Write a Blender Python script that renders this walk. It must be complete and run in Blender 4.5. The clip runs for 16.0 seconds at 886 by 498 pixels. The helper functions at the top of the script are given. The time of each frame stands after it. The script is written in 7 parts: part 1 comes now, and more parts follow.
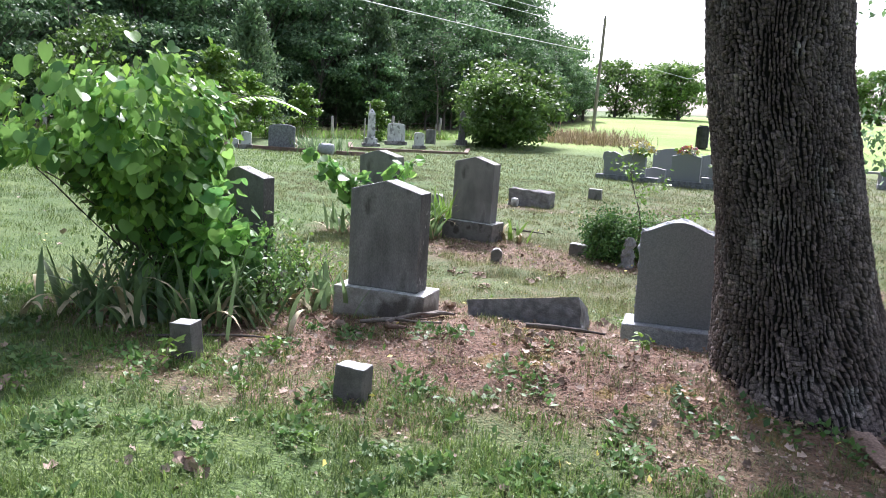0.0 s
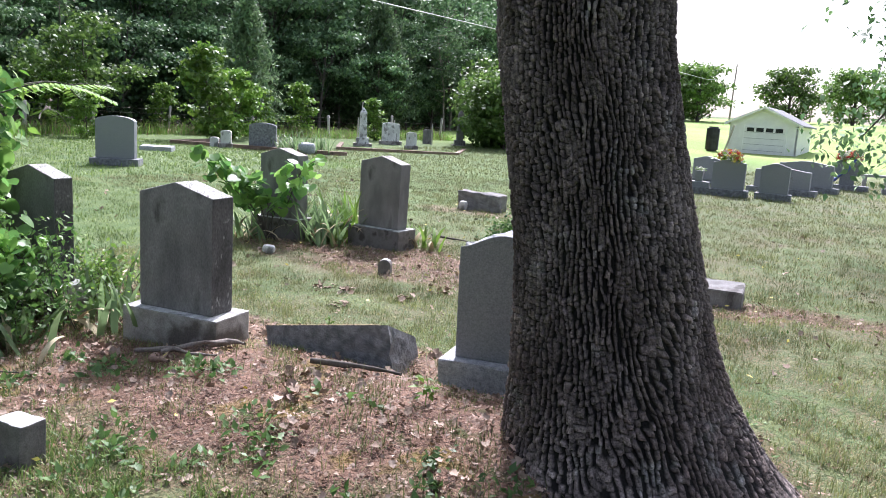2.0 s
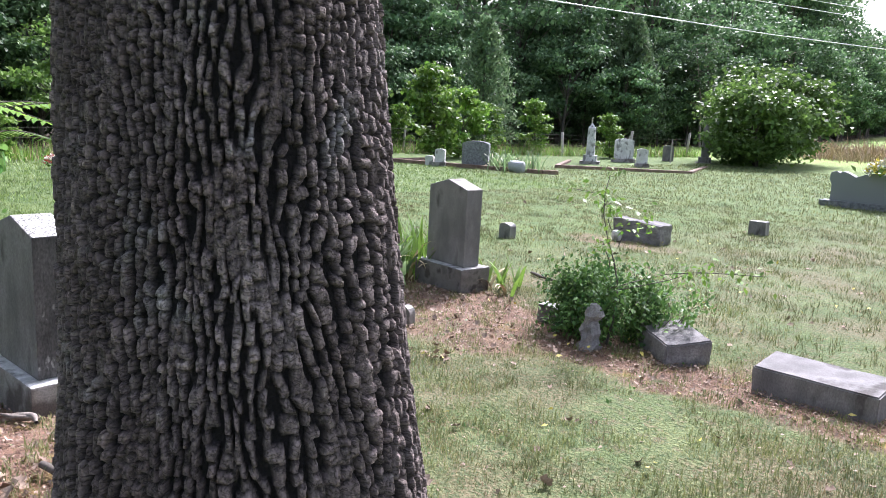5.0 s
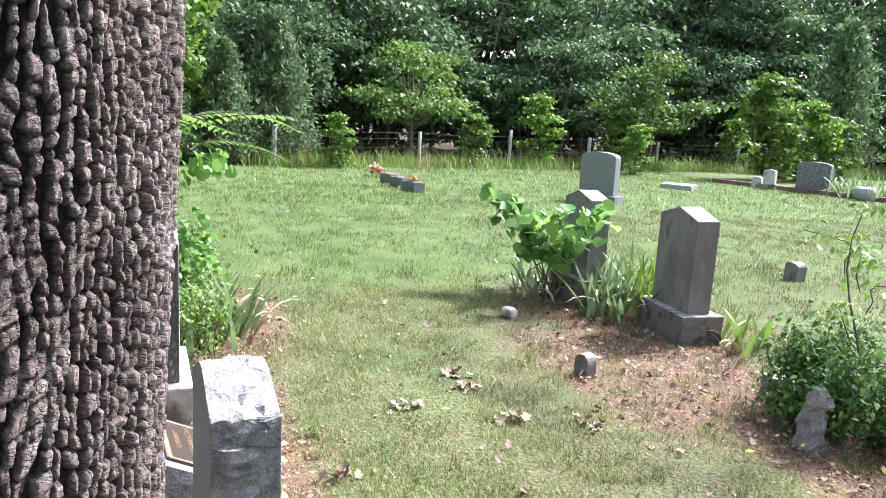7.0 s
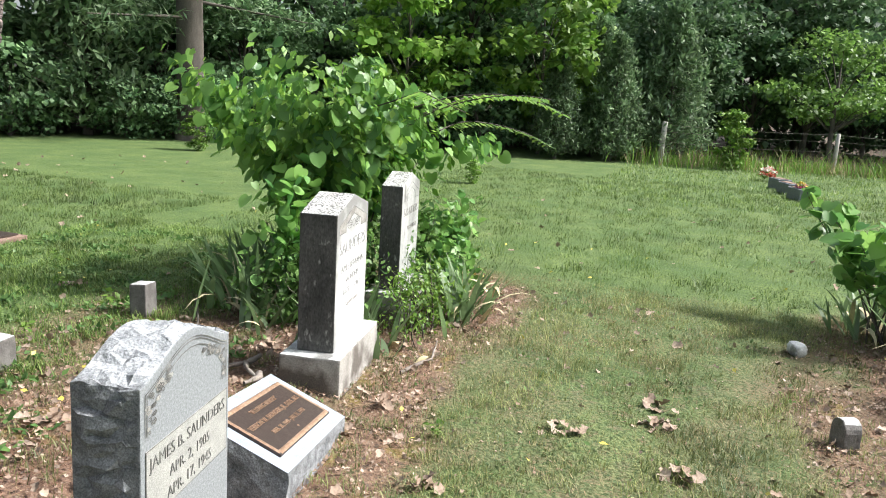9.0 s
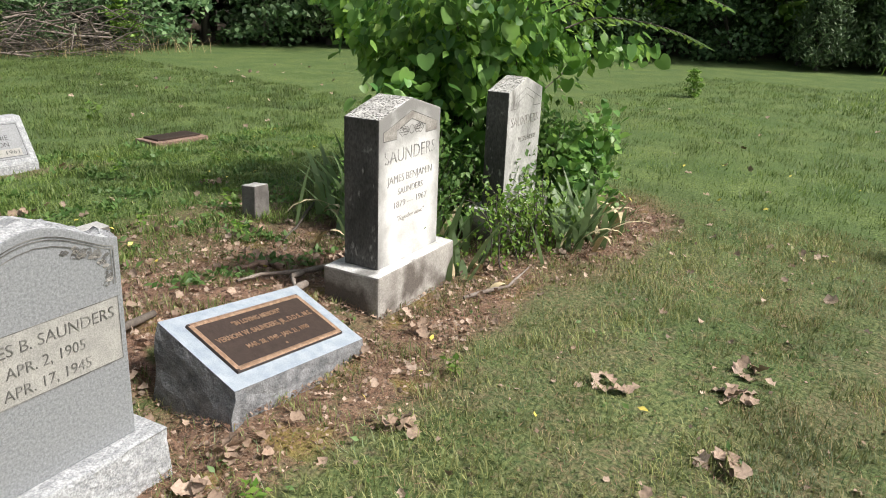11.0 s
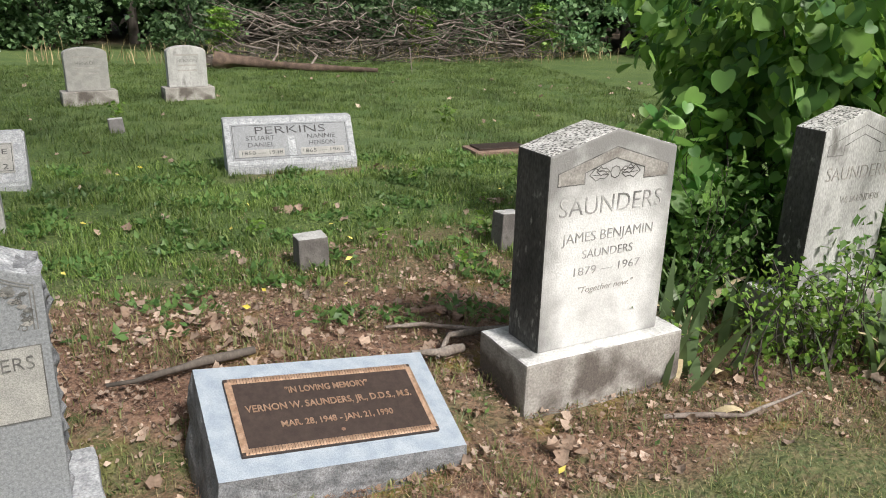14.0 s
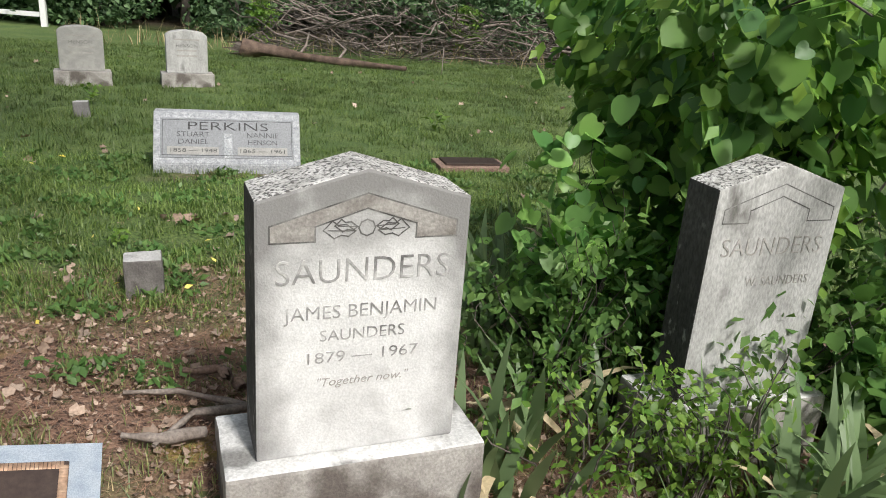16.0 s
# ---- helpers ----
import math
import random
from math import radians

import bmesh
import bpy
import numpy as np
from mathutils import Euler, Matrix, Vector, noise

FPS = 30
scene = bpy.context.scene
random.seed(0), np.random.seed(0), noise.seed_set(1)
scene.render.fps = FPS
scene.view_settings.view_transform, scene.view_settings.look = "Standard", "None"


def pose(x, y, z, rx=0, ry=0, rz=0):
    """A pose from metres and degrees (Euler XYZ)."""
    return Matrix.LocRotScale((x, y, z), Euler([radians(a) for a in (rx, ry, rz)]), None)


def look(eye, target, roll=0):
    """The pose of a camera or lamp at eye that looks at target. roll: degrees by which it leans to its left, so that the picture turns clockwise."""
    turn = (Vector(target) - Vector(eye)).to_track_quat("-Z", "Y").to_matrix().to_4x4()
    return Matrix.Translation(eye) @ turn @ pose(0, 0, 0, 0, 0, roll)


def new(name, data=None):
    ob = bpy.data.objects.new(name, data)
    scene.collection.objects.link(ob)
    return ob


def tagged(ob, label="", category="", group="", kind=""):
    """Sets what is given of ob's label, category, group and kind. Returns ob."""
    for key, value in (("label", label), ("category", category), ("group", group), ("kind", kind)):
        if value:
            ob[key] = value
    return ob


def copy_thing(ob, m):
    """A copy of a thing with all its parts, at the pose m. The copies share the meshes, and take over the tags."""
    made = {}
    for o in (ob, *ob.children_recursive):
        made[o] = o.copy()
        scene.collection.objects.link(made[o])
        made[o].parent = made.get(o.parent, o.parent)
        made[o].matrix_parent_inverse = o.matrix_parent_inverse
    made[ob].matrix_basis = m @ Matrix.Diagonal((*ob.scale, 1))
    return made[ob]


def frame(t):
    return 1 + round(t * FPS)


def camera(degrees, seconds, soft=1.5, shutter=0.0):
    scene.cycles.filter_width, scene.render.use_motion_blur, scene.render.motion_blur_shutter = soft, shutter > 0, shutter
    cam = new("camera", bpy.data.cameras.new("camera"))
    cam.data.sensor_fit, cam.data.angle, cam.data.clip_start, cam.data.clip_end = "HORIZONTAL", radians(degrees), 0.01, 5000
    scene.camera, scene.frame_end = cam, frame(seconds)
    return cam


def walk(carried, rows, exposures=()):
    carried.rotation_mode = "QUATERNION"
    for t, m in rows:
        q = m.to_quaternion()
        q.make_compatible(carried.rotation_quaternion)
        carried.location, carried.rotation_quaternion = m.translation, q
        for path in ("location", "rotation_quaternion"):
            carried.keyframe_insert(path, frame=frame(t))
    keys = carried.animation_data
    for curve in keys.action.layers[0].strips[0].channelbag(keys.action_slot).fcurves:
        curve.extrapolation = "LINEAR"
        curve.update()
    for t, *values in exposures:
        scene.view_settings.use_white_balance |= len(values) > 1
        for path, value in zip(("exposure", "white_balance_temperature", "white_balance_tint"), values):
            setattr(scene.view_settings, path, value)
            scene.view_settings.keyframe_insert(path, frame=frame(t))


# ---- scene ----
cam = camera(60.9, 16.0, 0.95)
METRES, EYE, TILT, LEAN, TURN = 11.1, 1.5, 0.0, 0.0, 31.6
PATH = [
    (0, (-0.132, 0.14, 1.534), (-1.152, 1.826, 1.191), 3.4),
    (0.5, (0.09, 0.514, 1.54), (-0.955, 2.185, 1.203), 3.8),
    (0.8, (0.207, 0.716, 1.515), (-0.852, 2.378, 1.175), 3.2),
    (1, (0.275, 0.861, 1.514), (-0.782, 2.524, 1.171), 3.4),
    (1.5, (0.382, 1.269, 1.536), (-0.681, 2.928, 1.191), 3.8),
    (2, (0.549, 1.693, 1.549), (-0.524, 3.346, 1.205), 3.6),
    (2.5, (0.7, 2.064, 1.545), (-0.362, 3.724, 1.202), 3.5),
    (2.8, (0.762, 2.37, 1.556), (-0.297, 4.033, 1.217), 3.1),
    (3, (0.788, 2.522, 1.55), (-0.275, 4.181, 1.208), 2.4),
    (5.3, (1.104, 4.388, 1.634), (-0.55, 5.461, 1.3), 2.7),
    (5.5, (1.136, 4.487, 1.628), (-0.556, 5.499, 1.296), 2.8),
    (6, (1.018, 4.85, 1.675), (-0.779, 5.66, 1.338), 2.9),
    (6.5, (0.901, 5.224, 1.666), (-0.974, 5.833, 1.332), 3.0),
    (7, (0.809, 5.575, 1.673), (-1.128, 5.939, 1.332), 3.0),
    (7.5, (0.669, 5.909, 1.696), (-1.299, 6.002, 1.352), 3.2),
    (8, (0.514, 6.257, 1.684), (-1.444, 6.06, 1.329), 3.3),
    (8.5, (0.37, 6.561, 1.629), (-1.546, 6.106, 1.278), 3.1),
    (8.7, (0.302, 6.672, 1.619), (-1.582, 6.106, 1.258), 3.2),
    (11, (-0.722, 7.459, 1.547), (-2.16, 6.229, 0.9), 2.2),
    (11.5, (-0.935, 7.551, 1.532), (-2.197, 6.138, 0.893), 2.0),
    (12, (-1.131, 7.498, 1.494), (-2.039, 5.835, 0.852), 2.1),
    (12.5, (-1.307, 7.483, 1.502), (-2.101, 5.768, 0.848), 2.3),
    (13, (-1.604, 7.445, 1.477), (-2.362, 5.71, 0.831), 3.0),
    (13.5, (-1.855, 7.39, 1.494), (-2.52, 5.619, 0.846), 1.8),
    (14, (-2.113, 7.262, 1.501), (-2.647, 5.449, 0.848), 1.3),
    (14.5, (-2.399, 7.135, 1.48), (-2.886, 5.309, 0.827), 1.2),
    (15, (-2.697, 7.038, 1.495), (-3.16, 5.206, 0.841), 2.8),
    (15.5, (-2.999, 6.9, 1.49), (-3.408, 5.056, 0.83), 3.8),
    (16, (-3.31, 6.747, 1.498), (-3.653, 4.891, 0.837), 4.4),
]
walk(cam, [(t, look(eye, target, roll)) for t, eye, target, roll in PATH],
     [(0, 1.35, 5850, 19), (3, 1.35, 5850, 20), (5.5, 1.66, 5850, 21), (6.0, 1.88, 5850, 21), (7.0, 1.78, 6000, 15), (8.5, 1.35, 6200, 7), (11, 0.55, 6650, 9), (12.5, 0.42, 6650, 9), (16, 0.22, 6450, 9)])

# ---- world, sun ----
SUN_AZ, SUN_EL = 116.0, 47.0          # degrees: azimuth counted from +x towards +y
world = bpy.data.worlds.new("sky")
scene.world = world
world.use_nodes = True
wn, wl = world.node_tree.nodes, world.node_tree.links
sky = wn.new("ShaderNodeTexSky")
sky.sky_type, sky.sun_disc = "NISHITA", False
sky.sun_elevation, sky.sun_rotation = radians(SUN_EL), radians(90 - SUN_AZ)
sky.air_density, sky.dust_density = 1.0, 4.0
soft_sky = wn.new("ShaderNodeHueSaturation")
soft_sky.inputs["Saturation"].default_value = 0.55
wl.new(sky.outputs[0], soft_sky.inputs["Color"])
wl.new(soft_sky.outputs[0], wn["Background"].inputs["Color"])
wn["Background"].inputs["Strength"].default_value = 0.108

sun = new("sun", bpy.data.lights.new("sun", "SUN"))
sun.data.energy, sun.data.angle, sun.data.color = 3.3, radians(7), (1.0, 0.965, 0.92)
sd = Vector((math.cos(radians(SUN_AZ)) * math.cos(radians(SUN_EL)), math.sin(radians(SUN_AZ)) * math.cos(radians(SUN_EL)), math.sin(radians(SUN_EL))))
sun.matrix_world = look(sd * 60, (0, 0, 0))


# ---- materials ----
def material(name, a, b, scale=6.0, speck=0.25, speck_scale=90.0, rough=0.85, bump=0.3, bump_scale=120.0, metal=0.0, vary=0.0, per="object", stain=None, stain_scale=3.0, stain_at=0.58, squash=(1, 1, 1)):
    """Two tones by a broad noise, fine specks, optional stains of a third tone, bump, and a random shift per object or island."""
    m = bpy.data.materials.new(name)
    m.use_nodes = True
    n, l = m.node_tree.nodes, m.node_tree.links
    bsdf = n["Principled BSDF"]
    geo = n.new("ShaderNodeTexCoord")
    mp = n.new("ShaderNodeMapping")
    mp.inputs["Scale"].default_value = squash
    l.new(geo.outputs["Object"], mp.inputs["Vector"])

    def tex(s, detail=5):
        t = n.new("ShaderNodeTexNoise")
        t.inputs["Scale"].default_value, t.inputs["Detail"].default_value = s, detail
        l.new(mp.outputs[0], t.inputs["Vector"])
        return t.outputs["Fac"]

    def ramp(fac, lo, hi):
        r = n.new("ShaderNodeMapRange")
        r.inputs["From Min"].default_value, r.inputs["From Max"].default_value = lo, hi
        l.new(fac, r.inputs["Value"])
        return r.outputs[0]

    def mix(fac, x, y, mode="MIX"):
        k = n.new("ShaderNodeMix")
        k.data_type, k.blend_type = "RGBA", mode
        for sock, v in ((k.inputs[0], fac), (k.inputs[6], x), (k.inputs[7], y)):
            if isinstance(v, bpy.types.NodeSocket):
                l.new(v, sock)
            elif isinstance(v, tuple):
                sock.default_value = (*v, 1)
            else:
                sock.default_value = v
        return k.outputs[2]

    col = mix(ramp(tex(scale), 0.35, 0.65), a, b)
    if stain:
        col = mix(ramp(tex(stain_scale, 8), stain_at, stain_at + 0.12), col, stain)
    if speck:
        sp = ramp(tex(speck_scale, 3), 0.3, 0.7)
        dark = mix(sp, (1 - speck,) * 3, (1 + speck,) * 3)
        col = mix(1.0, col, dark, "MULTIPLY")
    if vary:
        if per == "object":
            rnd = n.new("ShaderNodeObjectInfo").outputs["Random"]
        else:
            rnd = n.new("ShaderNodeNewGeometry").outputs["Random Per Island"]
        col = mix(1.0, col, mix(rnd, (1 - vary,) * 3, (1 + vary,) * 3), "MULTIPLY")
    l.new(col, bsdf.inputs["Base Color"])
    bsdf.inputs["Roughness"].default_value, bsdf.inputs["Metallic"].default_value = rough, metal
    if bump:
        bp = n.new("ShaderNodeBump")
        bp.inputs["Strength"].default_value, bp.inputs["Distance"].default_value = bump, 0.01
        l.new(tex(bump_scale, 6), bp.inputs["Height"])
        l.new(bp.outputs[0], bsdf.inputs["Normal"])
    return m


def leaf_material(name, a, b, glow=0.35, rough=0.5):
    """Leaves: two greens by a random number per leaf, some light shining through."""
    m = bpy.data.materials.new(name)
    m.use_nodes = True
    n, l = m.node_tree.nodes, m.node_tree.links
    bsdf, out = n["Principled BSDF"], n["Material Output"]
    rnd = n.new("ShaderNodeNewGeometry").outputs["Random Per Island"]
    ob = n.new("ShaderNodeObjectInfo").outputs["Random"]
    k = n.new("ShaderNodeMix")
    k.data_type = "RGBA"
    k.inputs[6].default_value, k.inputs[7].default_value = (*a, 1), (*b, 1)
    l.new(rnd, k.inputs[0])
    hs = n.new("ShaderNodeHueSaturation")
    mr = n.new("ShaderNodeMapRange")
    mr.inputs["To Min"].default_value, mr.inputs["To Max"].default_value = 0.75, 1.3
    l.new(ob, mr.inputs["Value"])
    drift = n.new("ShaderNodeTexNoise")
    drift.inputs["Scale"].default_value, drift.inputs["Detail"].default_value = 1.1, 3
    l.new(n.new("ShaderNodeTexCoord").outputs["Object"], drift.inputs["Vector"])
    md = n.new("ShaderNodeMapRange")
    for key, v in (("From Min", 0.35), ("From Max", 0.65), ("To Min", 0.7), ("To Max", 1.35)):
        md.inputs[key].default_value = v
    l.new(drift.outputs["Fac"], md.inputs["Value"])
    mul = n.new("ShaderNodeMath")
    mul.operation = "MULTIPLY"
    l.new(mr.outputs[0], mul.inputs[0])
    l.new(md.outputs[0], mul.inputs[1])
    l.new(mul.outputs[0], hs.inputs["Value"])
    l.new(k.outputs[2], hs.inputs["Color"])
    l.new(hs.outputs[0], bsdf.inputs["Base Color"])
    bsdf.inputs["Roughness"].default_value = rough
    tr = n.new("ShaderNodeBsdfTranslucent")
    l.new(hs.outputs[0], tr.inputs["Color"])
    ms = n.new("ShaderNodeMixShader")
    ms.inputs[0].default_value = glow
    l.new(bsdf.outputs[0], ms.inputs[1])
    l.new(tr.outputs[0], ms.inputs[2])
    l.new(ms.outputs[0], out.inputs["Surface"])
    return m


def ground_material():
    """Lawn soil, red bare earth with needle litter, pale straw patches and moss, laid out by the sheet's own attributes."""
    m = bpy.data.materials.new("lawn_and_earth")
    m.use_nodes = True
    n, l = m.node_tree.nodes, m.node_tree.links
    bsdf = n["Principled BSDF"]
    pos = n.new("ShaderNodeNewGeometry").outputs["Position"]

    def tex(s, detail=6):
        t = n.new("ShaderNodeTexNoise")
        t.inputs["Scale"].default_value, t.inputs["Detail"].default_value = s, detail
        l.new(pos, t.inputs["Vector"])
        return t.outputs["Fac"]

    def ramp(fac, lo, hi):
        r = n.new("ShaderNodeMapRange")
        r.inputs["From Min"].default_value, r.inputs["From Max"].default_value = lo, hi
        l.new(fac, r.inputs["Value"])
        return r.outputs[0]

    def mix(fac, x, y):
        k = n.new("ShaderNodeMix")
        k.data_type = "RGBA"
        for sock, v in ((k.inputs[0], fac), (k.inputs[6], x), (k.inputs[7], y)):
            if isinstance(v, tuple):
                sock.default_value = (*v, 1)
            else:
                l.new(v, sock)
        return k.outputs[2]

    def attr(name):
        t = n.new("ShaderNodeAttribute")
        t.attribute_name = name
        return t.outputs["Fac"]

    lawn = mix(ramp(tex(1.3), 0.35, 0.65), (0.105, 0.15, 0.045), (0.185, 0.215, 0.08))
    lawn = mix(ramp(tex(0.9, 9), 0.47, 0.64), lawn, (0.21, 0.165, 0.095))
    lawn = mix(ramp(tex(11, 8), 0.50, 0.66), lawn, (0.19, 0.155, 0.085))
    lawn = mix(attr("lush"), lawn, mix(ramp(tex(1.6), 0.35, 0.65), (0.088, 0.152, 0.034), (0.17, 0.23, 0.06)))
    lawn = mix(ramp(tex(45, 3), 0.35, 0.7), lawn, (0.045, 0.08, 0.022))
    earth = mix(ramp(tex(5, 9), 0.38, 0.62), (0.16, 0.088, 0.062), (0.30, 0.185, 0.13))
    earth = mix(ramp(tex(38, 6), 0.50, 0.62), earth, (0.085, 0.052, 0.04))
    earth = mix(ramp(tex(150, 3), 0.52, 0.68), earth, (0.30, 0.205, 0.155))
    earth = mix(ramp(tex(3.1, 7), 0.58, 0.66), earth, (0.25, 0.18, 0.055))
    earth = mix(ramp(tex(6.5, 7), 0.58, 0.68), earth, (0.085, 0.10, 0.035))
    near = mix(attr("dirt"), lawn, earth)
    meadow = mix(ramp(tex(0.08), 0.4, 0.6), (0.20, 0.33, 0.06), (0.30, 0.38, 0.10))
    litter = mix(ramp(tex(4), 0.35, 0.65), (0.055, 0.04, 0.028), (0.12, 0.085, 0.055))
    l.new(mix(attr("wood"), mix(attr("far"), near, meadow), litter), bsdf.inputs["Base Color"])
    bsdf.inputs["Roughness"].default_value = 0.95
    bp = n.new("ShaderNodeBump")
    bp.inputs["Strength"].default_value, bp.inputs["Distance"].default_value = 0.9, 0.03
    l.new(tex(48, 9), bp.inputs["Height"])
    l.new(bp.outputs[0], bsdf.inputs["Normal"])
    return m


def bark_material():
    """Dark furrowed bark: small blocky grey plates in upright columns, cracks near-black from painted shade and dark
    inner bark, pale lichen flecks.
    """
    m = material("furrowed_bark", (0.115, 0.088, 0.080), (0.19, 0.155, 0.145), scale=3, speck=0.35, speck_scale=130, rough=0.95, bump=0.0, stain=(0.25, 0.235, 0.225), stain_scale=6, stain_at=0.60)
    n, l = m.node_tree.nodes, m.node_tree.links
    bsdf = n["Principled BSDF"]
    old = bsdf.inputs["Base Color"].links[0].from_socket
    at = n.new("ShaderNodeAttribute")
    at.attribute_name = "around"
    uv = at.outputs["Vector"]
    pos = n.new("ShaderNodeTexCoord").outputs["Object"]

    def noise(src, scale, detail):
        t = n.new("ShaderNodeTexNoise")
        t.inputs["Scale"].default_value, t.inputs["Detail"].default_value = scale, detail
        l.new(src, t.inputs["Vector"])
        return t

    def shifted(src, by, amount):
        k = n.new("ShaderNodeVectorMath")
        k.operation = "MULTIPLY_ADD"
        l.new(by, k.inputs[0])
        k.inputs[1].default_value = (amount, amount * 1.6, 0)
        l.new(src, k.inputs[2])
        return k.outputs[0]

    def scaled(src, sx, sy):
        k = n.new("ShaderNodeVectorMath")
        k.operation = "MULTIPLY"
        l.new(src, k.inputs[0])
        k.inputs[1].default_value = (sx, sy, 0)
        return k.outputs[0]

    def ramp(src, a, b, lo, hi):
        r = n.new("ShaderNodeMapRange")
        for k, v in (("From Min", a), ("From Max", b), ("To Min", lo), ("To Max", hi)):
            r.inputs[k].default_value = v
        l.new(src, r.inputs["Value"])
        return r.outputs[0]

    def maths(op, x, y=None):
        k = n.new("ShaderNodeMath")
        k.operation = op
        for sock, v in zip(k.inputs, (x, y)):
            if isinstance(v, bpy.types.NodeSocket):
                l.new(v, sock)
            elif v is not None:
                sock.default_value = v
        return k.outputs[0]

    warped = shifted(uv, noise(pos, 60, 3).outputs["Color"], 0.01)
    streak = noise(scaled(warped, 130, 45), 1.0, 5).outputs["Fac"]
    chip = maths("ABSOLUTE", maths("SUBTRACT", noise(scaled(warped, 45, 95), 1.0, 2).outputs["Fac"], 0.5))
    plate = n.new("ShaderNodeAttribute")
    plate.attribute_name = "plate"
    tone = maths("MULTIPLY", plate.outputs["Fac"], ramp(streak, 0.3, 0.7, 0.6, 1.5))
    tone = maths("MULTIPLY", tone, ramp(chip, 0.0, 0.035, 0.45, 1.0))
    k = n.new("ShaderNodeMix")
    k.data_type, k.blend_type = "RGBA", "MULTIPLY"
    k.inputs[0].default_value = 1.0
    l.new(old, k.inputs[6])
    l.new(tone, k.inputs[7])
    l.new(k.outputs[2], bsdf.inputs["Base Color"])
    b0 = n.new("ShaderNodeBump")
    b0.inputs["Strength"].default_value, b0.inputs["Distance"].default_value = 0.5, 0.004
    l.new(noise(pos, 150, 4).outputs["Fac"], b0.inputs["Height"])
    b1 = n.new("ShaderNodeBump")
    b1.inputs["Strength"].default_value, b1.inputs["Distance"].default_value = 0.9, 0.006
    l.new(maths("ADD", streak, ramp(chip, 0.0, 0.05, 0.0, 0.6)), b1.inputs["Height"])
    l.new(b0.outputs[0], b1.inputs["Normal"])
    l.new(b1.outputs[0], bsdf.inputs["Normal"])
    return m


def marble_face_material():
    """White marble, palest in the middle, grey algae down from the gable and along the edges."""
    m = material("white_marble_face", (0.62, 0.615, 0.61), (0.76, 0.755, 0.75), scale=5, speck=0.10, speck_scale=160, rough=0.7, bump=0.25, bump_scale=160)
    n, l = m.node_tree.nodes, m.node_tree.links
    bsdf = n["Principled BSDF"]
    old = bsdf.inputs["Base Color"].links[0].from_socket
    co = n.new("ShaderNodeTexCoord").outputs["Object"]
    xyz = n.new("ShaderNodeSeparateXYZ")
    l.new(co, xyz.inputs[0])

    def maths(op, x, y):
        k = n.new("ShaderNodeMath")
        k.operation = op
        for sock, v in zip(k.inputs, (x, y)):
            if isinstance(v, bpy.types.NodeSocket):
                l.new(v, sock)
            else:
                sock.default_value = v
        return k.outputs[0]

    def noise_at(scale, detail):
        t = n.new("ShaderNodeTexNoise")
        t.inputs["Scale"].default_value, t.inputs["Detail"].default_value = scale, detail
        l.new(co, t.inputs["Vector"])
        return t.outputs["Fac"]

    top = maths("MULTIPLY", maths("MAXIMUM", maths("SUBTRACT", xyz.outputs["Z"], 0.72), 0.0), 2.6)
    rim = maths("MULTIPLY", maths("MAXIMUM", maths("SUBTRACT", maths("ABSOLUTE", xyz.outputs["X"], 0.0), 0.17), 0.0), 4.2)
    foot = maths("MULTIPLY", maths("MAXIMUM", maths("SUBTRACT", 0.40, xyz.outputs["Z"]), 0.0), 1.1)
    grime = maths("ADD", maths("ADD", top, rim), maths("ADD", foot, maths("MULTIPLY", noise_at(9, 8), 1.0)))
    r = n.new("ShaderNodeMapRange")
    for key, v in (("From Min", 0.55), ("From Max", 1.2), ("To Max", 0.9)):
        r.inputs[key].default_value = v
    l.new(grime, r.inputs["Value"])
    k = n.new("ShaderNodeMix")
    k.data_type = "RGBA"
    k.inputs[7].default_value = (0.20, 0.195, 0.19, 1)
    l.new(r.outputs[0], k.inputs[0])
    l.new(old, k.inputs[6])
    l.new(k.outputs[2], bsdf.inputs["Base Color"])
    return m


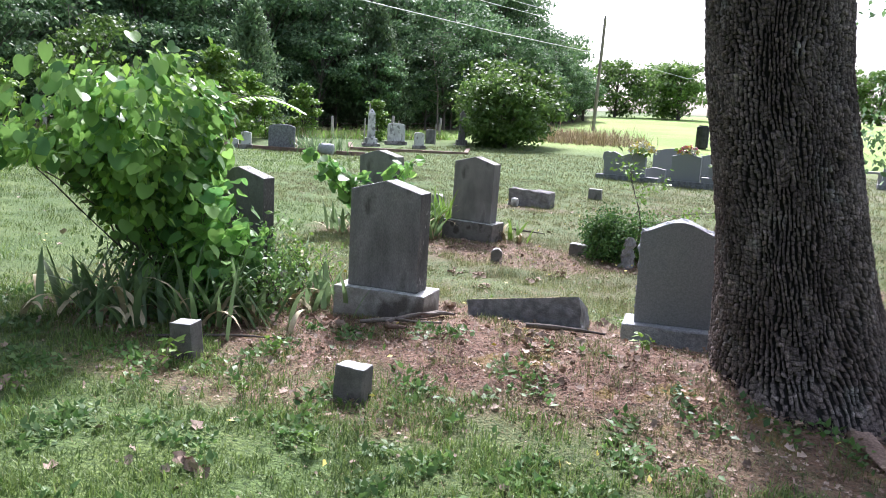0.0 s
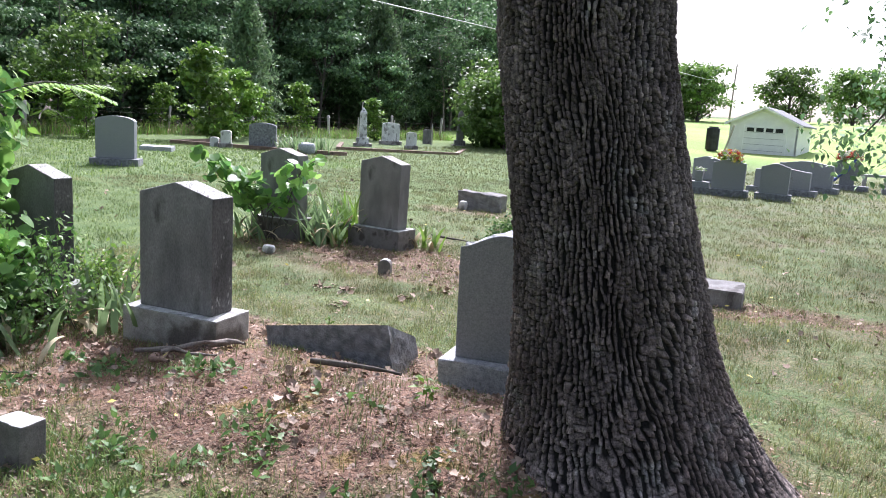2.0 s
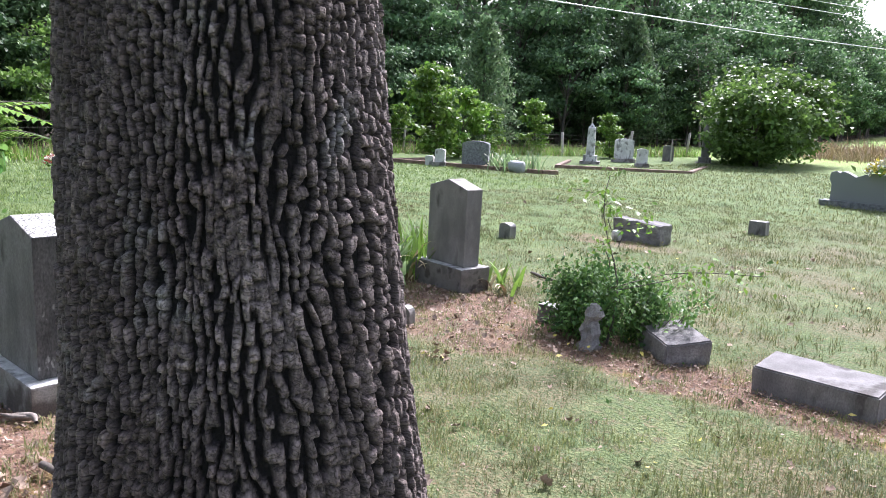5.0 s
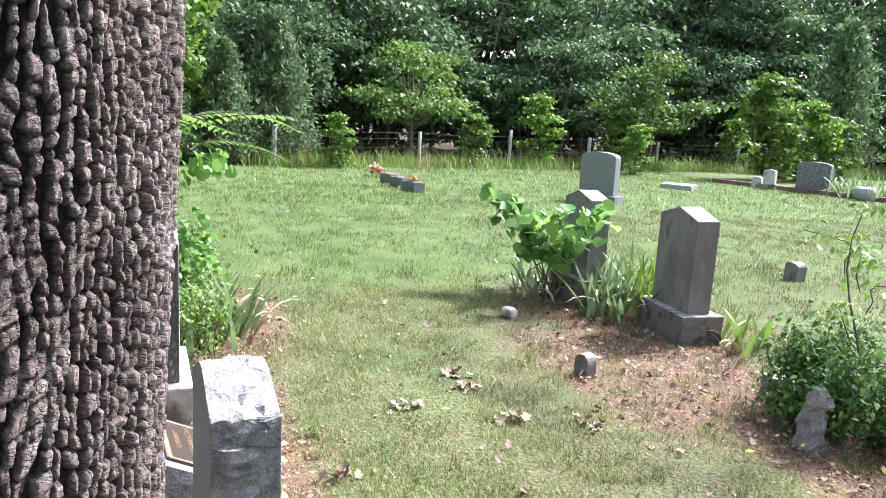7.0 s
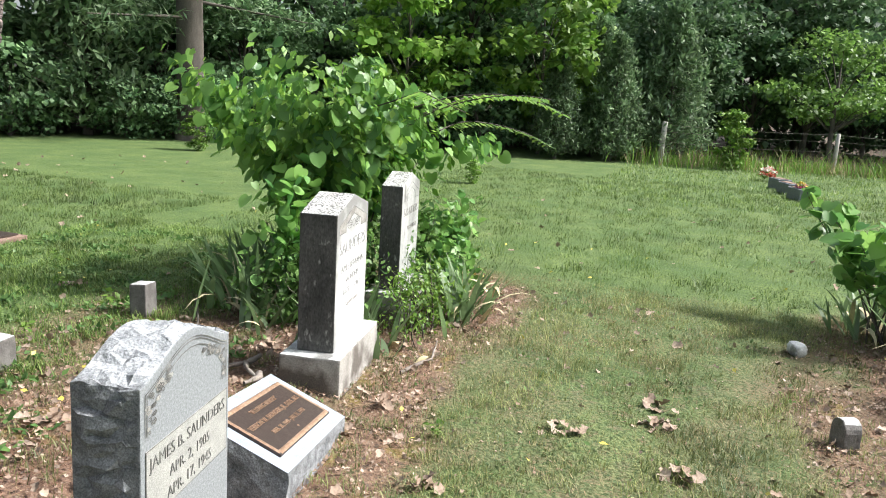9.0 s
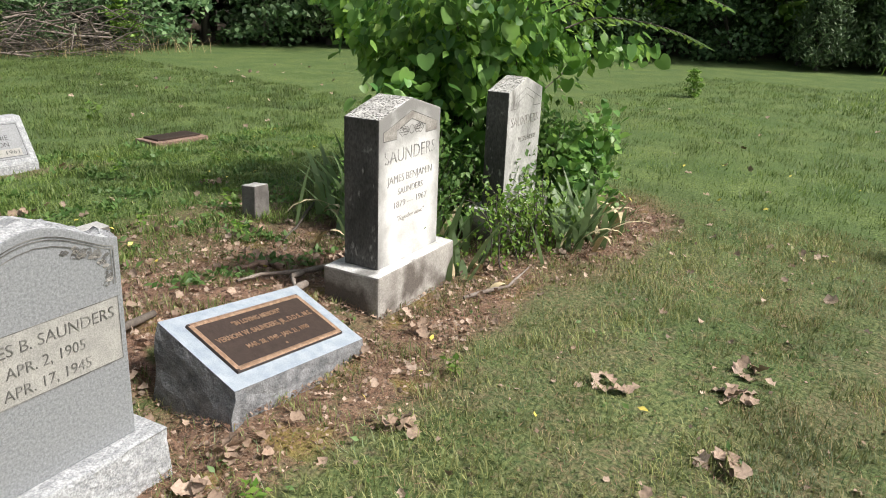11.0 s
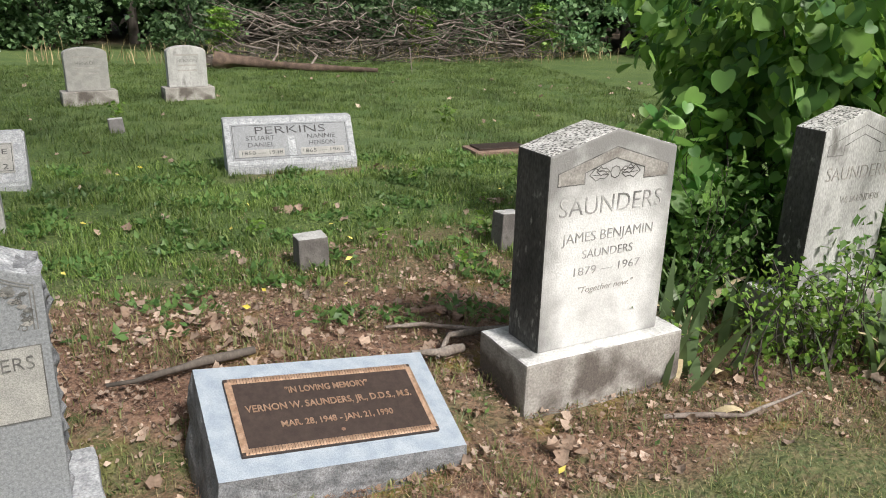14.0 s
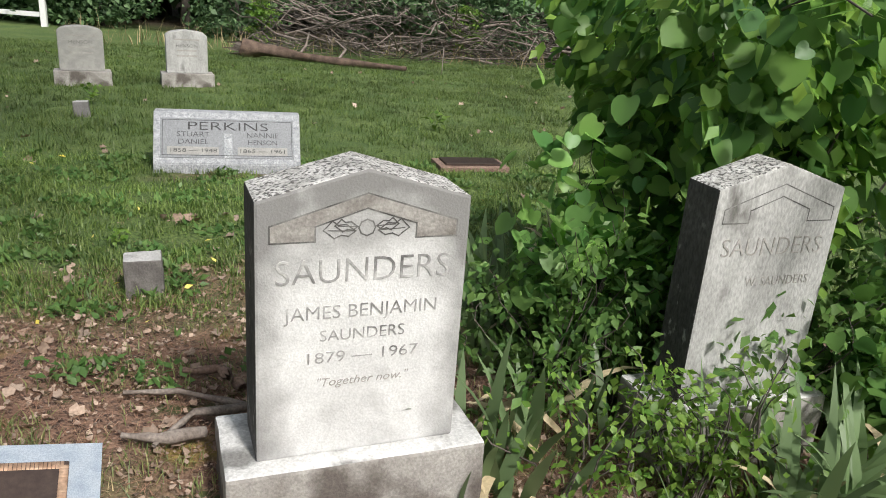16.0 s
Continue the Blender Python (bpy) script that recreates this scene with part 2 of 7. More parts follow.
M = dict(
    ground=ground_material(),
    bark=bark_material(),
    root=material("weathered_root", (0.17, 0.105, 0.08), (0.29, 0.20, 0.155), scale=8, speck=0.4, bump=0.6, bump_scale=60),
    twig=material("forest_bark", (0.06, 0.05, 0.042), (0.12, 0.10, 0.085), scale=4, squash=(1, 1, 0.3), bump=0.5, bump_scale=30),
    branch=material("dead_wood", (0.16, 0.125, 0.105), (0.28, 0.24, 0.21), scale=9, speck=0.3, bump=0.4),
    log=material("rotten_log", (0.07, 0.045, 0.035), (0.16, 0.11, 0.08), scale=7, speck=0.35, bump=0.8, bump_scale=40),
    cement=material("weathered_cement", (0.15, 0.142, 0.142), (0.28, 0.268, 0.265), scale=5, speck=0.2, speck_scale=140, stain=(0.09, 0.082, 0.078), stain_scale=5, stain_at=0.55, squash=(1, 1, 0.45), rough=0.9),
    cement_dark=material("dark_brownish_cement", (0.12, 0.11, 0.104), (0.21, 0.195, 0.185), scale=9, speck=0.25, speck_scale=140, stain=(0.07, 0.06, 0.055), stain_scale=9, stain_at=0.55),
    clover=leaf_material("lawn_weed_leaf", (0.06, 0.135, 0.032), (0.13, 0.215, 0.06), 0.35, 0.5),
    marble=material("weathered_marble", (0.52, 0.515, 0.505), (0.78, 0.775, 0.765), scale=3.5, speck=0.2, speck_scale=130, stain=(0.24, 0.235, 0.225), stain_scale=6.5, stain_at=0.50, squash=(1, 1, 0.6), rough=0.75),
    marble_face=marble_face_material(),
    marble_grey=material("greyed_marble", (0.36, 0.355, 0.345), (0.55, 0.545, 0.535), scale=5, speck=0.2, speck_scale=120, stain=(0.16, 0.155, 0.145), stain_scale=6, stain_at=0.52, squash=(1, 1, 0.5), rough=0.85),
    lichen=material("lichened_marble", (0.42, 0.41, 0.39), (0.66, 0.65, 0.63), scale=14, speck=0.25, speck_scale=90, stain=(0.10, 0.096, 0.09), stain_scale=85, stain_at=0.48, rough=0.95, bump=0.5),
    # near-black holds the unlit side's shade as well as stain
    stained=material("shaded_stained_marble_side", (0.05, 0.048, 0.046), (0.11, 0.105, 0.10), scale=6, speck=0.35, speck_scale=110, stain=(0.36, 0.35, 0.33), stain_scale=30, stain_at=0.63, squash=(1, 1, 0.5), rough=0.95),
    base=material("cement_base", (0.27, 0.25, 0.23), (0.43, 0.41, 0.385), scale=6, speck=0.2, speck_scale=110, stain=(0.13, 0.112, 0.10), stain_scale=4, stain_at=0.49, rough=0.9),
    granite=material("grey_granite", (0.19, 0.20, 0.215), (0.29, 0.30, 0.315), scale=120, speck=0.22, speck_scale=260, rough=0.6, bump=0.08),
    granite_rough=material("rock_faced_granite", (0.13, 0.135, 0.145), (0.27, 0.275, 0.29), scale=16, speck=0.4, speck_scale=200, rough=0.9, bump=0.9, bump_scale=45),
    granite_pale=material("pale_granite_top", (0.30, 0.31, 0.33), (0.46, 0.47, 0.49), scale=30, speck=0.35, speck_scale=150, rough=0.85, bump=0.8, bump_scale=60),
    granite_dark=material("blue_grey_granite", (0.16, 0.17, 0.19), (0.21, 0.22, 0.24), scale=25, speck=0.35, speck_scale=300, rough=0.55, bump=0.08),
    panel=material("honed_granite_panel", (0.30, 0.295, 0.28), (0.37, 0.36, 0.34), scale=18, speck=0.3, speck_scale=300, rough=0.75, bump=0.1),
    plaque_stone=material("blue_granite_sawn", (0.27, 0.32, 0.385), (0.36, 0.405, 0.46), scale=20, speck=0.2, speck_scale=300, rough=0.55, bump=0.05),
    bronze=material("dark_bronze", (0.048, 0.032, 0.027), (0.065, 0.045, 0.037), scale=30, speck=0.15, rough=0.5, metal=0.25, bump=0.15, bump_scale=300),
    gilt=material("worn_bronze_relief", (0.42, 0.26, 0.17), (0.54, 0.37, 0.26), scale=40, speck=0.25, rough=0.4, metal=0.6, bump=0.1),
    # letters lie flat; the cuts' shade is in this dark tone, with grime
    letter=material("shaded_grimy_cut_letter", (0.09, 0.086, 0.082), (0.24, 0.235, 0.225), scale=14, speck=0.2, rough=0.95, bump=0.0),
    letter_soft=material("worn_cut_letter", (0.30, 0.285, 0.265), (0.42, 0.40, 0.38), scale=9, speck=0.2, rough=0.95, bump=0.0),
    letter_mottled=material("mottled_cut_letter", (0.09, 0.087, 0.085), (0.62, 0.61, 0.60), scale=5.5, speck=0.2, rough=0.95, bump=0.0),
    letter_dark=material("dark_cut_letter", (0.045, 0.045, 0.048), (0.08, 0.08, 0.083), scale=14, speck=0.2, rough=0.95, bump=0.0),
    fieldstone=material("fieldstone", (0.17, 0.16, 0.16), (0.30, 0.285, 0.28), scale=9, speck=0.3, speck_scale=90, rough=0.95, bump=0.9, bump_scale=35, vary=0.15),
    white=material("white_painted_siding", (0.74, 0.74, 0.73), (0.80, 0.80, 0.79), scale=3, speck=0.05, rough=0.6, bump=0.05),
    roof=material("grey_shingle", (0.17, 0.17, 0.18), (0.25, 0.25, 0.26), scale=4, speck=0.3, speck_scale=20, rough=0.95),
    dark=material("dark_glass", (0.02, 0.022, 0.025), (0.035, 0.037, 0.04), scale=3, speck=0, rough=0.15, bump=0),
    pole=material("weathered_pole", (0.17, 0.14, 0.12), (0.27, 0.24, 0.21), scale=5, squash=(1, 1, 0.1)),
    wire=material("aluminium_wire", (0.55, 0.55, 0.56), (0.62, 0.62, 0.63), scale=3, speck=0, rough=0.4, bump=0),
    post=material("fence_post", (0.36, 0.33, 0.30), (0.50, 0.47, 0.43), scale=7, squash=(1, 1, 0.2)),
    dry=material("dry_leaf", (0.25, 0.17, 0.12), (0.44, 0.34, 0.27), scale=5, speck=0.2, rough=0.8, vary=0.35, per="island", bump=0.2),
    yellow=material("yellow_leaf", (0.62, 0.50, 0.06), (0.72, 0.62, 0.16), scale=8, speck=0.1, rough=0.6, vary=0.2, per="island", bump=0.0),
    needle=material("needle_litter", (0.18, 0.095, 0.058), (0.31, 0.18, 0.12), scale=2, speck=0, rough=0.9, vary=0.4, per="island", bump=0.0),
    straw=material("straw_grass", (0.28, 0.22, 0.115), (0.43, 0.35, 0.195), scale=2, speck=0, rough=0.9, vary=0.3, per="island", bump=0.0),
    tan=material("dry_hay_weeds", (0.36, 0.27, 0.18), (0.47, 0.37, 0.25), scale=2, speck=0, rough=0.95, vary=0.3, per="island", bump=0.0),
    grass_lush=leaf_material("lush_grass_blade", (0.065, 0.125, 0.028), (0.225, 0.30, 0.08), 0.35, 0.45),
    grass=leaf_material("grass_blade", (0.085, 0.12, 0.036), (0.25, 0.255, 0.10), 0.3, 0.55),
    fescue=leaf_material("pale_fescue_blade", (0.12, 0.18, 0.085), (0.24, 0.30, 0.17), 0.3, 0.5),
    weed=leaf_material("bright_weed_leaf", (0.10, 0.22, 0.03), (0.22, 0.34, 0.06), 0.4, 0.5),
    heart=leaf_material("heart_leaf", (0.085, 0.21, 0.06), (0.27, 0.46, 0.11), 0.45, 0.42),
    vine=leaf_material("small_vine_leaf", (0.075, 0.18, 0.04), (0.19, 0.32, 0.08), 0.4, 0.5),
    rose=leaf_material("rose_leaf", (0.035, 0.095, 0.025), (0.12, 0.22, 0.05), 0.3, 0.75),
    iris=leaf_material("iris_blade", (0.11, 0.20, 0.085), (0.24, 0.33, 0.15), 0.35, 0.45),
    iris_dead=material("withered_iris_blade", (0.50, 0.40, 0.24), (0.62, 0.53, 0.35), scale=6, speck=0.15, rough=0.8, bump=0.0),
    oak=leaf_material("woodland_leaf", (0.045, 0.105, 0.042), (0.18, 0.29, 0.125), 0.33, 0.6),
    oak_light=leaf_material("edge_tree_leaf", (0.075, 0.15, 0.03), (0.17, 0.27, 0.065), 0.4, 0.5),
    cedar=leaf_material("cedar_spray", (0.075, 0.14, 0.06), (0.19, 0.27, 0.13), 0.3, 0.6),
    petal_w=material("white_petal", (0.75, 0.74, 0.66), (0.82, 0.80, 0.70), scale=5, speck=0, bump=0, rough=0.7),
    petal_r=material("red_petal", (0.55, 0.05, 0.05), (0.65, 0.12, 0.10), scale=5, speck=0, bump=0, rough=0.7),
    petal_p=material("pink_petal", (0.70, 0.16, 0.35), (0.75, 0.30, 0.45), scale=5, speck=0, bump=0, rough=0.7),
    petal_y=material("yellow_petal", (0.75, 0.62, 0.10), (0.80, 0.70, 0.20), scale=5, speck=0, bump=0, rough=0.7),
    petal_b=material("blue_petal", (0.16, 0.36, 0.66), (0.25, 0.45, 0.72), scale=5, speck=0, bump=0, rough=0.7),
    ribbon=material("blue_ribbon", (0.03, 0.05, 0.22), (0.05, 0.08, 0.32), scale=5, speck=0, bump=0, rough=0.5),
)


# ---- mesh helpers ----
def mesh_object(name, mesh, mat, parent=None, label=""):
    ob = new(name, mesh)
    mesh.materials.append(mat)
    if parent:
        ob.parent = parent
    if label:
        ob["label"] = label
    return ob


def part(name, bm, mat, parent=None, label="", smooth=False):
    """Links a bmesh as one mesh object, under a thing or a part of it."""
    me = bpy.data.meshes.new(name)
    bm.normal_update()
    bm.to_mesh(me)
    bm.free()
    if smooth:
        me.polygons.foreach_set("use_smooth", [True] * len(me.polygons))
    return mesh_object(name, me, mat, parent, label)


def array_mesh(name, verts, faces, mat, parent=None, label="", smooth=False):
    """A mesh from arrays: verts (n, 3), faces (m, 3 or 4)."""
    verts, faces = np.asarray(verts, np.float32), np.asarray(faces, np.int32)
    me = bpy.data.meshes.new(name)
    k = faces.shape[1]
    me.vertices.add(len(verts))
    me.vertices.foreach_set("co", verts.ravel())
    me.loops.add(faces.size)
    me.loops.foreach_set("vertex_index", faces.ravel())
    me.polygons.add(len(faces))
    me.polygons.foreach_set("loop_start", np.arange(0, faces.size, k, dtype=np.int32))
    me.polygons.foreach_set("loop_total", np.full(len(faces), k, dtype=np.int32))
    if smooth:
        me.polygons.foreach_set("use_smooth", np.ones(len(faces), bool))
    me.update(calc_edges=True)
    return mesh_object(name, me, mat, parent, label)


def thing(name, m, label, category, group="", kind=""):
    ob = new(name)
    ob.matrix_world = m
    ob.empty_display_size = 0.1
    return tagged(ob, label, category, group, kind)


def block(x, y, z, ox=0, oy=0, oz=0, bevel=0.008, taper=1.0):
    """A bevelled block standing on oz, its top scaled by taper."""
    bm = bmesh.new()
    bmesh.ops.create_cube(bm, size=1)
    for v in bm.verts:
        k = taper if v.co.z > 0 else 1
        v.co = Vector((v.co.x * x * k + ox, v.co.y * y * k + oy, (v.co.z + 0.5) * z + oz))
    if bevel:
        bmesh.ops.bevel(bm, geom=bm.edges[:], offset=bevel, segments=2, affect="EDGES", profile=0.6)
    return bm


def slab(outline, d, oz=0, bevel=0.006):
    """An upright slab: an outline in x and z, d thick in y, standing at oz."""
    bm = bmesh.new()
    face = bm.faces.new([bm.verts.new((x, -d / 2, z + oz)) for x, z in outline])
    ext = bmesh.ops.extrude_face_region(bm, geom=[face])
    bmesh.ops.translate(bm, verts=[g for g in ext["geom"] if isinstance(g, bmesh.types.BMVert)], vec=(0, d, 0))
    bmesh.ops.recalc_face_normals(bm, faces=bm.faces[:])
    if bevel:
        edges = [e for e in bm.edges if e.calc_face_angle(0) > 0.5]
        bmesh.ops.bevel(bm, geom=edges, offset=bevel, segments=2, affect="EDGES", profile=0.6)
    return bm


def roughen(bm, amount, cuts=5, size=9.0, keep=lambda v: False, seed=0.0):
    """Cuts the faces finer and breaks them up like pitched rock."""
    bmesh.ops.triangulate(bm, faces=[f for f in bm.faces if len(f.verts) > 4])
    bmesh.ops.subdivide_edges(bm, edges=[e for e in bm.edges if e.calc_length() > 0.05], cuts=cuts, use_grid_fill=True)
    for v in bm.verts:
        if not keep(v.co):
            v.co += Vector((noise.noise(v.co * size + Vector((seed, 1, 2))), noise.noise(v.co * size + Vector((3, seed, 5))), noise.noise(v.co * size + Vector((6, 7, seed))))) * amount
    return bm


def tube(points, radii, sides=6):
    """Arrays of a tapered tube along points."""
    pts = [Vector(p) for p in points]
    vs, fs = [], []
    for i, p in enumerate(pts):
        d = (pts[min(i + 1, len(pts) - 1)] - pts[max(i - 1, 0)]).normalized()
        u = d.orthogonal().normalized()
        w = d.cross(u)
        for k in range(sides):
            a = 2 * math.pi * k / sides
            vs.append(p + (u * math.cos(a) + w * math.sin(a)) * radii[i])
        if i:
            for k in range(sides):
                a, b = (i - 1) * sides + k, (i - 1) * sides + (k + 1) % sides
                fs.append((a, b, b + sides, a + sides))
    return vs, fs


def tubes(name, runs, mat, parent=None, label="", sides=6, smooth=True):
    """One mesh of several tubes; runs of (points, radii)."""
    vs, fs = [], []
    for pts, rad in runs:
        v, f = tube(pts, rad, sides)
        fs += [tuple(i + len(vs) for i in q) for q in f]
        vs += v
    return array_mesh(name, [tuple(v) for v in vs], fs, mat, parent, label, smooth)


def stem_parts(name, runs, mat, parent, sides=5):
    """Each run is a part of its own."""
    for run in runs:
        tubes(name, [run], mat, parent, sides=sides)


def leaf_cloud(shape_v, shape_f, pos, scale, rng, droop=0.5, middle=None):
    """Arrays of many leaves of one shape at pos (n, 3), turned at random or outwards from middle, tips hanging by droop."""
    n = len(pos)
    yaw = rng.uniform(0, 2 * np.pi, n)
    if middle is not None:
        q = np.asarray(pos)
        yaw = np.arctan2(q[:, 1] - middle[1], q[:, 0] - middle[0]) - np.pi / 2 + rng.normal(0, 0.7, n)
    tilt = rng.normal(-droop, 0.45, n)
    roll = rng.normal(0, 0.5, n)
    cy, sy, ct, st, cr, sr = np.cos(yaw), np.sin(yaw), np.cos(tilt), np.sin(tilt), np.cos(roll), np.sin(roll)
    v = np.asarray(shape_v, float)[None] * np.asarray(scale)[:, None, None]
    x, y, z = v[..., 0], v[..., 1], v[..., 2]
    x, z = x * cr[:, None] + z * sr[:, None], -x * sr[:, None] + z * cr[:, None]
    y, z = y * ct[:, None] - z * st[:, None], y * st[:, None] + z * ct[:, None]
    x, y = x * cy[:, None] - y * sy[:, None], x * sy[:, None] + y * cy[:, None]
    out = np.stack([x, y, z], -1) + np.asarray(pos)[:, None]
    f = np.asarray(shape_f)[None] + (np.arange(n) * len(shape_v))[:, None, None]
    return out.reshape(-1, 3), f.reshape(-1, len(shape_f[0]))


# leaf shapes grow along +y from their stalk
HEART_V = [(0, 0, 0), (-0.20, -0.12, 0.04), (-0.40, -0.08, 0.07), (-0.52, 0.12, 0.09), (-0.52, 0.34, 0.08), (-0.45, 0.58, 0.04), (-0.27, 0.79, -0.02), (0, 0.96, -0.10),
           (0.27, 0.79, -0.02), (0.45, 0.58, 0.04), (0.52, 0.34, 0.08), (0.52, 0.12, 0.09), (0.40, -0.08, 0.07), (0.20, -0.12, 0.04), (0, 0.4, -0.03)]
HEART_F = [(i, 14, (i + 1) % 14) for i in range(14)]
OVAL_V = [(0, 0, 0), (-0.28, 0.4, 0.06), (0, 1.0, -0.05), (0.28, 0.4, 0.06), (0, 0.45, 0.0)]
OVAL_F = [(0, 4, 1), (1, 4, 2), (2, 4, 3), (3, 4, 0)]
SPRAY_V = [(0, 0, 0), (-0.42, 0.35, 0.08), (0, 1.0, -0.1), (0.42, 0.35, 0.05)]
SPRAY_F = [(0, 3, 2, 1)]
TIP_V = [(-0.30, 0.1, 0.06), (0, 1.0, -0.1), (0.36, 0.3, 0.05)]
TIP_F = [(0, 2, 1)]
CURL_V = [(0, 0, 0), (-0.4, 0.2, 0.22), (-0.3, 0.6, 0.12), (-0.45, 0.75, 0.3), (0, 1.0, 0.1), (0.4, 0.7, 0.28), (0.28, 0.5, 0.1), (0.42, 0.2, 0.25), (0, 0.5, 0.0)]
CURL_F = [(0, 8, 1), (1, 8, 2), (2, 8, 3), (3, 8, 4), (4, 8, 5), (5, 8, 6), (6, 8, 7), (7, 8, 0)]


def leaves(name, shape, pos, scale, mat, rng, parent=None, droop=0.5, label="", middle=None):
    v, f = leaf_cloud(shape[0], shape[1], np.asarray(pos), np.asarray(scale), rng, droop, middle)
    return array_mesh(name, v, f, mat, parent, label)


TIP = (TIP_V, TIP_F)
HEART, OVAL, SPRAY, CURL = (HEART_V, HEART_F), (OVAL_V, OVAL_F), (SPRAY_V, SPRAY_F), (CURL_V, CURL_F)


def lettering(text, size, x, z, y, mat, parent, name="letter", slope=0.0, depth=0.0012, wide=None, thin=0.012):
    """Cut or cast letters on a face that looks along +y: centred at x, baseline near z."""
    cu = bpy.data.curves.new(name, "FONT")
    cu.body, cu.size, cu.align_x, cu.align_y = text, size, "CENTER", "CENTER"
    cu.extrude, cu.resolution_u, cu.shear, cu.offset = depth, 3, slope, -thin * size
    tmp = bpy.data.objects.new(name, cu)
    scene.collection.objects.link(tmp)
    bpy.context.view_layer.update()
    me = bpy.data.meshes.new_from_object(tmp.evaluated_get(bpy.context.evaluated_depsgraph_get()))
    bpy.data.objects.remove(tmp)
    if wide:
        xs = [v.co.x for v in me.vertices]
        k = wide / max(max(xs) - min(xs), 1e-6)
        for v in me.vertices:
            v.co.x *= k
    # each character becomes a part: pieces whose widths overlap belong together
    nv = len(me.vertices)
    root = list(range(nv))

    def find(i):
        while root[i] != i:
            root[i] = root[root[i]]
            i = root[i]
        return i

    for e in me.edges:
        root[find(e.vertices[0])] = find(e.vertices[1])
    span = {}
    for v in me.vertices:
        r = find(v.index)
        lo, hi = span.get(r, (9, -9))
        span[r] = (min(lo, v.co.x), max(hi, v.co.x))
    chars, last = {}, None
    for r, (lo, hi) in sorted(span.items(), key=lambda k: k[1]):
        if last and lo < last[1] - 0.25 * min(hi - lo, last[1] - last[0]):
            last[1] = max(last[1], hi)
        else:
            last = [lo, hi, len(chars)]
        chars.setdefault(last[2], []).append(r)
    which = {r: c for c, rs in chars.items() for r in rs}
    place = Matrix(((-1, 0, 0, x), (0, 0, 1, y), (0, 1, 0, z), (0, 0, 0, 1)))
    group = {}
    for p in me.polygons:
        group.setdefault(which[find(p.vertices[0])], []).append(list(p.vertices))
    for c, polys in group.items():
        ids = {v: i for i, v in enumerate(sorted({v for p in polys for v in p}))}
        one = bpy.data.meshes.new("letter")
        one.from_pydata([tuple(me.vertices[v].co) for v in ids], [], [[ids[v] for v in p] for p in polys])
        mesh_object("letter", one, mat, parent).matrix_basis = place
    bpy.data.meshes.remove(me)


# ---- ground ----
def rise(x, y):
    """Height of the ground: a low bank behind the row of stones and round the trunk, climbing slowly to the meadow."""
    bank = 0.17 * np.exp(-((x + 1.75) / 1.3) ** 4 - (np.minimum(y - 4.5, 0) / 0.75) ** 2) / (1 + np.exp((y - 4.98) / 0.09)) + 0.08 * np.exp(-((x + 0.5) ** 2 + (y - 4.85) ** 2) / 0.8)
    bank = bank + 0.06 * np.exp(-((x + 2.05) / 0.4) ** 2 - ((y - 5.4) / 0.22) ** 2)
    return np.interp(y, [20, 26, 36, 50, 65, 100, 150, 300, 3000], [0, 0.02, 0.16, 0.5, 1.15, 2.7, 4.4, 8.0, 30.0]) + bank


def wobble(x, y, size, seed):
    """Smooth noise for arrays, about -1 to 1."""
    out, rng = np.zeros_like(x), np.random.default_rng(seed)
    for k in range(5):
        a, p = rng.uniform(0, 2 * np.pi), rng.uniform(0, 2 * np.pi)
        f = (0.6 + 0.35 * k) * 2 * np.pi / size
        out = out + np.sin((x * np.cos(a) + y * np.sin(a)) * f + p + 1.3 * np.sin((x * np.sin(a) - y * np.cos(a)) * f * 0.7 + 2 * p)) / (1 + 0.3 * k)
    return out / 2.4


# bare earth: x, y, half-length, half-width, turn in degrees, strength
BARE = ((-2.1, 4.35, 2.2, 0.75, 8, 1.0), (-2.6, 5.35, 1.9, 0.28, 8, 0.9), (-4.6, 4.2, 1.3, 1.0, 8, 1.0), (-0.6, 4.7, 1.0, 1.0, 0, 1.0), (-0.3, 3.9, 0.9, 0.7, 0, 0.75), (-3.2, 3.2, 1.3, 0.5, 10, 0.5),
        (-4.7, 8.25, 1.6, 0.62, 5, 0.95), (-5.7, 8.1, 1.0, 0.6, 0, 0.9), (-2.8, 8.35, 1.5, 0.4, 8, 0.9), (-1.1, 8.75, 0.9, 0.3, 8, 0.9), (-3.0, 0.95, 0.9, 0.2, 5, 0.6), (-5.4, 4.9, 0.9, 0.5, 10, 1.0), (-2.2, 3.9, 2.6, 0.5, 8, 0.6), (-6.2, 12.6, 0.9, 0.4, 0, 0.7), (-3.9, 7.7, 1.3, 0.42, 10, 0.75), (-1.7, 8.45, 1.3, 0.36, 10, 0.9), (-0.2, 8.9, 0.8, 0.3, 10, 0.7))


def bareness(x, y):
    out = np.zeros_like(x)
    for cx, cy, a, b, turn, k in BARE:
        c, s = math.cos(radians(turn)), math.sin(radians(turn))
        u, v = (x - cx) * c + (y - cy) * s, -(x - cx) * s + (y - cy) * c
        d = np.sqrt((u / a) ** 2 + (v / b) ** 2) + 0.22 * wobble(x, y, 0.9, 3)
        out = np.maximum(out, k * np.clip((1.25 - d) / 0.5, 0, 1))
    return out


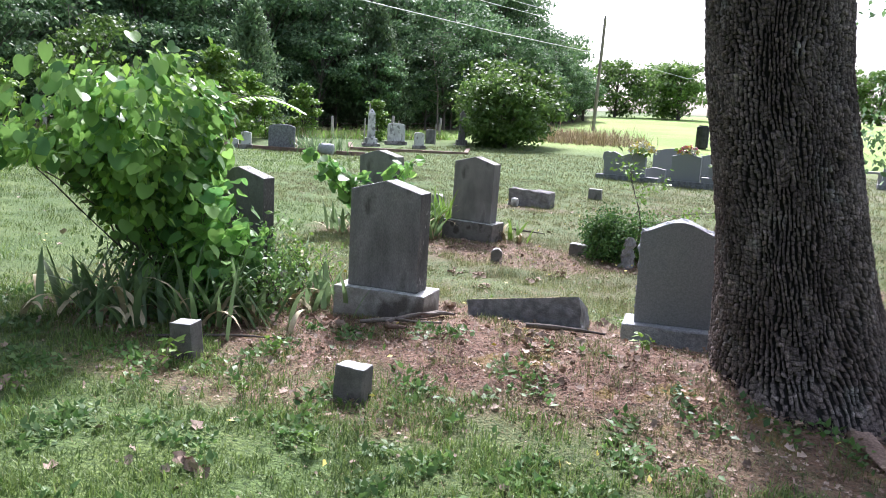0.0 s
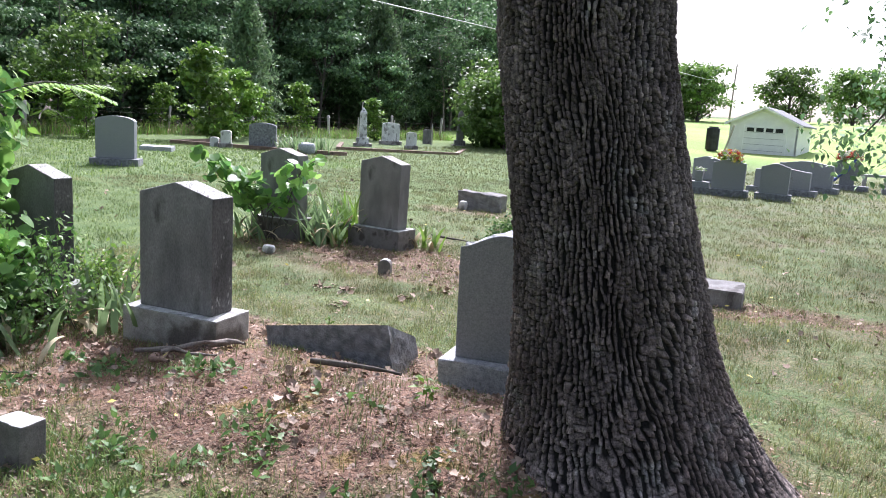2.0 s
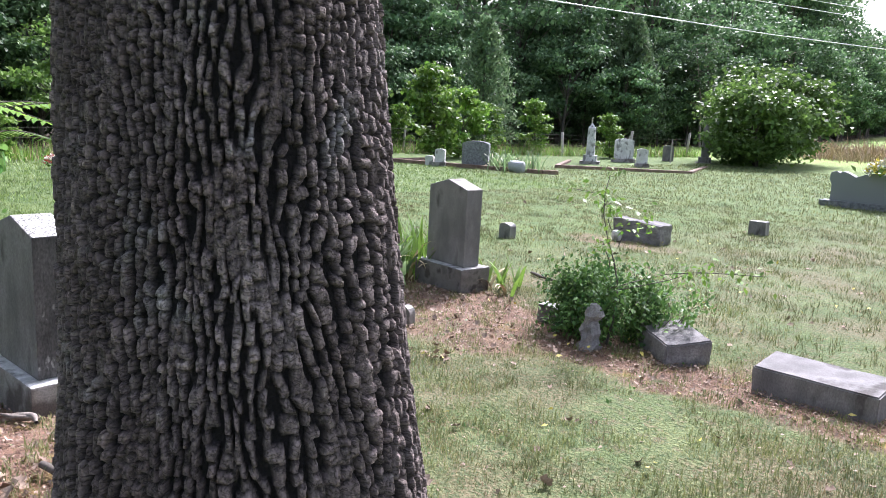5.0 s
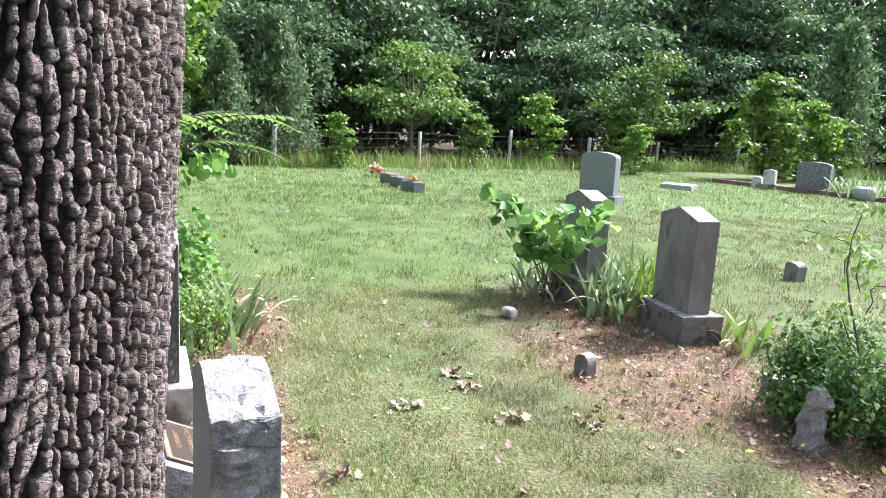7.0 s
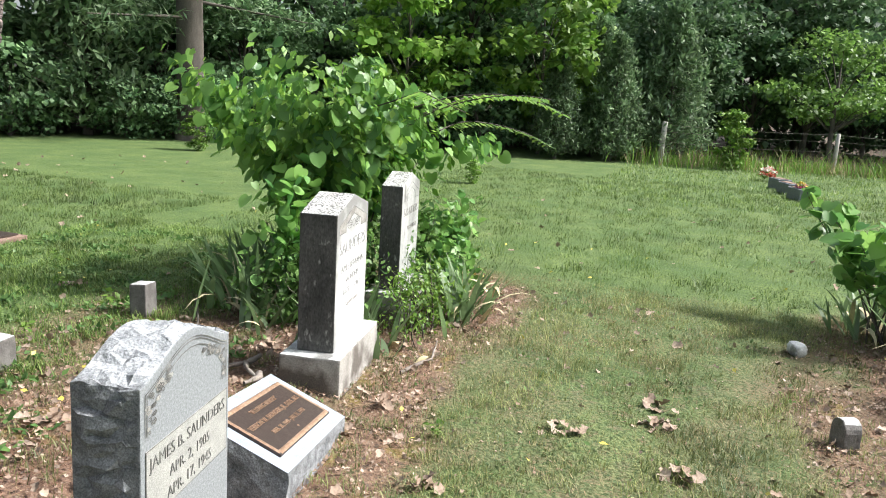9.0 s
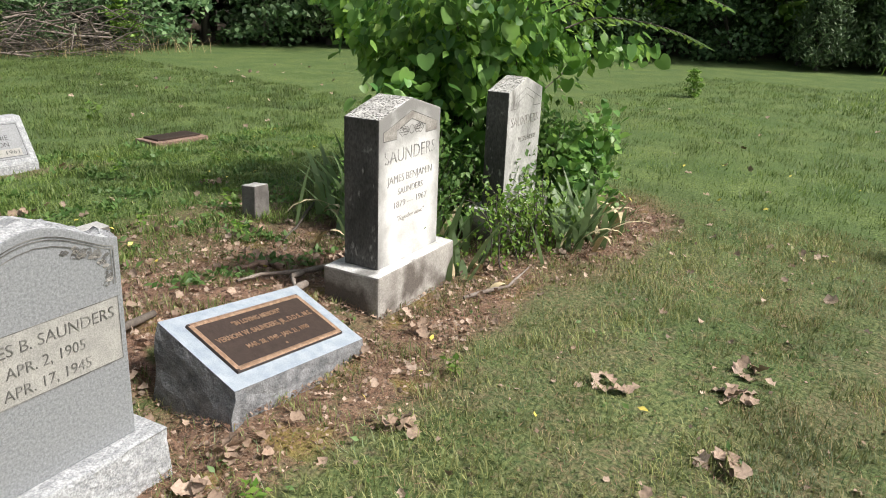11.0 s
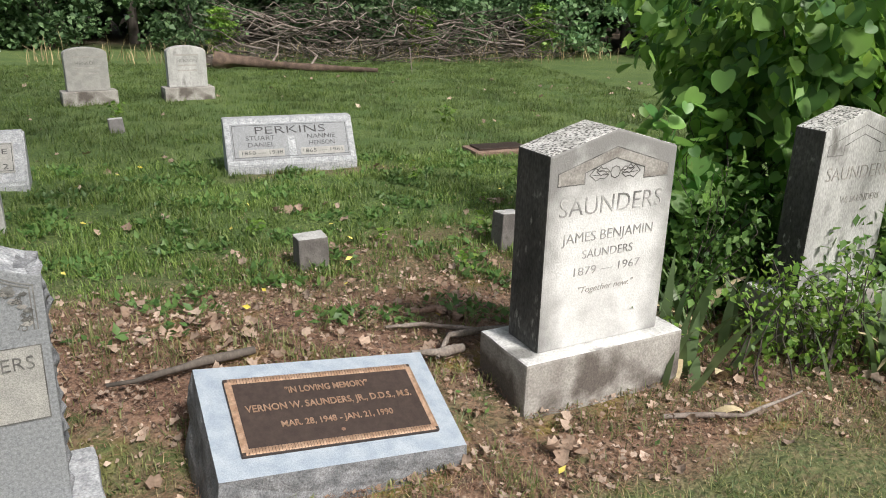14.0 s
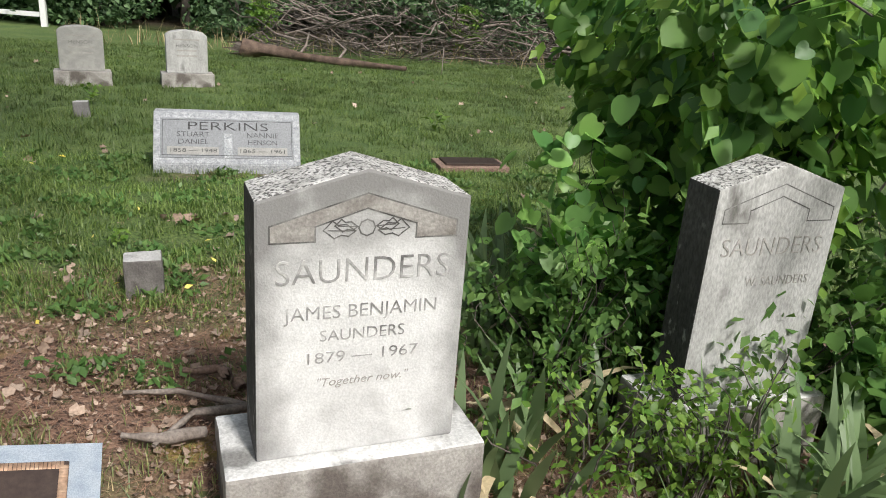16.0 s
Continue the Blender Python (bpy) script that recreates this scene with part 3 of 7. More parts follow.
def wooded(x, y):
    """1 under the trees, 0 on the lawn: the side of the wood's edge on which a place lies."""
    best, side = np.full(x.shape, 1e9), np.zeros(x.shape)
    for (ax, ay), (bx, by) in zip(EDGE, EDGE[1:]):
        dx, dy = bx - ax, by - ay
        u = np.clip(((x - ax) * dx + (y - ay) * dy) / (dx * dx + dy * dy), 0, 1)
        d = np.hypot(x - ax - u * dx, y - ay - u * dy)
        s = np.where((x - ax) * dy - (y - ay) * dx > 0, -d, d)
        side = np.where(d < best, s, side)
        best = np.minimum(best, d)
    return np.clip((side + 0.6) / 1.6, 0, 1)


def build_ground():
    xs = np.concatenate([[-3000, -1200, -500, -200, -120, -80], np.arange(-60, -12, 1.0), np.arange(-12, 6, 0.09), np.arange(6, 40, 1.5), [60, 90, 150, 400, 1200, 3000]])
    ys = np.concatenate([[-3000, -1000, -300, -100, -60], np.arange(-40, -4, 1.0), np.arange(-4, 14, 0.09), np.arange(14, 60, 0.8), np.arange(60, 160, 4), [180, 220, 300, 500, 1000, 3000]])
    X, Y = np.meshgrid(xs, ys, indexing="ij")
    d = bareness(X, Y)
    Z = rise(X, Y) + np.where((X > -14) & (X < 8) & (Y > -6) & (Y < 16), 0.012 * wobble(X, Y, 0.5, 5) + 0.012 * wobble(X, Y, 1.7, 6) - 0.015 * d, 0.0)
    n, m = X.shape
    idx = np.arange(n * m).reshape(n, m)
    faces = np.stack([idx[:-1, :-1], idx[1:, :-1], idx[1:, 1:], idx[:-1, 1:]], -1).reshape(-1, 4)
    ob = array_mesh("ground", np.stack([X, Y, Z], -1).reshape(-1, 3), faces, M["ground"], smooth=True)
    for name, values in (("dirt", d), ("far", np.clip((Y - 34) / 12, 0, 1) * np.clip((X + 45) / 10, 0, 1)), ("wood", wooded(X, Y)), ("lush", np.clip(np.maximum((3.9 - Y) / 1.5, (-4.6 - X) / 2.5), 0, 1))):
        ob.data.attributes.new(name, "FLOAT", "POINT").data.foreach_set("value", values.ravel().astype(np.float32))
    tagged(ob, "mown lawn with bare red earth around the graves", "ground", kind="structure")


EDGE = [(22, -19), (6, -14.5), (-3, -12.5), (-9, -12.0), (-16, -9.5), (-22, -3.5), (-26.5, 3), (-31, 11), (-34, 22), (-34, 36), (-31, 52), (-30, 68), (-33, 85), (-40, 102)]
build_ground()


# ---- the big tree ----
def build_big_tree():
    tree = thing("oak_tree", pose(0, 0, 0), "large oak with dark furrowed bark and flaring roots", "tree")
    na, nz = 960, 540
    z = np.concatenate([np.linspace(-0.12, 2.5, 520), np.linspace(2.5, 4.6, 21)[1:]])
    a = np.linspace(0, 2 * np.pi, na, endpoint=False)
    Zc = np.interp(z, [-0.12, 0.0, 0.15, 0.45, 1.0, 1.9, 4.6], [-0.47, -0.48, -0.51, -0.57, -0.67, -0.86, -1.15])
    Yc = np.interp(z, [0, 1, 2, 4.6], [4.86, 4.895, 4.925, 4.99])
    R = np.interp(z, [-0.12, 0.0, 0.12, 0.25, 0.45, 0.7, 1.0, 1.9, 4.6], [0.70, 0.62, 0.55, 0.50, 0.458, 0.424, 0.396, 0.370, 0.345])
    A, Zg = np.meshgrid(a, z, indexing="xy")
    Rg = np.repeat(R[:, None], na, 1)
    low = np.clip(1 - Zg / 0.75, 0, 1.2)
    lobes = 0.0
    for turn, out, power in ((15, 0.18, 6), (-38, 0.06, 8), (80, 0.10, 6), (-95, 0.07, 10), (150, -0.04, 4)):
        lobes = lobes + out * np.maximum(0, np.cos(A - radians(turn))) ** power
    Rg = Rg + lobes * low ** 2 + 0.015 * np.sin(3 * A + Zg) + 0.008 * np.sin(7 * A - 2 * Zg)
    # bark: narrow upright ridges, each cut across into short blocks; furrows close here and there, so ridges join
    cols, tall = 96, 0.031

    def rand(i, j, k):
        q = np.sin((i % cols) * 127.1 + j * 311.7 + k * 74.7) * 43758.5453
        return q - np.floor(q)

    wr = np.random.default_rng(3)

    def waves(terms):
        out = np.zeros_like(A)
        for m, q, amp in terms:
            for sign in (1, -1):
                out = out + amp * np.sin(sign * m * A + q * Zg * wr.uniform(0.7, 1.3) + wr.uniform(0, 6.28))
        return out

    U = A / (2 * np.pi) * cols + waves(((2, 2, 0.6), (3, 5, 0.35), (6, 9, 0.20), (13, 14, 0.13), (23, 21, 0.09), (37, 60, 0.06)))
    iu = np.floor(U).astype(int)
    V = Zg / tall + 9 * rand(iu, 0, 1) + 0.22 * np.sin(Zg * 37 + 40 * rand(iu, 0, 2)) + 0.10 * np.sin(Zg * 83 + 40 * rand(iu, 0, 3)) + waves(((7, 9, 0.2), (19, 13, 0.2)))
    iv = np.floor(V).astype(int)
    fu, fv = U - iu - 0.5, V - iv - 0.5
    near = rand(iu, iv, 3)
    swell = np.clip(0.5 + waves(((6, 7, 0.2), (13, 12, 0.2), (22, 23, 0.15))), 0, 1)
    shift = 0.40 * (rand(iu, iv, 5) - 0.5) + 0.45 * fv * (rand(iu, iv, 6) - 0.5)
    half = 0.20 + 0.08 * swell + 0.18 * rand(iu, iv, 7)
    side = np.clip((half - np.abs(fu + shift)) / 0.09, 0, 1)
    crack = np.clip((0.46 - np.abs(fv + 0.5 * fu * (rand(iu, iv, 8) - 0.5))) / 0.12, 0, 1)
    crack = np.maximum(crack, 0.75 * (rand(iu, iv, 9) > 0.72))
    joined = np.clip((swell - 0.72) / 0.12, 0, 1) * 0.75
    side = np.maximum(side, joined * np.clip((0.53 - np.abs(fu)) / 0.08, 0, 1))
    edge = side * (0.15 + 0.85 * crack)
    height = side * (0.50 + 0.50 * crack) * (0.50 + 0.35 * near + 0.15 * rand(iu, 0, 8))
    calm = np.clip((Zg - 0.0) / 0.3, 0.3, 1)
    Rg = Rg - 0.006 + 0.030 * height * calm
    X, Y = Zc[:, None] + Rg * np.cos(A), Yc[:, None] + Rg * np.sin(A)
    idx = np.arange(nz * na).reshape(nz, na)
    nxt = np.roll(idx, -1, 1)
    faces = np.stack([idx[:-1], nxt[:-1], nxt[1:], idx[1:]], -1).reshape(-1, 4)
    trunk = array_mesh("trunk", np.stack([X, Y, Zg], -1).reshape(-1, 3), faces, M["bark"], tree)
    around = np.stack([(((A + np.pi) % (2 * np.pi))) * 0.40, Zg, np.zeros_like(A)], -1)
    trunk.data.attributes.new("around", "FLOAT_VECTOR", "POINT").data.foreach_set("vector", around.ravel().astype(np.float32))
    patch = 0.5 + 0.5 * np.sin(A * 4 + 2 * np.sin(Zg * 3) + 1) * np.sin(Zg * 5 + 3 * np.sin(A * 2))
    # furrow shade is painted near-black over the darker inner bark
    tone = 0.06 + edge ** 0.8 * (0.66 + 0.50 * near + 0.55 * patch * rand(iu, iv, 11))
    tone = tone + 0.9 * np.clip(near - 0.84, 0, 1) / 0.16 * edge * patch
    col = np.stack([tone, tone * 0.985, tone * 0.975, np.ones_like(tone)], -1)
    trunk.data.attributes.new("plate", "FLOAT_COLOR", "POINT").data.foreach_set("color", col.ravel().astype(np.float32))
    # limbs and crown, high above the path
    rng = np.random.default_rng(11)
    tips, runs = [], []
    for k in range(9):
        az = k * 2.4
        base = Vector((-1.1, 5.02, 4.1 + 0.05 * k))
        reach = rng.uniform(3.0, 4.6)
        mid = base + Vector((math.cos(az) * reach * 0.5, math.sin(az) * reach * 0.5, 1.6 + 0.25 * k))
        end = base + Vector((math.cos(az) * reach, math.sin(az) * reach, 2.3 + 0.45 * k))
        runs.append(([base, mid, end], [0.17, 0.10, 0.03]))
        tips += [mid, end, (mid + end) / 2]
    tubes("limb", runs, M["twig"], tree, sides=8)
    pos = np.concatenate([np.array(t)[None] + rng.normal(0, (1.0, 1.0, 0.7), (50, 3)) for t in tips])
    pos = pos[pos[:, 2] > 4.7]
    leaves("crown", SPRAY, pos, rng.uniform(0.16, 0.32, len(pos)), M["oak_light"], rng, tree, 0.4)


build_big_tree()


# ---- headstones ----
def gable(w, shoulder, peak):
    return [(-w / 2, 0), (w / 2, 0), (w / 2, shoulder), (0, peak), (-w / 2, shoulder)]


def arch(w, shoulder, peak, n=12, inset=0.0):
    top = [(w / 2 * math.cos(i * math.pi / n) * (1 - inset), shoulder + (peak - shoulder) * math.sin(i * math.pi / n)) for i in range(n + 1)]
    return [(-w / 2, 0), (w / 2, 0), (w / 2, shoulder)] + [p for p in top if abs(p[0]) < w / 2 - 1e-4] + [(-w / 2, shoulder)]


def serp(w, shoulder, peak, n=14):
    """A crown that swells in the middle and falls to square shoulders."""
    top = []
    for i in range(n + 1):
        x = w / 2 - w * i / n
        top.append((x, shoulder + (peak - shoulder) * (0.5 + 0.5 * math.cos(2 * math.pi * x / w)) ** 0.8))
    return [(-w / 2, 0), (w / 2, 0)] + top


def groove(points, width, y, mat, parent, name="cut_line"):
    """A thin cut line along points in x and z on a face that looks along +y."""
    vs, fs = [], []
    for (x0, z0), (x1, z1) in zip(points, points[1:]):
        d = Vector((x1 - x0, z1 - z0)).normalized() * width / 2
        nx, nz = -d.y, d.x
        k = len(vs)
        for px, pz, s in ((x0 - d.x, z0 - d.y, 1), (x0 - d.x, z0 - d.y, -1), (x1 + d.x, z1 + d.y, -1), (x1 + d.x, z1 + d.y, 1)):
            vs.append((px + nx * s, y, pz + nz * s))
        fs.append((k, k + 1, k + 2, k + 3))
    return array_mesh(name, vs, fs, mat, parent)


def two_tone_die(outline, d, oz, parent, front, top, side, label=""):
    """The die of a stone in its skins: face, weathered top, back and sides."""
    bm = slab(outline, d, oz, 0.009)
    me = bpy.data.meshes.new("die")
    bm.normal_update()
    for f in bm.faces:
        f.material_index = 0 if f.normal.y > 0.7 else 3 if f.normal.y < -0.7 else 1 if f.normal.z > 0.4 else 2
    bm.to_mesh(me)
    bm.free()
    ob = new("die", me)
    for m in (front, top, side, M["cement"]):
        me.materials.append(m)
    ob.parent = parent
    if label:
        ob["label"] = label
    return ob


def leaf_relief(x, z, y, size, flip, parent, mat):
    """A carved leaf outline with midrib."""
    pts = [(0, 0), (0.3, 0.22), (0.55, 0.2), (0.72, 0.34), (0.85, 0.2), (1.0, 0.05), (0.8, -0.1), (0.66, -0.22), (0.45, -0.12), (0.22, -0.16), (0, 0)]
    groove([(x + flip * u * size, z + v * size) for u, v in pts], 0.0035, y, mat, parent, "carved_leaf")
    groove([(x, z), (x + flip * size * 0.85, z + 0.04 * size)], 0.0025, y, mat, parent, "carved_leaf")


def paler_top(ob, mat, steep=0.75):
    """Top faces in a paler skin: light from above put into the colour."""
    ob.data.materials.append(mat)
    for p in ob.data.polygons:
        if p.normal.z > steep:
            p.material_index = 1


def saunders_stone(m, label, full, w=0.575, d=0.205):
    st = thing("headstone", m, label, "headstone", "family stones in the row")
    paler_top(part("base", roughen(block(w + 0.175, d + 0.13, 0.30, 0, 0, -0.075, 0.012), 0.004, 4, 14), M["base"], st, "stained base, its top painted paler as if lit"), M["marble"])
    # sides and back are darker than the face: their shade painted in, with stains
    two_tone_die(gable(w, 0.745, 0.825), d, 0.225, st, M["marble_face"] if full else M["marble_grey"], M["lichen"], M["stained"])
    y = d / 2 + 0.001
    k = w / 0.575
    # cut lines and carving are flat strips, shaded by the letter tone
    for s in (-1, 1):
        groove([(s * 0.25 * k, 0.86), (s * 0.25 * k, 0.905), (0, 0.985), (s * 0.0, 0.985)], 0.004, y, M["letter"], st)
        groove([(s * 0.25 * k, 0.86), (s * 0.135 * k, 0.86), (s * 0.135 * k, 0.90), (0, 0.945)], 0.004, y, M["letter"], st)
    for s in (-1, 1):
        array_mesh("sunk_field", [(s * 0.248 * k, y - 0.0005, 0.862), (s * 0.137 * k, y - 0.0005, 0.862), (s * 0.137 * k, y - 0.0005, 0.902), (0, y - 0.0005, 0.947), (0, y - 0.0005, 0.983), (s * 0.248 * k, y - 0.0005, 0.903)],
                   [(0, 1, 2), (0, 2, 5), (2, 3, 5), (3, 4, 5)], M["base"] if full else M["marble_grey"], st, "sunk field of the carved gable")
    if full:
        for s in (-1, 1):
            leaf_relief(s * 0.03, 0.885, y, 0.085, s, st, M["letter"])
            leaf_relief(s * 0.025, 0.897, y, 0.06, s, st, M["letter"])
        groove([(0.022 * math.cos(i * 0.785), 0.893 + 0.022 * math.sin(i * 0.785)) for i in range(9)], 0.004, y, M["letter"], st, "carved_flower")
        lettering("SAUNDERS", 0.098, 0, 0.775, y, M["letter_mottled"], st, wide=0.47)
        lettering("JAMES BENJAMIN", 0.056, 0, 0.66, y, M["letter_mottled"], st, wide=0.42)
        lettering("SAUNDERS", 0.048, 0, 0.592, y, M["letter_mottled"], st, wide=0.235)
        lettering("1879 — 1967", 0.048, 0, 0.527, y, M["letter_mottled"], st, wide=0.31)
        lettering("\"Together now.\"", 0.036, 0, 0.452, y, M["letter_soft"], st, slope=0.3, wide=0.26)
    else:
        lettering("SAUNDERS", 0.088, 0, 0.775, y, M["letter_soft"], st, wide=0.40)
        lettering("W. SAUNDERS", 0.046, -0.05, 0.655, y, M["letter_soft"], st, wide=0.26)
    return st


saunders_stone(pose(-3.43, 4.79, 0, 0, 0, 11.4), "weathered white marble gabled headstone on a cement base", True)
saunders_stone(pose(-4.765, 4.57, 0, 0, 0, 10), "grey lichened marble headstone overgrown by vines and irises", False, 0.50, 0.155)


def james_stone():
    st = thing("headstone", pose(-1.385, 5.375, 0, 0, -1.0, 13), "grey granite headstone with pitched edges and pale panel", "headstone", "family stones in the row")
    part("base", roughen(block(0.665, 0.33, 0.26, 0.0, 0.0, -0.05, 0.014), 0.012, 5, 11, lambda c: c.z > 0.2), M["granite_pale"], st, "rough pale granite base")
    bm = slab(serp(0.515, 0.640, 0.722, 18), 0.20, 0.21, 0.005)
    for zc in (0.30, 0.38, 0.46, 0.54, 0.62, 0.70, 0.78):
        bmesh.ops.bisect_plane(bm, geom=bm.verts[:] + bm.edges[:] + bm.faces[:], plane_co=(0, 0, zc), plane_no=(0, 0, 1))
    roughen(bm, 0.024, 3, 26, lambda c: abs(c.y) > 0.088 or c.z < 0.24)
    roughen(bm, 0.016, 1, 70, lambda c: abs(c.y) > 0.088 or c.z < 0.24)
    for v in bm.verts:
        if v.co.y < 0.05:
            v.co.y += 0.012
    me = bpy.data.meshes.new("die")
    bm.normal_update()
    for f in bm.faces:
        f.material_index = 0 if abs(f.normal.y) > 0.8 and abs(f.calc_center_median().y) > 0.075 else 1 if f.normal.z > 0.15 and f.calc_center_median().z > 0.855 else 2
    bm.to_mesh(me)
    bm.free()
    ob = new("die", me)
    ob.parent = st
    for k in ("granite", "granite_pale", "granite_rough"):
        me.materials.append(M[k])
    y = 0.1025
    part("panel", block(0.472, 0.004, 0.198, 0, 0.1005, 0.476, 0.001), M["panel"], st, "pale inscription panel")
    crest = lambda x, drop: 0.21 + 0.640 - drop + 0.082 * (0.5 + 0.5 * math.cos(2 * math.pi * x / 0.515)) ** 0.8
    for drop, half in ((0.026, 0.236), (0.034, 0.228)):
        xs = [half - 2 * half * i / 22 for i in range(23)]
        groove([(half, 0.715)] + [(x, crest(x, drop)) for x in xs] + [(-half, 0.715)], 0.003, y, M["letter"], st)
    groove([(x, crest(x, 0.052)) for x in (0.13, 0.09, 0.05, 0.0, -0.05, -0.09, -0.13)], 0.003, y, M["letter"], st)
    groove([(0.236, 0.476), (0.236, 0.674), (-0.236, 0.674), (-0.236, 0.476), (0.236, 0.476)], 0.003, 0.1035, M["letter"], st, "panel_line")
    rng = random.Random(8)
    for s in (-1, 1):
        for i in range(30):
            u = i / 29
            x = s * (0.212 - max(0.0, u - 0.22) * 0.145)
            z = 0.72 + min(u, 0.22) * 0.32 if u < 0.22 else crest(x, 0.058) + rng.uniform(-0.022, 0.010)
            x += s * rng.uniform(-0.010, 0.008)
            if i % 3 == 0:
                r = rng.uniform(0.006, 0.012)
                groove([(x + r * math.cos(a * 0.9) * (1 - a / 10), z + r * math.sin(a * 0.9) * (1 - a / 10)) for a in range(8)], 0.0026, y, M["letter"], st, "carved_scroll")
            else:
                leaf_relief(x, z, y, rng.uniform(0.014, 0.026), rng.choice((-1, 1)), st, M["letter_soft"] if i % 2 else M["letter"])
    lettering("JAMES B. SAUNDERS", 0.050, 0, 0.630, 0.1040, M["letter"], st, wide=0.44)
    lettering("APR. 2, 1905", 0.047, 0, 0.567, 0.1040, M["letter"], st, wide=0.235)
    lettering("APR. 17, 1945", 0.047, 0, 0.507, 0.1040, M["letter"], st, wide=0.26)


james_stone()


def plaque_marker():
    st = thing("grave_marker", pose(-2.355, 5.134, 0, 0, -8.8, 13.6), "low blue granite wedge marker with a bronze plaque", "grave marker", "family stones in the row")
    w, d, zb, zf = 0.817, 0.382, 0.300, 0.134
    bm = bmesh.new()
    bmesh.ops.create_cube(bm, size=1)
    for v in bm.verts:
        v.co = Vector((v.co.x * w, v.co.y * d, (zf if v.co.y > 0 else zb) if v.co.z > 0 else -0.16))
    roughen(bm, 0.014, 7, 12, lambda c: c.z > (zb + (zf - zb) * (c.y + d / 2) / d) - 0.012)
    me = bpy.data.meshes.new("wedge")
    bm.normal_update()
    for f in bm.faces:
        f.material_index = 0 if f.normal.z > 0.7 else 1
    bm.to_mesh(me)
    bm.free()
    ob = new("wedge", me)
    ob.parent = st
    me.materials.append(M["plaque_stone"])
    me.materials.append(M["granite_rough"])
    tilt = math.degrees(math.atan2(zb - zf, d))
    # the plate lies on the slope: its own frame looks along +y of the lettering helper
    plate = part("bronze_plate", block(0.66, 0.014, 0.29, 0, 0.0, -0.145, 0.003), M["bronze"], st, "dark bronze plate with a beaded rim")
    plate.matrix_basis = pose(0, 0.0, (zb + zf) / 2 + 0.006, 90 - tilt, 0, 0)
    for x0, z0, x1, z1 in ((-0.318, 0.132, 0.318, 0.132), (-0.318, -0.132, 0.318, -0.132), (-0.318, -0.132, -0.318, 0.132), (0.318, -0.132, 0.318, 0.132)):
        n = 64 if z0 == z1 else 30
        vs, fs = [], []
        for i in range(n):
            cx, cz = x0 + (x1 - x0) * (i + 0.5) / n, z0 + (z1 - z0) * (i + 0.5) / n
            k = len(vs)
            a, b = (0.0044, 0.011) if z0 == z1 else (0.011, 0.0044)
            vs += [(cx - a, 0.0078, cz - b), (cx + a, 0.0078, cz - b), (cx + a, 0.0078, cz + b), (cx - a, 0.0078, cz + b), (cx, 0.012, cz)]
            fs += [(k, k + 1, k + 4), (k + 1, k + 2, k + 4), (k + 2, k + 3, k + 4), (k + 3, k, k + 4)]
        array_mesh("beaded_rim", vs, fs, M["gilt"], plate)
    lettering("\"IN LOVING MEMORY\"", 0.034, 0, 0.078, 0.0086, M["gilt"], plate, wide=0.29, thin=-0.012)
    lettering("VERNON W. SAUNDERS, JR., D.D.S., M.S.", 0.036, 0, 0.018, 0.0086, M["gilt"], plate, wide=0.57, thin=-0.012)
    lettering("MAR. 28, 1948 - JAN. 21, 1990", 0.032, 0, -0.05, 0.0086, M["gilt"], plate, wide=0.38, thin=-0.012)
    groove([(0.004 * math.cos(i), -0.095 + 0.004 * math.sin(i)) for i in range(8)], 0.005, 0.0086, M["gilt"], plate, "emblem")


plaque_marker()


def cement_stone(m, label):
    st = thing("headstone", m, label, "headstone")
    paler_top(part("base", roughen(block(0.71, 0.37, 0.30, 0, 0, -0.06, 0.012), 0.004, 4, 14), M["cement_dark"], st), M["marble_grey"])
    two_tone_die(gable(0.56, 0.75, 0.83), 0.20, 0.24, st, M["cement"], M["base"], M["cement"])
    return st


cement_stone(pose(-4.86, 8.67, 0, 0, 1.0, 4), "dark weathered cement headstone with a gabled top")
cement_stone(pose(-6.05, 8.26, 0, 0, -1, 6), "dark weathered headstone hemmed in by irises and a vine")


def footstone(m, w, d, h, mat, label, dome=0.0):
    st = thing("footstone", m, label, "footstone", "footstones")
    if dome:
        bm = slab(arch(w, h - dome, h, 8), d, 0, 0.006)
        for v in bm.verts:
            if v.co.z < 0.01:
                v.co.z -= 0.05
    else:
        bm = block(w, d, h + 0.05, 0, 0, -0.05, 0.008, 0.96)
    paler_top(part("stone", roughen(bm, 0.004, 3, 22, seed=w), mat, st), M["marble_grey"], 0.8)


footstone(pose(-3.73, 3.14, 0, 2, -3, 14), 0.155, 0.12, 0.225, M["cement_dark"], "small square grey footstone in bare earth")
footstone(pose(-2.53, 3.24, 0, -2, 2, 10), 0.175, 0.13, 0.195, M["cement_dark"], "small square grey footstone beside a grass tuft")
footstone(pose(-3.88, 7.49, 0, 0, 0, 25), 0.125, 0.09, 0.145, M["cement_dark"], "small round-topped footstone in the earth", 0.06)
footstone(pose(-3.36, 8.62, 0, 0, 3, 8), 0.22, 0.14, 0.14, M["cement_dark"], "low grey footstone beside a bush")
footstone(pose(-7.05, 11.3, 0, 0, 2, 10), 0.20, 0.14, 0.22, M["cement"], "small worn footstone in straw grass", 0.05)
footstone(pose(-5.76, 15.6, 0, 0, 0, 12), 0.28, 0.18, 0.22, M["cement"], "small square footstone in the lawn")
footstone(pose(-1.02, -1.3, 0, 0, 4, 12), 0.15, 0.10, 0.14, M["cement"], "small pale footstone in the lawn")
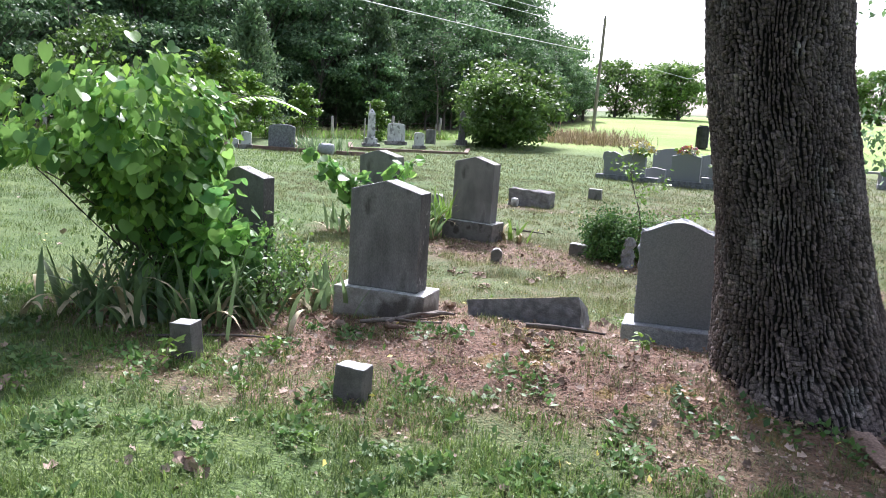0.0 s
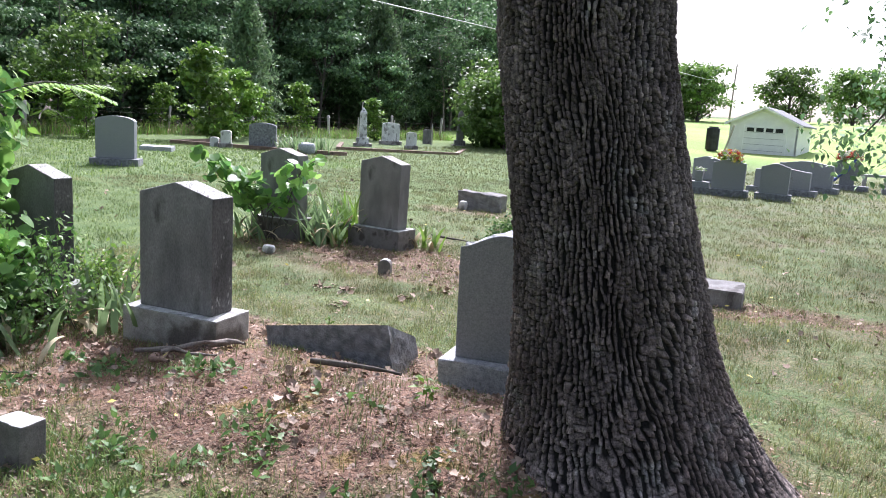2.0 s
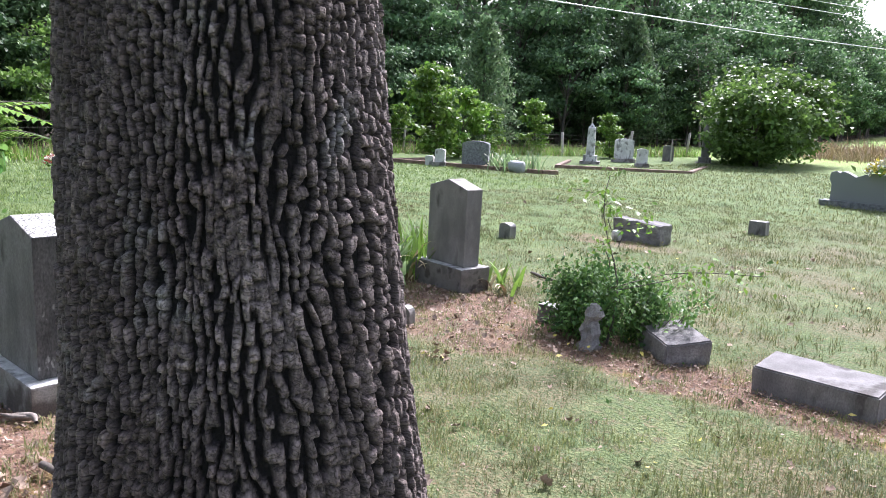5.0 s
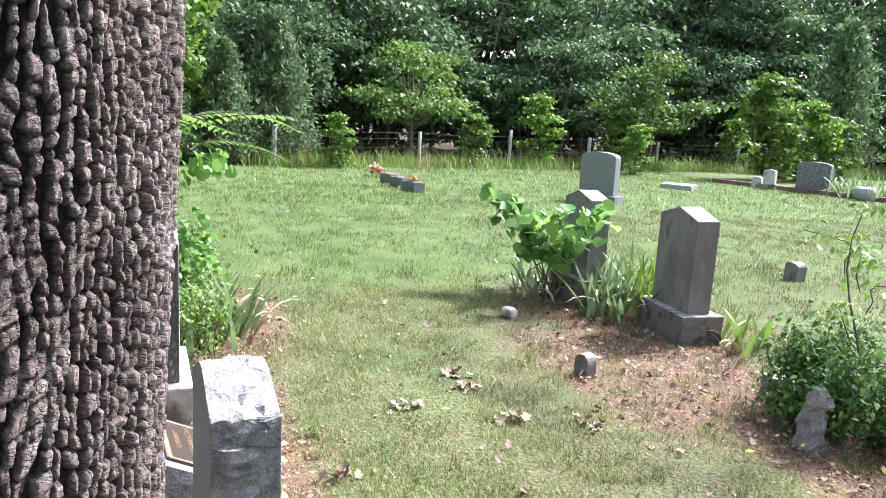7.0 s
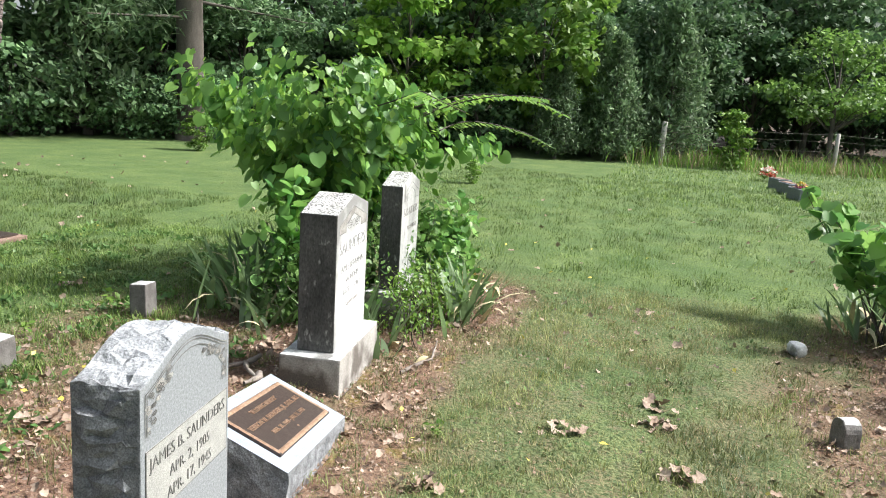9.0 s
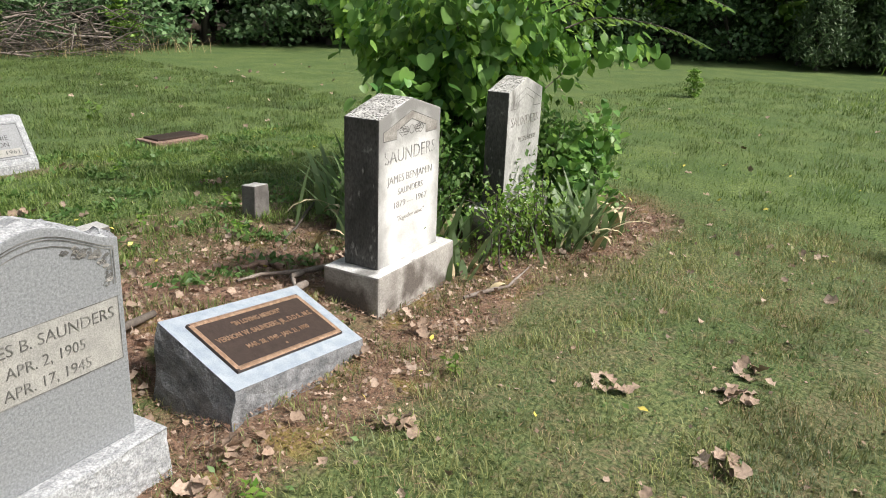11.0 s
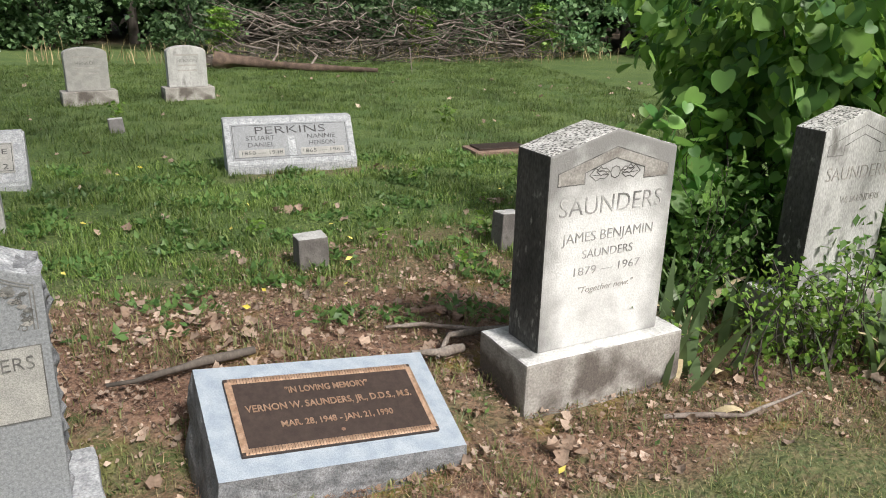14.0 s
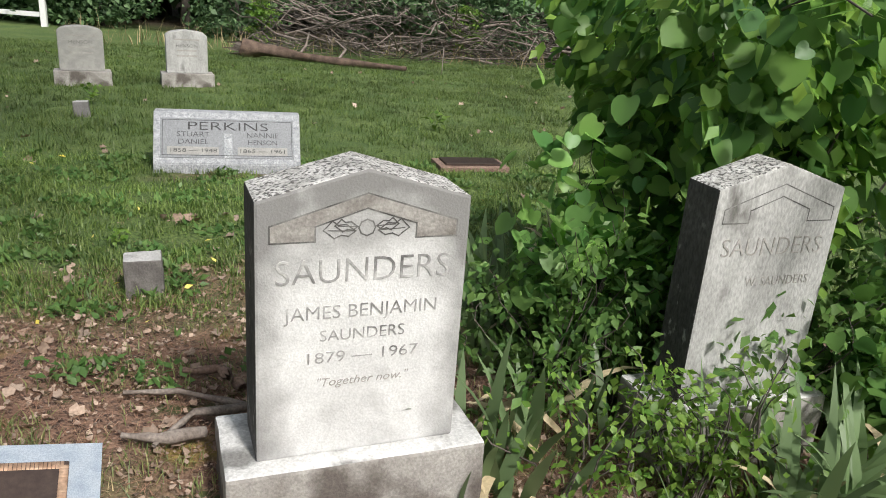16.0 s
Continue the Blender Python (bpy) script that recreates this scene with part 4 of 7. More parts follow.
footstone(pose(-0.68, 2.2, 0, 0, 0, 12), 0.15, 0.12, 0.32, M["marble_grey"], "narrow pale-topped footstone in the lawn")
footstone(pose(0.15, 2.5, 0, 0, 0, 12), 0.24, 0.14, 0.26, M["cement"], "square grey footstone in the lawn")


def perkins_stone():
    st = thing("slant_marker", pose(-2.65, 0.68, 0, 0, 0, 5), "wide grey granite slant marker with two cut panels", "grave marker")
    w = 1.10
    bm = bmesh.new()
    prof = [(-0.17, -0.05), (0.17, -0.05), (0.17, 0.065), (-0.05, 0.425), (-0.17, 0.425)]
    face = bm.faces.new([bm.verts.new((-w / 2, y, z)) for y, z in prof])
    ext = bmesh.ops.extrude_face_region(bm, geom=[face])
    bmesh.ops.translate(bm, verts=[g for g in ext["geom"] if isinstance(g, bmesh.types.BMVert)], vec=(w, 0, 0))
    bmesh.ops.recalc_face_normals(bm, faces=bm.faces[:])
    bmesh.ops.bevel(bm, geom=bm.edges[:], offset=0.006, segments=2, affect="EDGES")
    part("stone", bm, M["granite_pale"], st)
    tilt = math.degrees(math.atan2(0.22, 0.36))
    field = part("inscription_field", block(1.0, 0.004, 0.32, 0, 0, -0.16, 0.001), M["granite"], st, "darker cut field")
    field.matrix_basis = pose(0, 0.0635, 0.2445, tilt, 0, 0)
    groove([(-0.485, -0.14), (-0.485, 0.145), (0.485, 0.145), (0.485, -0.14), (-0.485, -0.14)], 0.004, 0.0032, M["letter_dark"], field)
    part("cross_bar", block(0.06, 0.004, 0.20, 0, 0.001, -0.16, 0.001), M["granite_pale"], field)
    lettering("PERKINS", 0.095, 0, 0.095, 0.0035, M["letter_dark"], field, wide=0.60, depth=0.002)
    for s, lines in ((1, ("STUART", "DANIEL")), (-1, ("NANNIE", "HENSON"))):
        lettering(lines[0], 0.058, s * 0.26, 0.028, 0.0035, M["letter_dark"], field, wide=0.24)
        lettering(lines[1], 0.058, s * 0.26, -0.032, 0.0035, M["letter_dark"], field, wide=0.22)
        part("stained_panel", block(0.38, 0.003, 0.065, s * 0.26, 0.0012, -0.135, 0.0005), M["panel"], field, "lichened date panel")
        lettering("1858 — 1948" if s > 0 else "1865 — 1961", 0.045, s * 0.26, -0.102, 0.0042, M["letter_dark"], field, wide=0.34)


perkins_stone()


def small_slant():
    st = thing("slant_marker", pose(-0.36, 1.04, 0, 0, 0, 8), "small grey granite slant marker with a framed pale panel", "grave marker")
    w = 0.60
    bm = bmesh.new()
    prof = [(-0.14, -0.05), (0.14, -0.05), (0.14, 0.06), (-0.04, 0.42), (-0.14, 0.42)]
    face = bm.faces.new([bm.verts.new((-w / 2, y, z)) for y, z in prof])
    ext = bmesh.ops.extrude_face_region(bm, geom=[face])
    bmesh.ops.translate(bm, verts=[g for g in ext["geom"] if isinstance(g, bmesh.types.BMVert)], vec=(w, 0, 0))
    bmesh.ops.recalc_face_normals(bm, faces=bm.faces[:])
    bmesh.ops.bevel(bm, geom=bm.edges[:], offset=0.016, segments=3, affect="EDGES")
    part("stone", bm, M["granite_pale"], st)
    field = part("inscription_field", block(0.44, 0.004, 0.23, 0, 0, -0.115, 0.001), M["panel"], st, "pale framed panel")
    field.matrix_basis = pose(0, 0.052, 0.242, math.degrees(math.atan2(0.18, 0.36)), 0, 0)
    groove([(-0.21, -0.10), (-0.21, 0.105), (0.21, 0.105), (0.21, -0.10), (-0.21, -0.10)], 0.004, 0.0032, M["letter_dark"], field)
    lettering("E", 0.06, -0.16, 0.045, 0.0035, M["letter_dark"], field, wide=0.035)
    lettering("2", 0.06, -0.16, -0.07, 0.0035, M["letter_dark"], field, wide=0.035)


small_slant()


def arched_stone(m, w, d, h, mat, label, lines, base_mat, hb=0.17, group=""):
    st = thing("headstone", m, label, "headstone", group)
    part("base", block(w * 1.28, d * 1.9, hb + 0.05, 0, 0, -0.05, 0.01), base_mat, st)
    part("die", slab(arch(w, (h - hb) * 0.86, h - hb, 10), d, hb, 0.012), mat, st)
    for i, (text, wide) in enumerate(lines):
        z = h * (0.82 - 0.095 * i)
        if text:
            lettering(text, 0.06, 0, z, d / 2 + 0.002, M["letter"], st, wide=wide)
        else:
            part("worn_line", block(wide, 0.003, 0.02, 0, d / 2, z, 0.0005), M["letter_soft"], st)
    return st


arched_stone(pose(-1.67, -3.70, 0, 0, 0, 14), 0.51, 0.16, 0.71, M["marble_grey"], "arched grey stone on a cement base", [("", 0.3), ("HENSON", 0.26), ("", 0.24), ("", 0.26)], M["base"], group="arched stones")
arched_stone(pose(-0.47, -3.40, 0, 0, 0, 16), 0.51, 0.16, 0.71, M["panel"], "arched brownish grey stone on a cement base", [("", 0.34), ("HENSON", 0.26), ("", 0.28), ("", 0.26)], M["base"], group="arched stones")


def flat_marker():
    st = thing("flat_marker", pose(-4.66, 0.42, 0, 0, 0, 6), "flat dark marker almost level with the grass", "grave marker")
    part("slab", roughen(block(0.62, 0.34, 0.10, 0, 0, -0.05, 0.01), 0.004, 4), M["root"], st, "reddish worn edge")
    part("plate", block(0.5, 0.24, 0.02, 0, 0, 0.05, 0.004), M["bronze"], st, "dark plate")


flat_marker()


def bevel_marker(m, w, d, h, label, mat):
    st = thing("bevel_marker", m, label, "grave marker")
    bm = bmesh.new()
    bmesh.ops.create_cube(bm, size=1)
    for v in bm.verts:
        v.co = Vector((v.co.x * w, v.co.y * d, (h if v.co.y > 0 else h * 0.8) if v.co.z > 0 else -0.05))
    bmesh.ops.bevel(bm, geom=bm.edges[:], offset=0.01, segments=2, affect="EDGES")
    part("block", roughen(bm, 0.006, 5, 12), mat, st)


bevel_marker(pose(-1.17, 8.82, 0, 0, 0, 8), 0.74, 0.34, 0.20, "low square-cut dark marker in bare earth", M["cement"])
bevel_marker(pose(-2.26, 8.78, 0, 0, 3, -28), 0.5, 0.34, 0.19, "rough low stone half under a bush", M["fieldstone"])


def rock(name, m, x, y, z, label, category, mat="fieldstone", seed=1.0, amount=0.06):
    bm = bmesh.new()
    bmesh.ops.create_icosphere(bm, subdivisions=3, radius=1)
    for v in bm.verts:
        c = v.co
        k = max(abs(c.x), abs(c.y), abs(c.z)) ** -0.55
        v.co = Vector((c.x * k * x / 2, c.y * k * y / 2, (c.z * k * 0.5 + 0.45) * z))
        v.co += Vector((noise.noise(c * 2.5 + Vector((seed, 0, 0))), noise.noise(c * 2.5 + Vector((0, seed, 4))), noise.noise(c * 2.5 + Vector((7, 0, seed))))) * amount
    ob = part(name, bm, M[mat])
    ob.matrix_world = m
    return tagged(ob, label, category)


ledge = part("rough_marker", roughen(block(0.84, 0.30, 0.36, 0, 0, -0.06, 0.02, 0.97), 0.035, 5, 7, seed=2.2), M["fieldstone"])
ledge.matrix_world = pose(-6.08, 13.05, 0, 0, 2, 4)
tagged(ledge, "long rough dark fieldstone grave marker", "grave marker")
rock("white_stone", pose(-6.25, 12.72, 0, 0, 0, 0), 0.13, 0.12, 0.16, "small white upright stone beside a rough marker", "stone", "marble", 5.0, 0.01)


def knobbly_stone():
    rings, sides = (0.088, 0.092, 0.075, 0.062, 0.080, 0.070, 0.050, 0.066, 0.058, 0.03), 12
    bm = bmesh.new()
    rows = []
    for i, r in enumerate(rings):
        row = []
        for k in range(sides):
            a = 2 * math.pi * k / sides
            q = Vector((math.cos(a), math.sin(a), i * 0.55))
            rr = r * (1 + 0.6 * noise.noise(q * 1.7) + 0.35 * noise.noise(q * 4.1))
            row.append(bm.verts.new((rr * math.cos(a) + 0.012 * math.sin(i), rr * math.sin(a), -0.04 + 0.042 * i)))
        rows.append(row)
    for lo, hi in zip(rows, rows[1:]):
        for k in range(sides):
            bm.faces.new((lo[k], lo[(k + 1) % sides], hi[(k + 1) % sides], hi[k]))
    bm.faces.new(rows[-1])
    ob = part("carved_stone", bm, M["fieldstone"])
    ob.matrix_world = pose(-2.68, 8.34, 0, 0, 3, 20)
    tagged(ob, "knobbly worn upright stone at the foot of a bush", "stone")


knobbly_stone()
rock("pale_rock", pose(-5.35, 7.35, 0, 0, 0, 30), 0.13, 0.10, 0.09, "small pale rock on the lawn", "rock", "marble", 3.0, 0.02)


# ---- woods, shrubs ----
def crown_points(rng, centre, radii, clumps, each, spread, shell=0.45):
    """Leaf places in clumps inside an ellipsoid, mostly near its skin."""
    d = rng.normal(size=(clumps, 3))
    d /= np.linalg.norm(d, axis=1)[:, None]
    c = d * (shell + (1 - shell) * rng.random((clumps, 1)) ** 0.5) * np.asarray(radii) + np.asarray(centre)
    p = c[:, None] + rng.normal(size=(clumps, each, 3)) * np.asarray(spread)
    return p.reshape(-1, 3), c


def broadleaf(name, seed, height, radius, low, leaf, mat, label, clumps=75, each=70, trunk_r=0.2, category="tree", shape=SPRAY):
    rng = np.random.default_rng(seed)
    tree = thing(name, pose(0, 0, 0), label, category)
    sway = rng.normal(0, 0.25, 2)
    top = Vector((sway[0], sway[1], height * 0.85))
    runs = [([(0, 0, -0.2), (0.02, 0.02, height * 0.1), (sway[0] * 0.4, sway[1] * 0.4, height * 0.45), tuple(top)], [trunk_r * 1.3, trunk_r, trunk_r * 0.7, trunk_r * 0.12])]
    pos, centres = crown_points(rng, (sway[0] * 0.6, sway[1] * 0.6, (height + low) / 2), (radius, radius, (height - low) / 2), clumps, each, (radius * 0.17, radius * 0.17, radius * 0.06))
    for c in centres[:16]:
        z0 = max(low * 0.8, c[2] - radius * 0.7) * 0.9
        k = z0 / height
        a = Vector((sway[0] * k, sway[1] * k, z0))
        mid = (a + Vector(c)) / 2 + Vector((0, 0, 0.15))
        runs.append(([a, mid, Vector(c)], [trunk_r * 0.35, trunk_r * 0.2, trunk_r * 0.06]))
    tubes("trunk", runs, M["twig"], tree, sides=6)
    pos = pos[pos[:, 2] > 0.05]
    leaves("crown", shape, pos, rng.uniform(0.6, 1.3, len(pos)) * leaf, mat, rng, tree, 0.5)
    return tree


def cedar(name, seed, height, radius, label):
    rng = np.random.default_rng(seed)
    tree = thing(name, pose(0, 0, 0), label, "tree")
    tubes("trunk", [([(0, 0, -0.1), (0, 0, height * 0.95)], [0.12, 0.02])], M["twig"], tree)
    pos, runs = [], []
    for k in range(150):
        z = 0.1 + (height - 0.3) * (k / 150) ** 1.15
        a = k * 2.39996 + rng.normal(0, 0.2)
        ln = radius * (1 - z / height) ** 0.7 * rng.uniform(0.7, 1.1)
        tip = np.array((math.cos(a) * ln, math.sin(a) * ln, z + 0.35 * ln))
        runs.append(([(0, 0, z), tuple(tip)], [0.018, 0.004]))
        u = rng.uniform(0.3, 1.05, 58)[:, None]
        pos.append(np.array((0, 0, z)) * (1 - u) + tip * u + rng.normal(0, 0.10 + 0.06 * ln, (58, 3)) * (1.15 - 0.5 * u))
    tubes("limb", runs, M["twig"], tree, sides=4)
    pos = np.concatenate(pos)
    pos = pos[pos[:, 2] > 0.03]
    v, f = leaf_cloud([(0, 0, 0), (-0.17, 0.5, 0.05), (0, 1.0, 0.15), (0.17, 0.5, 0.05)], SPRAY_F, pos, rng.uniform(0.13, 0.30, len(pos)), rng, -0.5)
    array_mesh("crown", v, f, M["cedar"], tree)
    return tree


def grove(make, spots):
    """The first tree is built, the rest are its copies."""
    first = None
    for x, y, turn, k in spots:
        m = Matrix.Translation((x, y, float(rise(x, y)) - 0.02)) @ pose(0, 0, 0, 0, 0, turn)
        if first is None:
            first = make()
            first.matrix_world = m
            first.scale = (k, k, k)
        else:
            o = copy_thing(first, m)
            o.scale = (k, k, k)


def along_edge(step, off, jitter, seed, lo=0.0, hi=1.0):
    """Spots along the edge of the wood, off metres behind it."""
    rng = np.random.default_rng(seed)
    pts = np.array(EDGE, float)
    seg = np.diff(pts, axis=0)
    ln = np.hypot(seg[:, 0], seg[:, 1])
    total = ln.sum()
    out, s = [], total * lo
    while s < total * hi:
        i = int(np.searchsorted(np.cumsum(ln), s))
        i = min(i, len(seg) - 1)
        u = (s - (np.cumsum(ln)[i] - ln[i])) / ln[i]
        d = seg[i] / ln[i]
        p = pts[i] + seg[i] * u + np.array((d[1], -d[0])) * off + rng.normal(0, jitter, 2)
        out.append((float(p[0]), float(p[1]), float(rng.uniform(0, 360)), float(rng.uniform(0.82, 1.2))))
        s += step * rng.uniform(0.75, 1.25)
    return out


def behind(spots, k):
    return spots[k::3]


near_row = along_edge(2.3, -1.2, 0.7, 1)
mid_row = along_edge(3.1, -4.5, 1.0, 2)
tall_row = along_edge(3.6, -9.0, 1.4, 3)
back_row = along_edge(4.2, -15.0, 1.6, 4)
WOOD = "dark leafy woodland tree at the edge of the cemetery"
for k, (seed, h, r) in enumerate(((21, 5.4, 2.0), (22, 6.6, 2.4), (23, 4.4, 1.8))):
    grove(lambda: broadleaf("broadleaf_tree", seed, h, r, 1.3, 0.19, M["oak"], "low leafy tree at the wood's edge", 34, 140, 0.10), behind(near_row, k))
for k, (seed, h, r, lo) in enumerate(((31, 9, 3.0, 1.8), (32, 10.5, 3.2, 2.4), (33, 8, 2.7, 1.4))):
    grove(lambda: broadleaf("broadleaf_tree", seed, h, r, lo, 0.27, M["oak"], WOOD, 36, 105, 0.17), behind(mid_row, k))
for k, (seed, h, r, lo) in enumerate(((41, 14, 3.6, 3.0), (42, 15.5, 3.8, 4.0), (43, 13, 3.4, 2.0))):
    grove(lambda: broadleaf("broadleaf_tree", seed, h, r, lo, 0.46, M["oak"], WOOD, 42, 80, 0.24, shape=TIP), behind(tall_row, k))
grove(lambda: broadleaf("broadleaf_tree", 51, 14, 4.4, 0.2, 0.75, M["oak"], WOOD, 48, 52, 0.24, shape=TIP), back_row)


def dead_tree():
    """A thin bare trunk with broken side twigs."""
    tree = thing("dead_tree", pose(0, 0, 0), "bare grey dead tree with broken twigs among leafy trees", "dead tree")
    rng = np.random.default_rng(91)
    tubes("trunk", [([(0, 0, -0.1), (0.12, 0.03, 1.3), (0.1, 0.1, 2.6), (0.45, 0.15, 4.2), (0.6, 0.4, 6.0)], [0.075, 0.065, 0.05, 0.035, 0.015])], M["branch"], tree)
    runs = []
    for k in range(26):
        z, a, ln = 0.9 + 0.28 * k, k * 2.4, rng.uniform(0.6, 1.7)
        e = (0.15 + math.cos(a) * ln, 0.08 + math.sin(a) * ln, z + rng.uniform(-0.35, 0.5))
        runs.append(([(0.02 * z, 0.015 * z, z), (e[0] * 0.5, e[1] * 0.5, (z + e[2]) / 2 + 0.08), e], [0.024, 0.016, 0.006]))
    tubes("limb", runs, M["branch"], tree, sides=4)
    return tree


grove(dead_tree, along_edge(9.0, -0.6, 1.2, 9, 0.3, 0.85))

# bright saplings along the fence line
SAP = [(-24.6, 22.5, 10, 1.25), (-27.5, 14.5, 70, 0.9), (-29.0, 18.5, 130, 0.8), (-26.0, 11.5, 190, 0.62), (-25.3, 17.5, 250, 0.6), (-26.8, 27.0, 300, 0.8), (-24.5, 33.0, 20, 0.7), (-23.0, 6.6, 80, 0.55), (-25.6, 24.5, 140, 1.0), (-28.3, 31.5, 33, 0.9), (-30.0, 24.0, 210, 0.75), (-13.2, 2.2, 100, 0.16), (-14.0, -4.8, 30, 0.3), (-6.5, -9.8, 50, 0.36), (-2.2, -10.2, 190, 0.34), (-9.4, -9.6, 90, 0.4)]
grove(lambda: broadleaf("sapling", 61, 3.2, 0.95, 0.1, 0.17, M["weed"], "bright green sapling at the fence line", 45, 55, 0.03, "sapling"), SAP)
grove(lambda: broadleaf("shrub", 62, 4.0, 2.2, 0.05, 0.2, M["oak_light"], "dense rounded dark green shrub on the lawn's edge", 110, 80, 0.08, "shrub"), [(-18.2, 35.6, 0, 1.0), (-19.6, 38.8, 50, 1.2)])
grove(lambda: broadleaf("understorey_bush", 63, 2.2, 1.5, 0.0, 0.13, M["oak"], "leafy dark bush in the shade of the wood", 50, 75, 0.04, "bush"),
      [(-7.6, -11.6, 40, 1.0), (-4.6, -11.4, 100, 1.1), (-1.6, -11.8, 220, 1.0), (1.6, -12.8, 300, 1.1), (-10.5, -11.0, 10, 1.0), (-13.2, -9.8, 150, 1.1), (-15.5, -8.4, 80, 0.9), (-17.8, -6.2, 260, 1.0), (-19.8, -3.6, 30, 1.0), (-22.0, -0.6, 200, 1.1), (-24.4, 1.0, 120, 1.0), (4.8, -13.8, 0, 1.2), (3.2, -14.2, 60, 1.3), (6.4, -15.0, 140, 1.3), (8.4, -15.6, 220, 1.3), (2.4, -12.9, 310, 0.9)])
grove(lambda: broadleaf("understorey_bush", 64, 2.6, 1.8, 0.0, 0.24, M["oak"], "dark leafy bush inside the wood", 42, 48, 0.04, "bush"), along_edge(2.4, -3.4, 0.6, 7, 0.1, 0.92))
grove(lambda: cedar("cedar_tree", 71, 5.4, 1.7, "feathery dark green cedar at the wood's edge"), [(-22.5, 3.2, 0, 0.68), (-24.2, 4.6, 130, 0.9), (-21.4, 1.8, 250, 0.55), (-23.6, 2.4, 300, 0.8), (-15.2, -9.4, 80, 1.2), (-31, 30, 40, 1.3), (-33, 44, 90, 1.6)])
grove(lambda: broadleaf("meadow_tree", 81, 9.5, 4.4, 0.2, 0.5, M["oak_light"], "round leafy tree across the meadow", 80, 60, 0.25),
      [(-39, 112, 0, 0.95), (-30, 114, 90, 0.92), (-34.5, 122, 200, 1.0), (-24, 150, 30, 1.1), (-15, 165, 60, 1.2), (-6, 160, 150, 1.15), (4, 162, 240, 1.2), (14, 158, 300, 1.25), (25, 165, 20, 1.3), (-46, 105, 140, 1.2), (-52, 98, 10, 1.4), (36, 150, 77, 1.3)])

grove(lambda: broadleaf("young_tree", 66, 6.2, 1.9, 1.0, 0.26, M["weed"], "bright green young tree in front of the dark wood", 40, 90, 0.06), [(-22.6, 1.0, 0, 1.0), (-20.4, -2.6, 120, 0.9)])
grove(lambda: broadleaf("young_tree", 67, 4.4, 2.2, 1.6, 0.17, M["oak_light"], "small spreading tree leaning out of the wood", 30, 120, 0.09), [(-27.2, 9.4, 0, 1.0), (-29.5, 20.0, 140, 1.1)])


def pine():
    tree = thing("pine_tree", pose(-16.4, -7.0, 0), "tall pine with a straight grey-brown trunk", "tree")
    tubes("trunk", [([(0, 0, -0.1), (0, 0, 0.3), (0.05, 0, 4), (0.1, 0.1, 14)], [0.46, 0.37, 0.33, 0.15])], M["twig"], tree, sides=14)
    rng = np.random.default_rng(5)
    runs, pos = [], []
    for k in range(26):
        z, a = 3.2 + 0.42 * k, k * 2.4
        ln = 3.4 - 0.09 * k
        e = Vector((math.cos(a) * ln, math.sin(a) * ln, z - 0.3))
        runs.append(([(0.05, 0, z), tuple(e)], [0.05, 0.012]))
        for u in np.linspace(0.25, 1, 9):
            pos.append(np.array((e.x * u, e.y * u, z - 0.3 * u)) + rng.normal(0, 0.22, (28, 3)))
    tubes("limb", runs, M["twig"], tree, sides=5)
    pos = np.concatenate(pos)
    v, f = leaf_cloud([(0, 0, 0), (-0.06, 0.5, 0.03), (0, 1.0, 0), (0.06, 0.5, 0.03)], SPRAY_F, pos, rng.uniform(0.25, 0.45, len(pos)), rng, 0.2)
    array_mesh("crown", v, f, M["cedar"], tree)


pine()


def overhanging_tree():
    """A lawn tree whose low boughs hang into view."""
    tree = thing("lawn_tree", pose(2.8, 13.9, 0), "leafy lawn tree with low hanging boughs", "tree")
    rng = np.random.default_rng(17)
    runs = [([(0, 0, -0.1), (0, 0, 1.5), (0.1, 0.1, 4), (0.2, 0.1, 7.5)], [0.32, 0.24, 0.19, 0.05])]
    tips = []
    for k in range(34):
        a, ln, z = k * 2.39996, rng.uniform(3.0, 4.4), 2.4 + 0.15 * k
        mid = Vector((math.cos(a) * ln * 0.55, math.sin(a) * ln * 0.55, z + 0.7))
        end = Vector((math.cos(a) * ln, math.sin(a) * ln, z - 1.6 + 0.05 * k))
        runs.append(([(0, 0, z), mid, end], [0.06, 0.035, 0.01]))
        tips += [mid, (mid + end) / 2, end]
    # bare drooping twigs
    for x, y, z0, z1 in ((-2.6, -0.6, 3.6, 1.5), (-2.2, -1.0, 3.4, 1.2), (-3.1, -0.2, 3.7, 2.2), (-1.8, -0.6, 3.3, 0.95)):
        runs.append(([(x + 0.9, y + 0.3, z0), (x + 0.25, y, z0 - 0.5), (x, y, (z0 + z1) / 2), (x - 0.12, y + 0.1, z1)], [0.016, 0.011, 0.008, 0.004]))
    tubes("trunk", runs, M["twig"], tree, sides=6)
    pos = np.concatenate([np.array(t)[None] + rng.normal(0, (0.34, 0.34, 0.28), (300, 3)) for t in tips])
    pos = pos[pos[:, 2] > 0.7]
    leaves("crown", OVAL, pos, rng.uniform(0.08, 0.14, len(pos)), M["oak"], rng, tree, 0.6)


overhanging_tree()


# ---- shrub and climbers over the marble stone ----
def stem_run(base, tip, lift, r0, r1, n=6):
    base, tip = Vector(base), Vector(tip)
    pts = []
    for i in range(n):
        u = i / (n - 1)
        pts.append(base.lerp(tip, u) + Vector((0.05 * math.sin(u * 7 + tip.x * 9), 0.05 * math.sin(u * 6 + tip.y * 9), lift * math.sin(u * math.pi))))
    return pts, [r0 + (r1 - r0) * i / (n - 1) for i in range(n)]


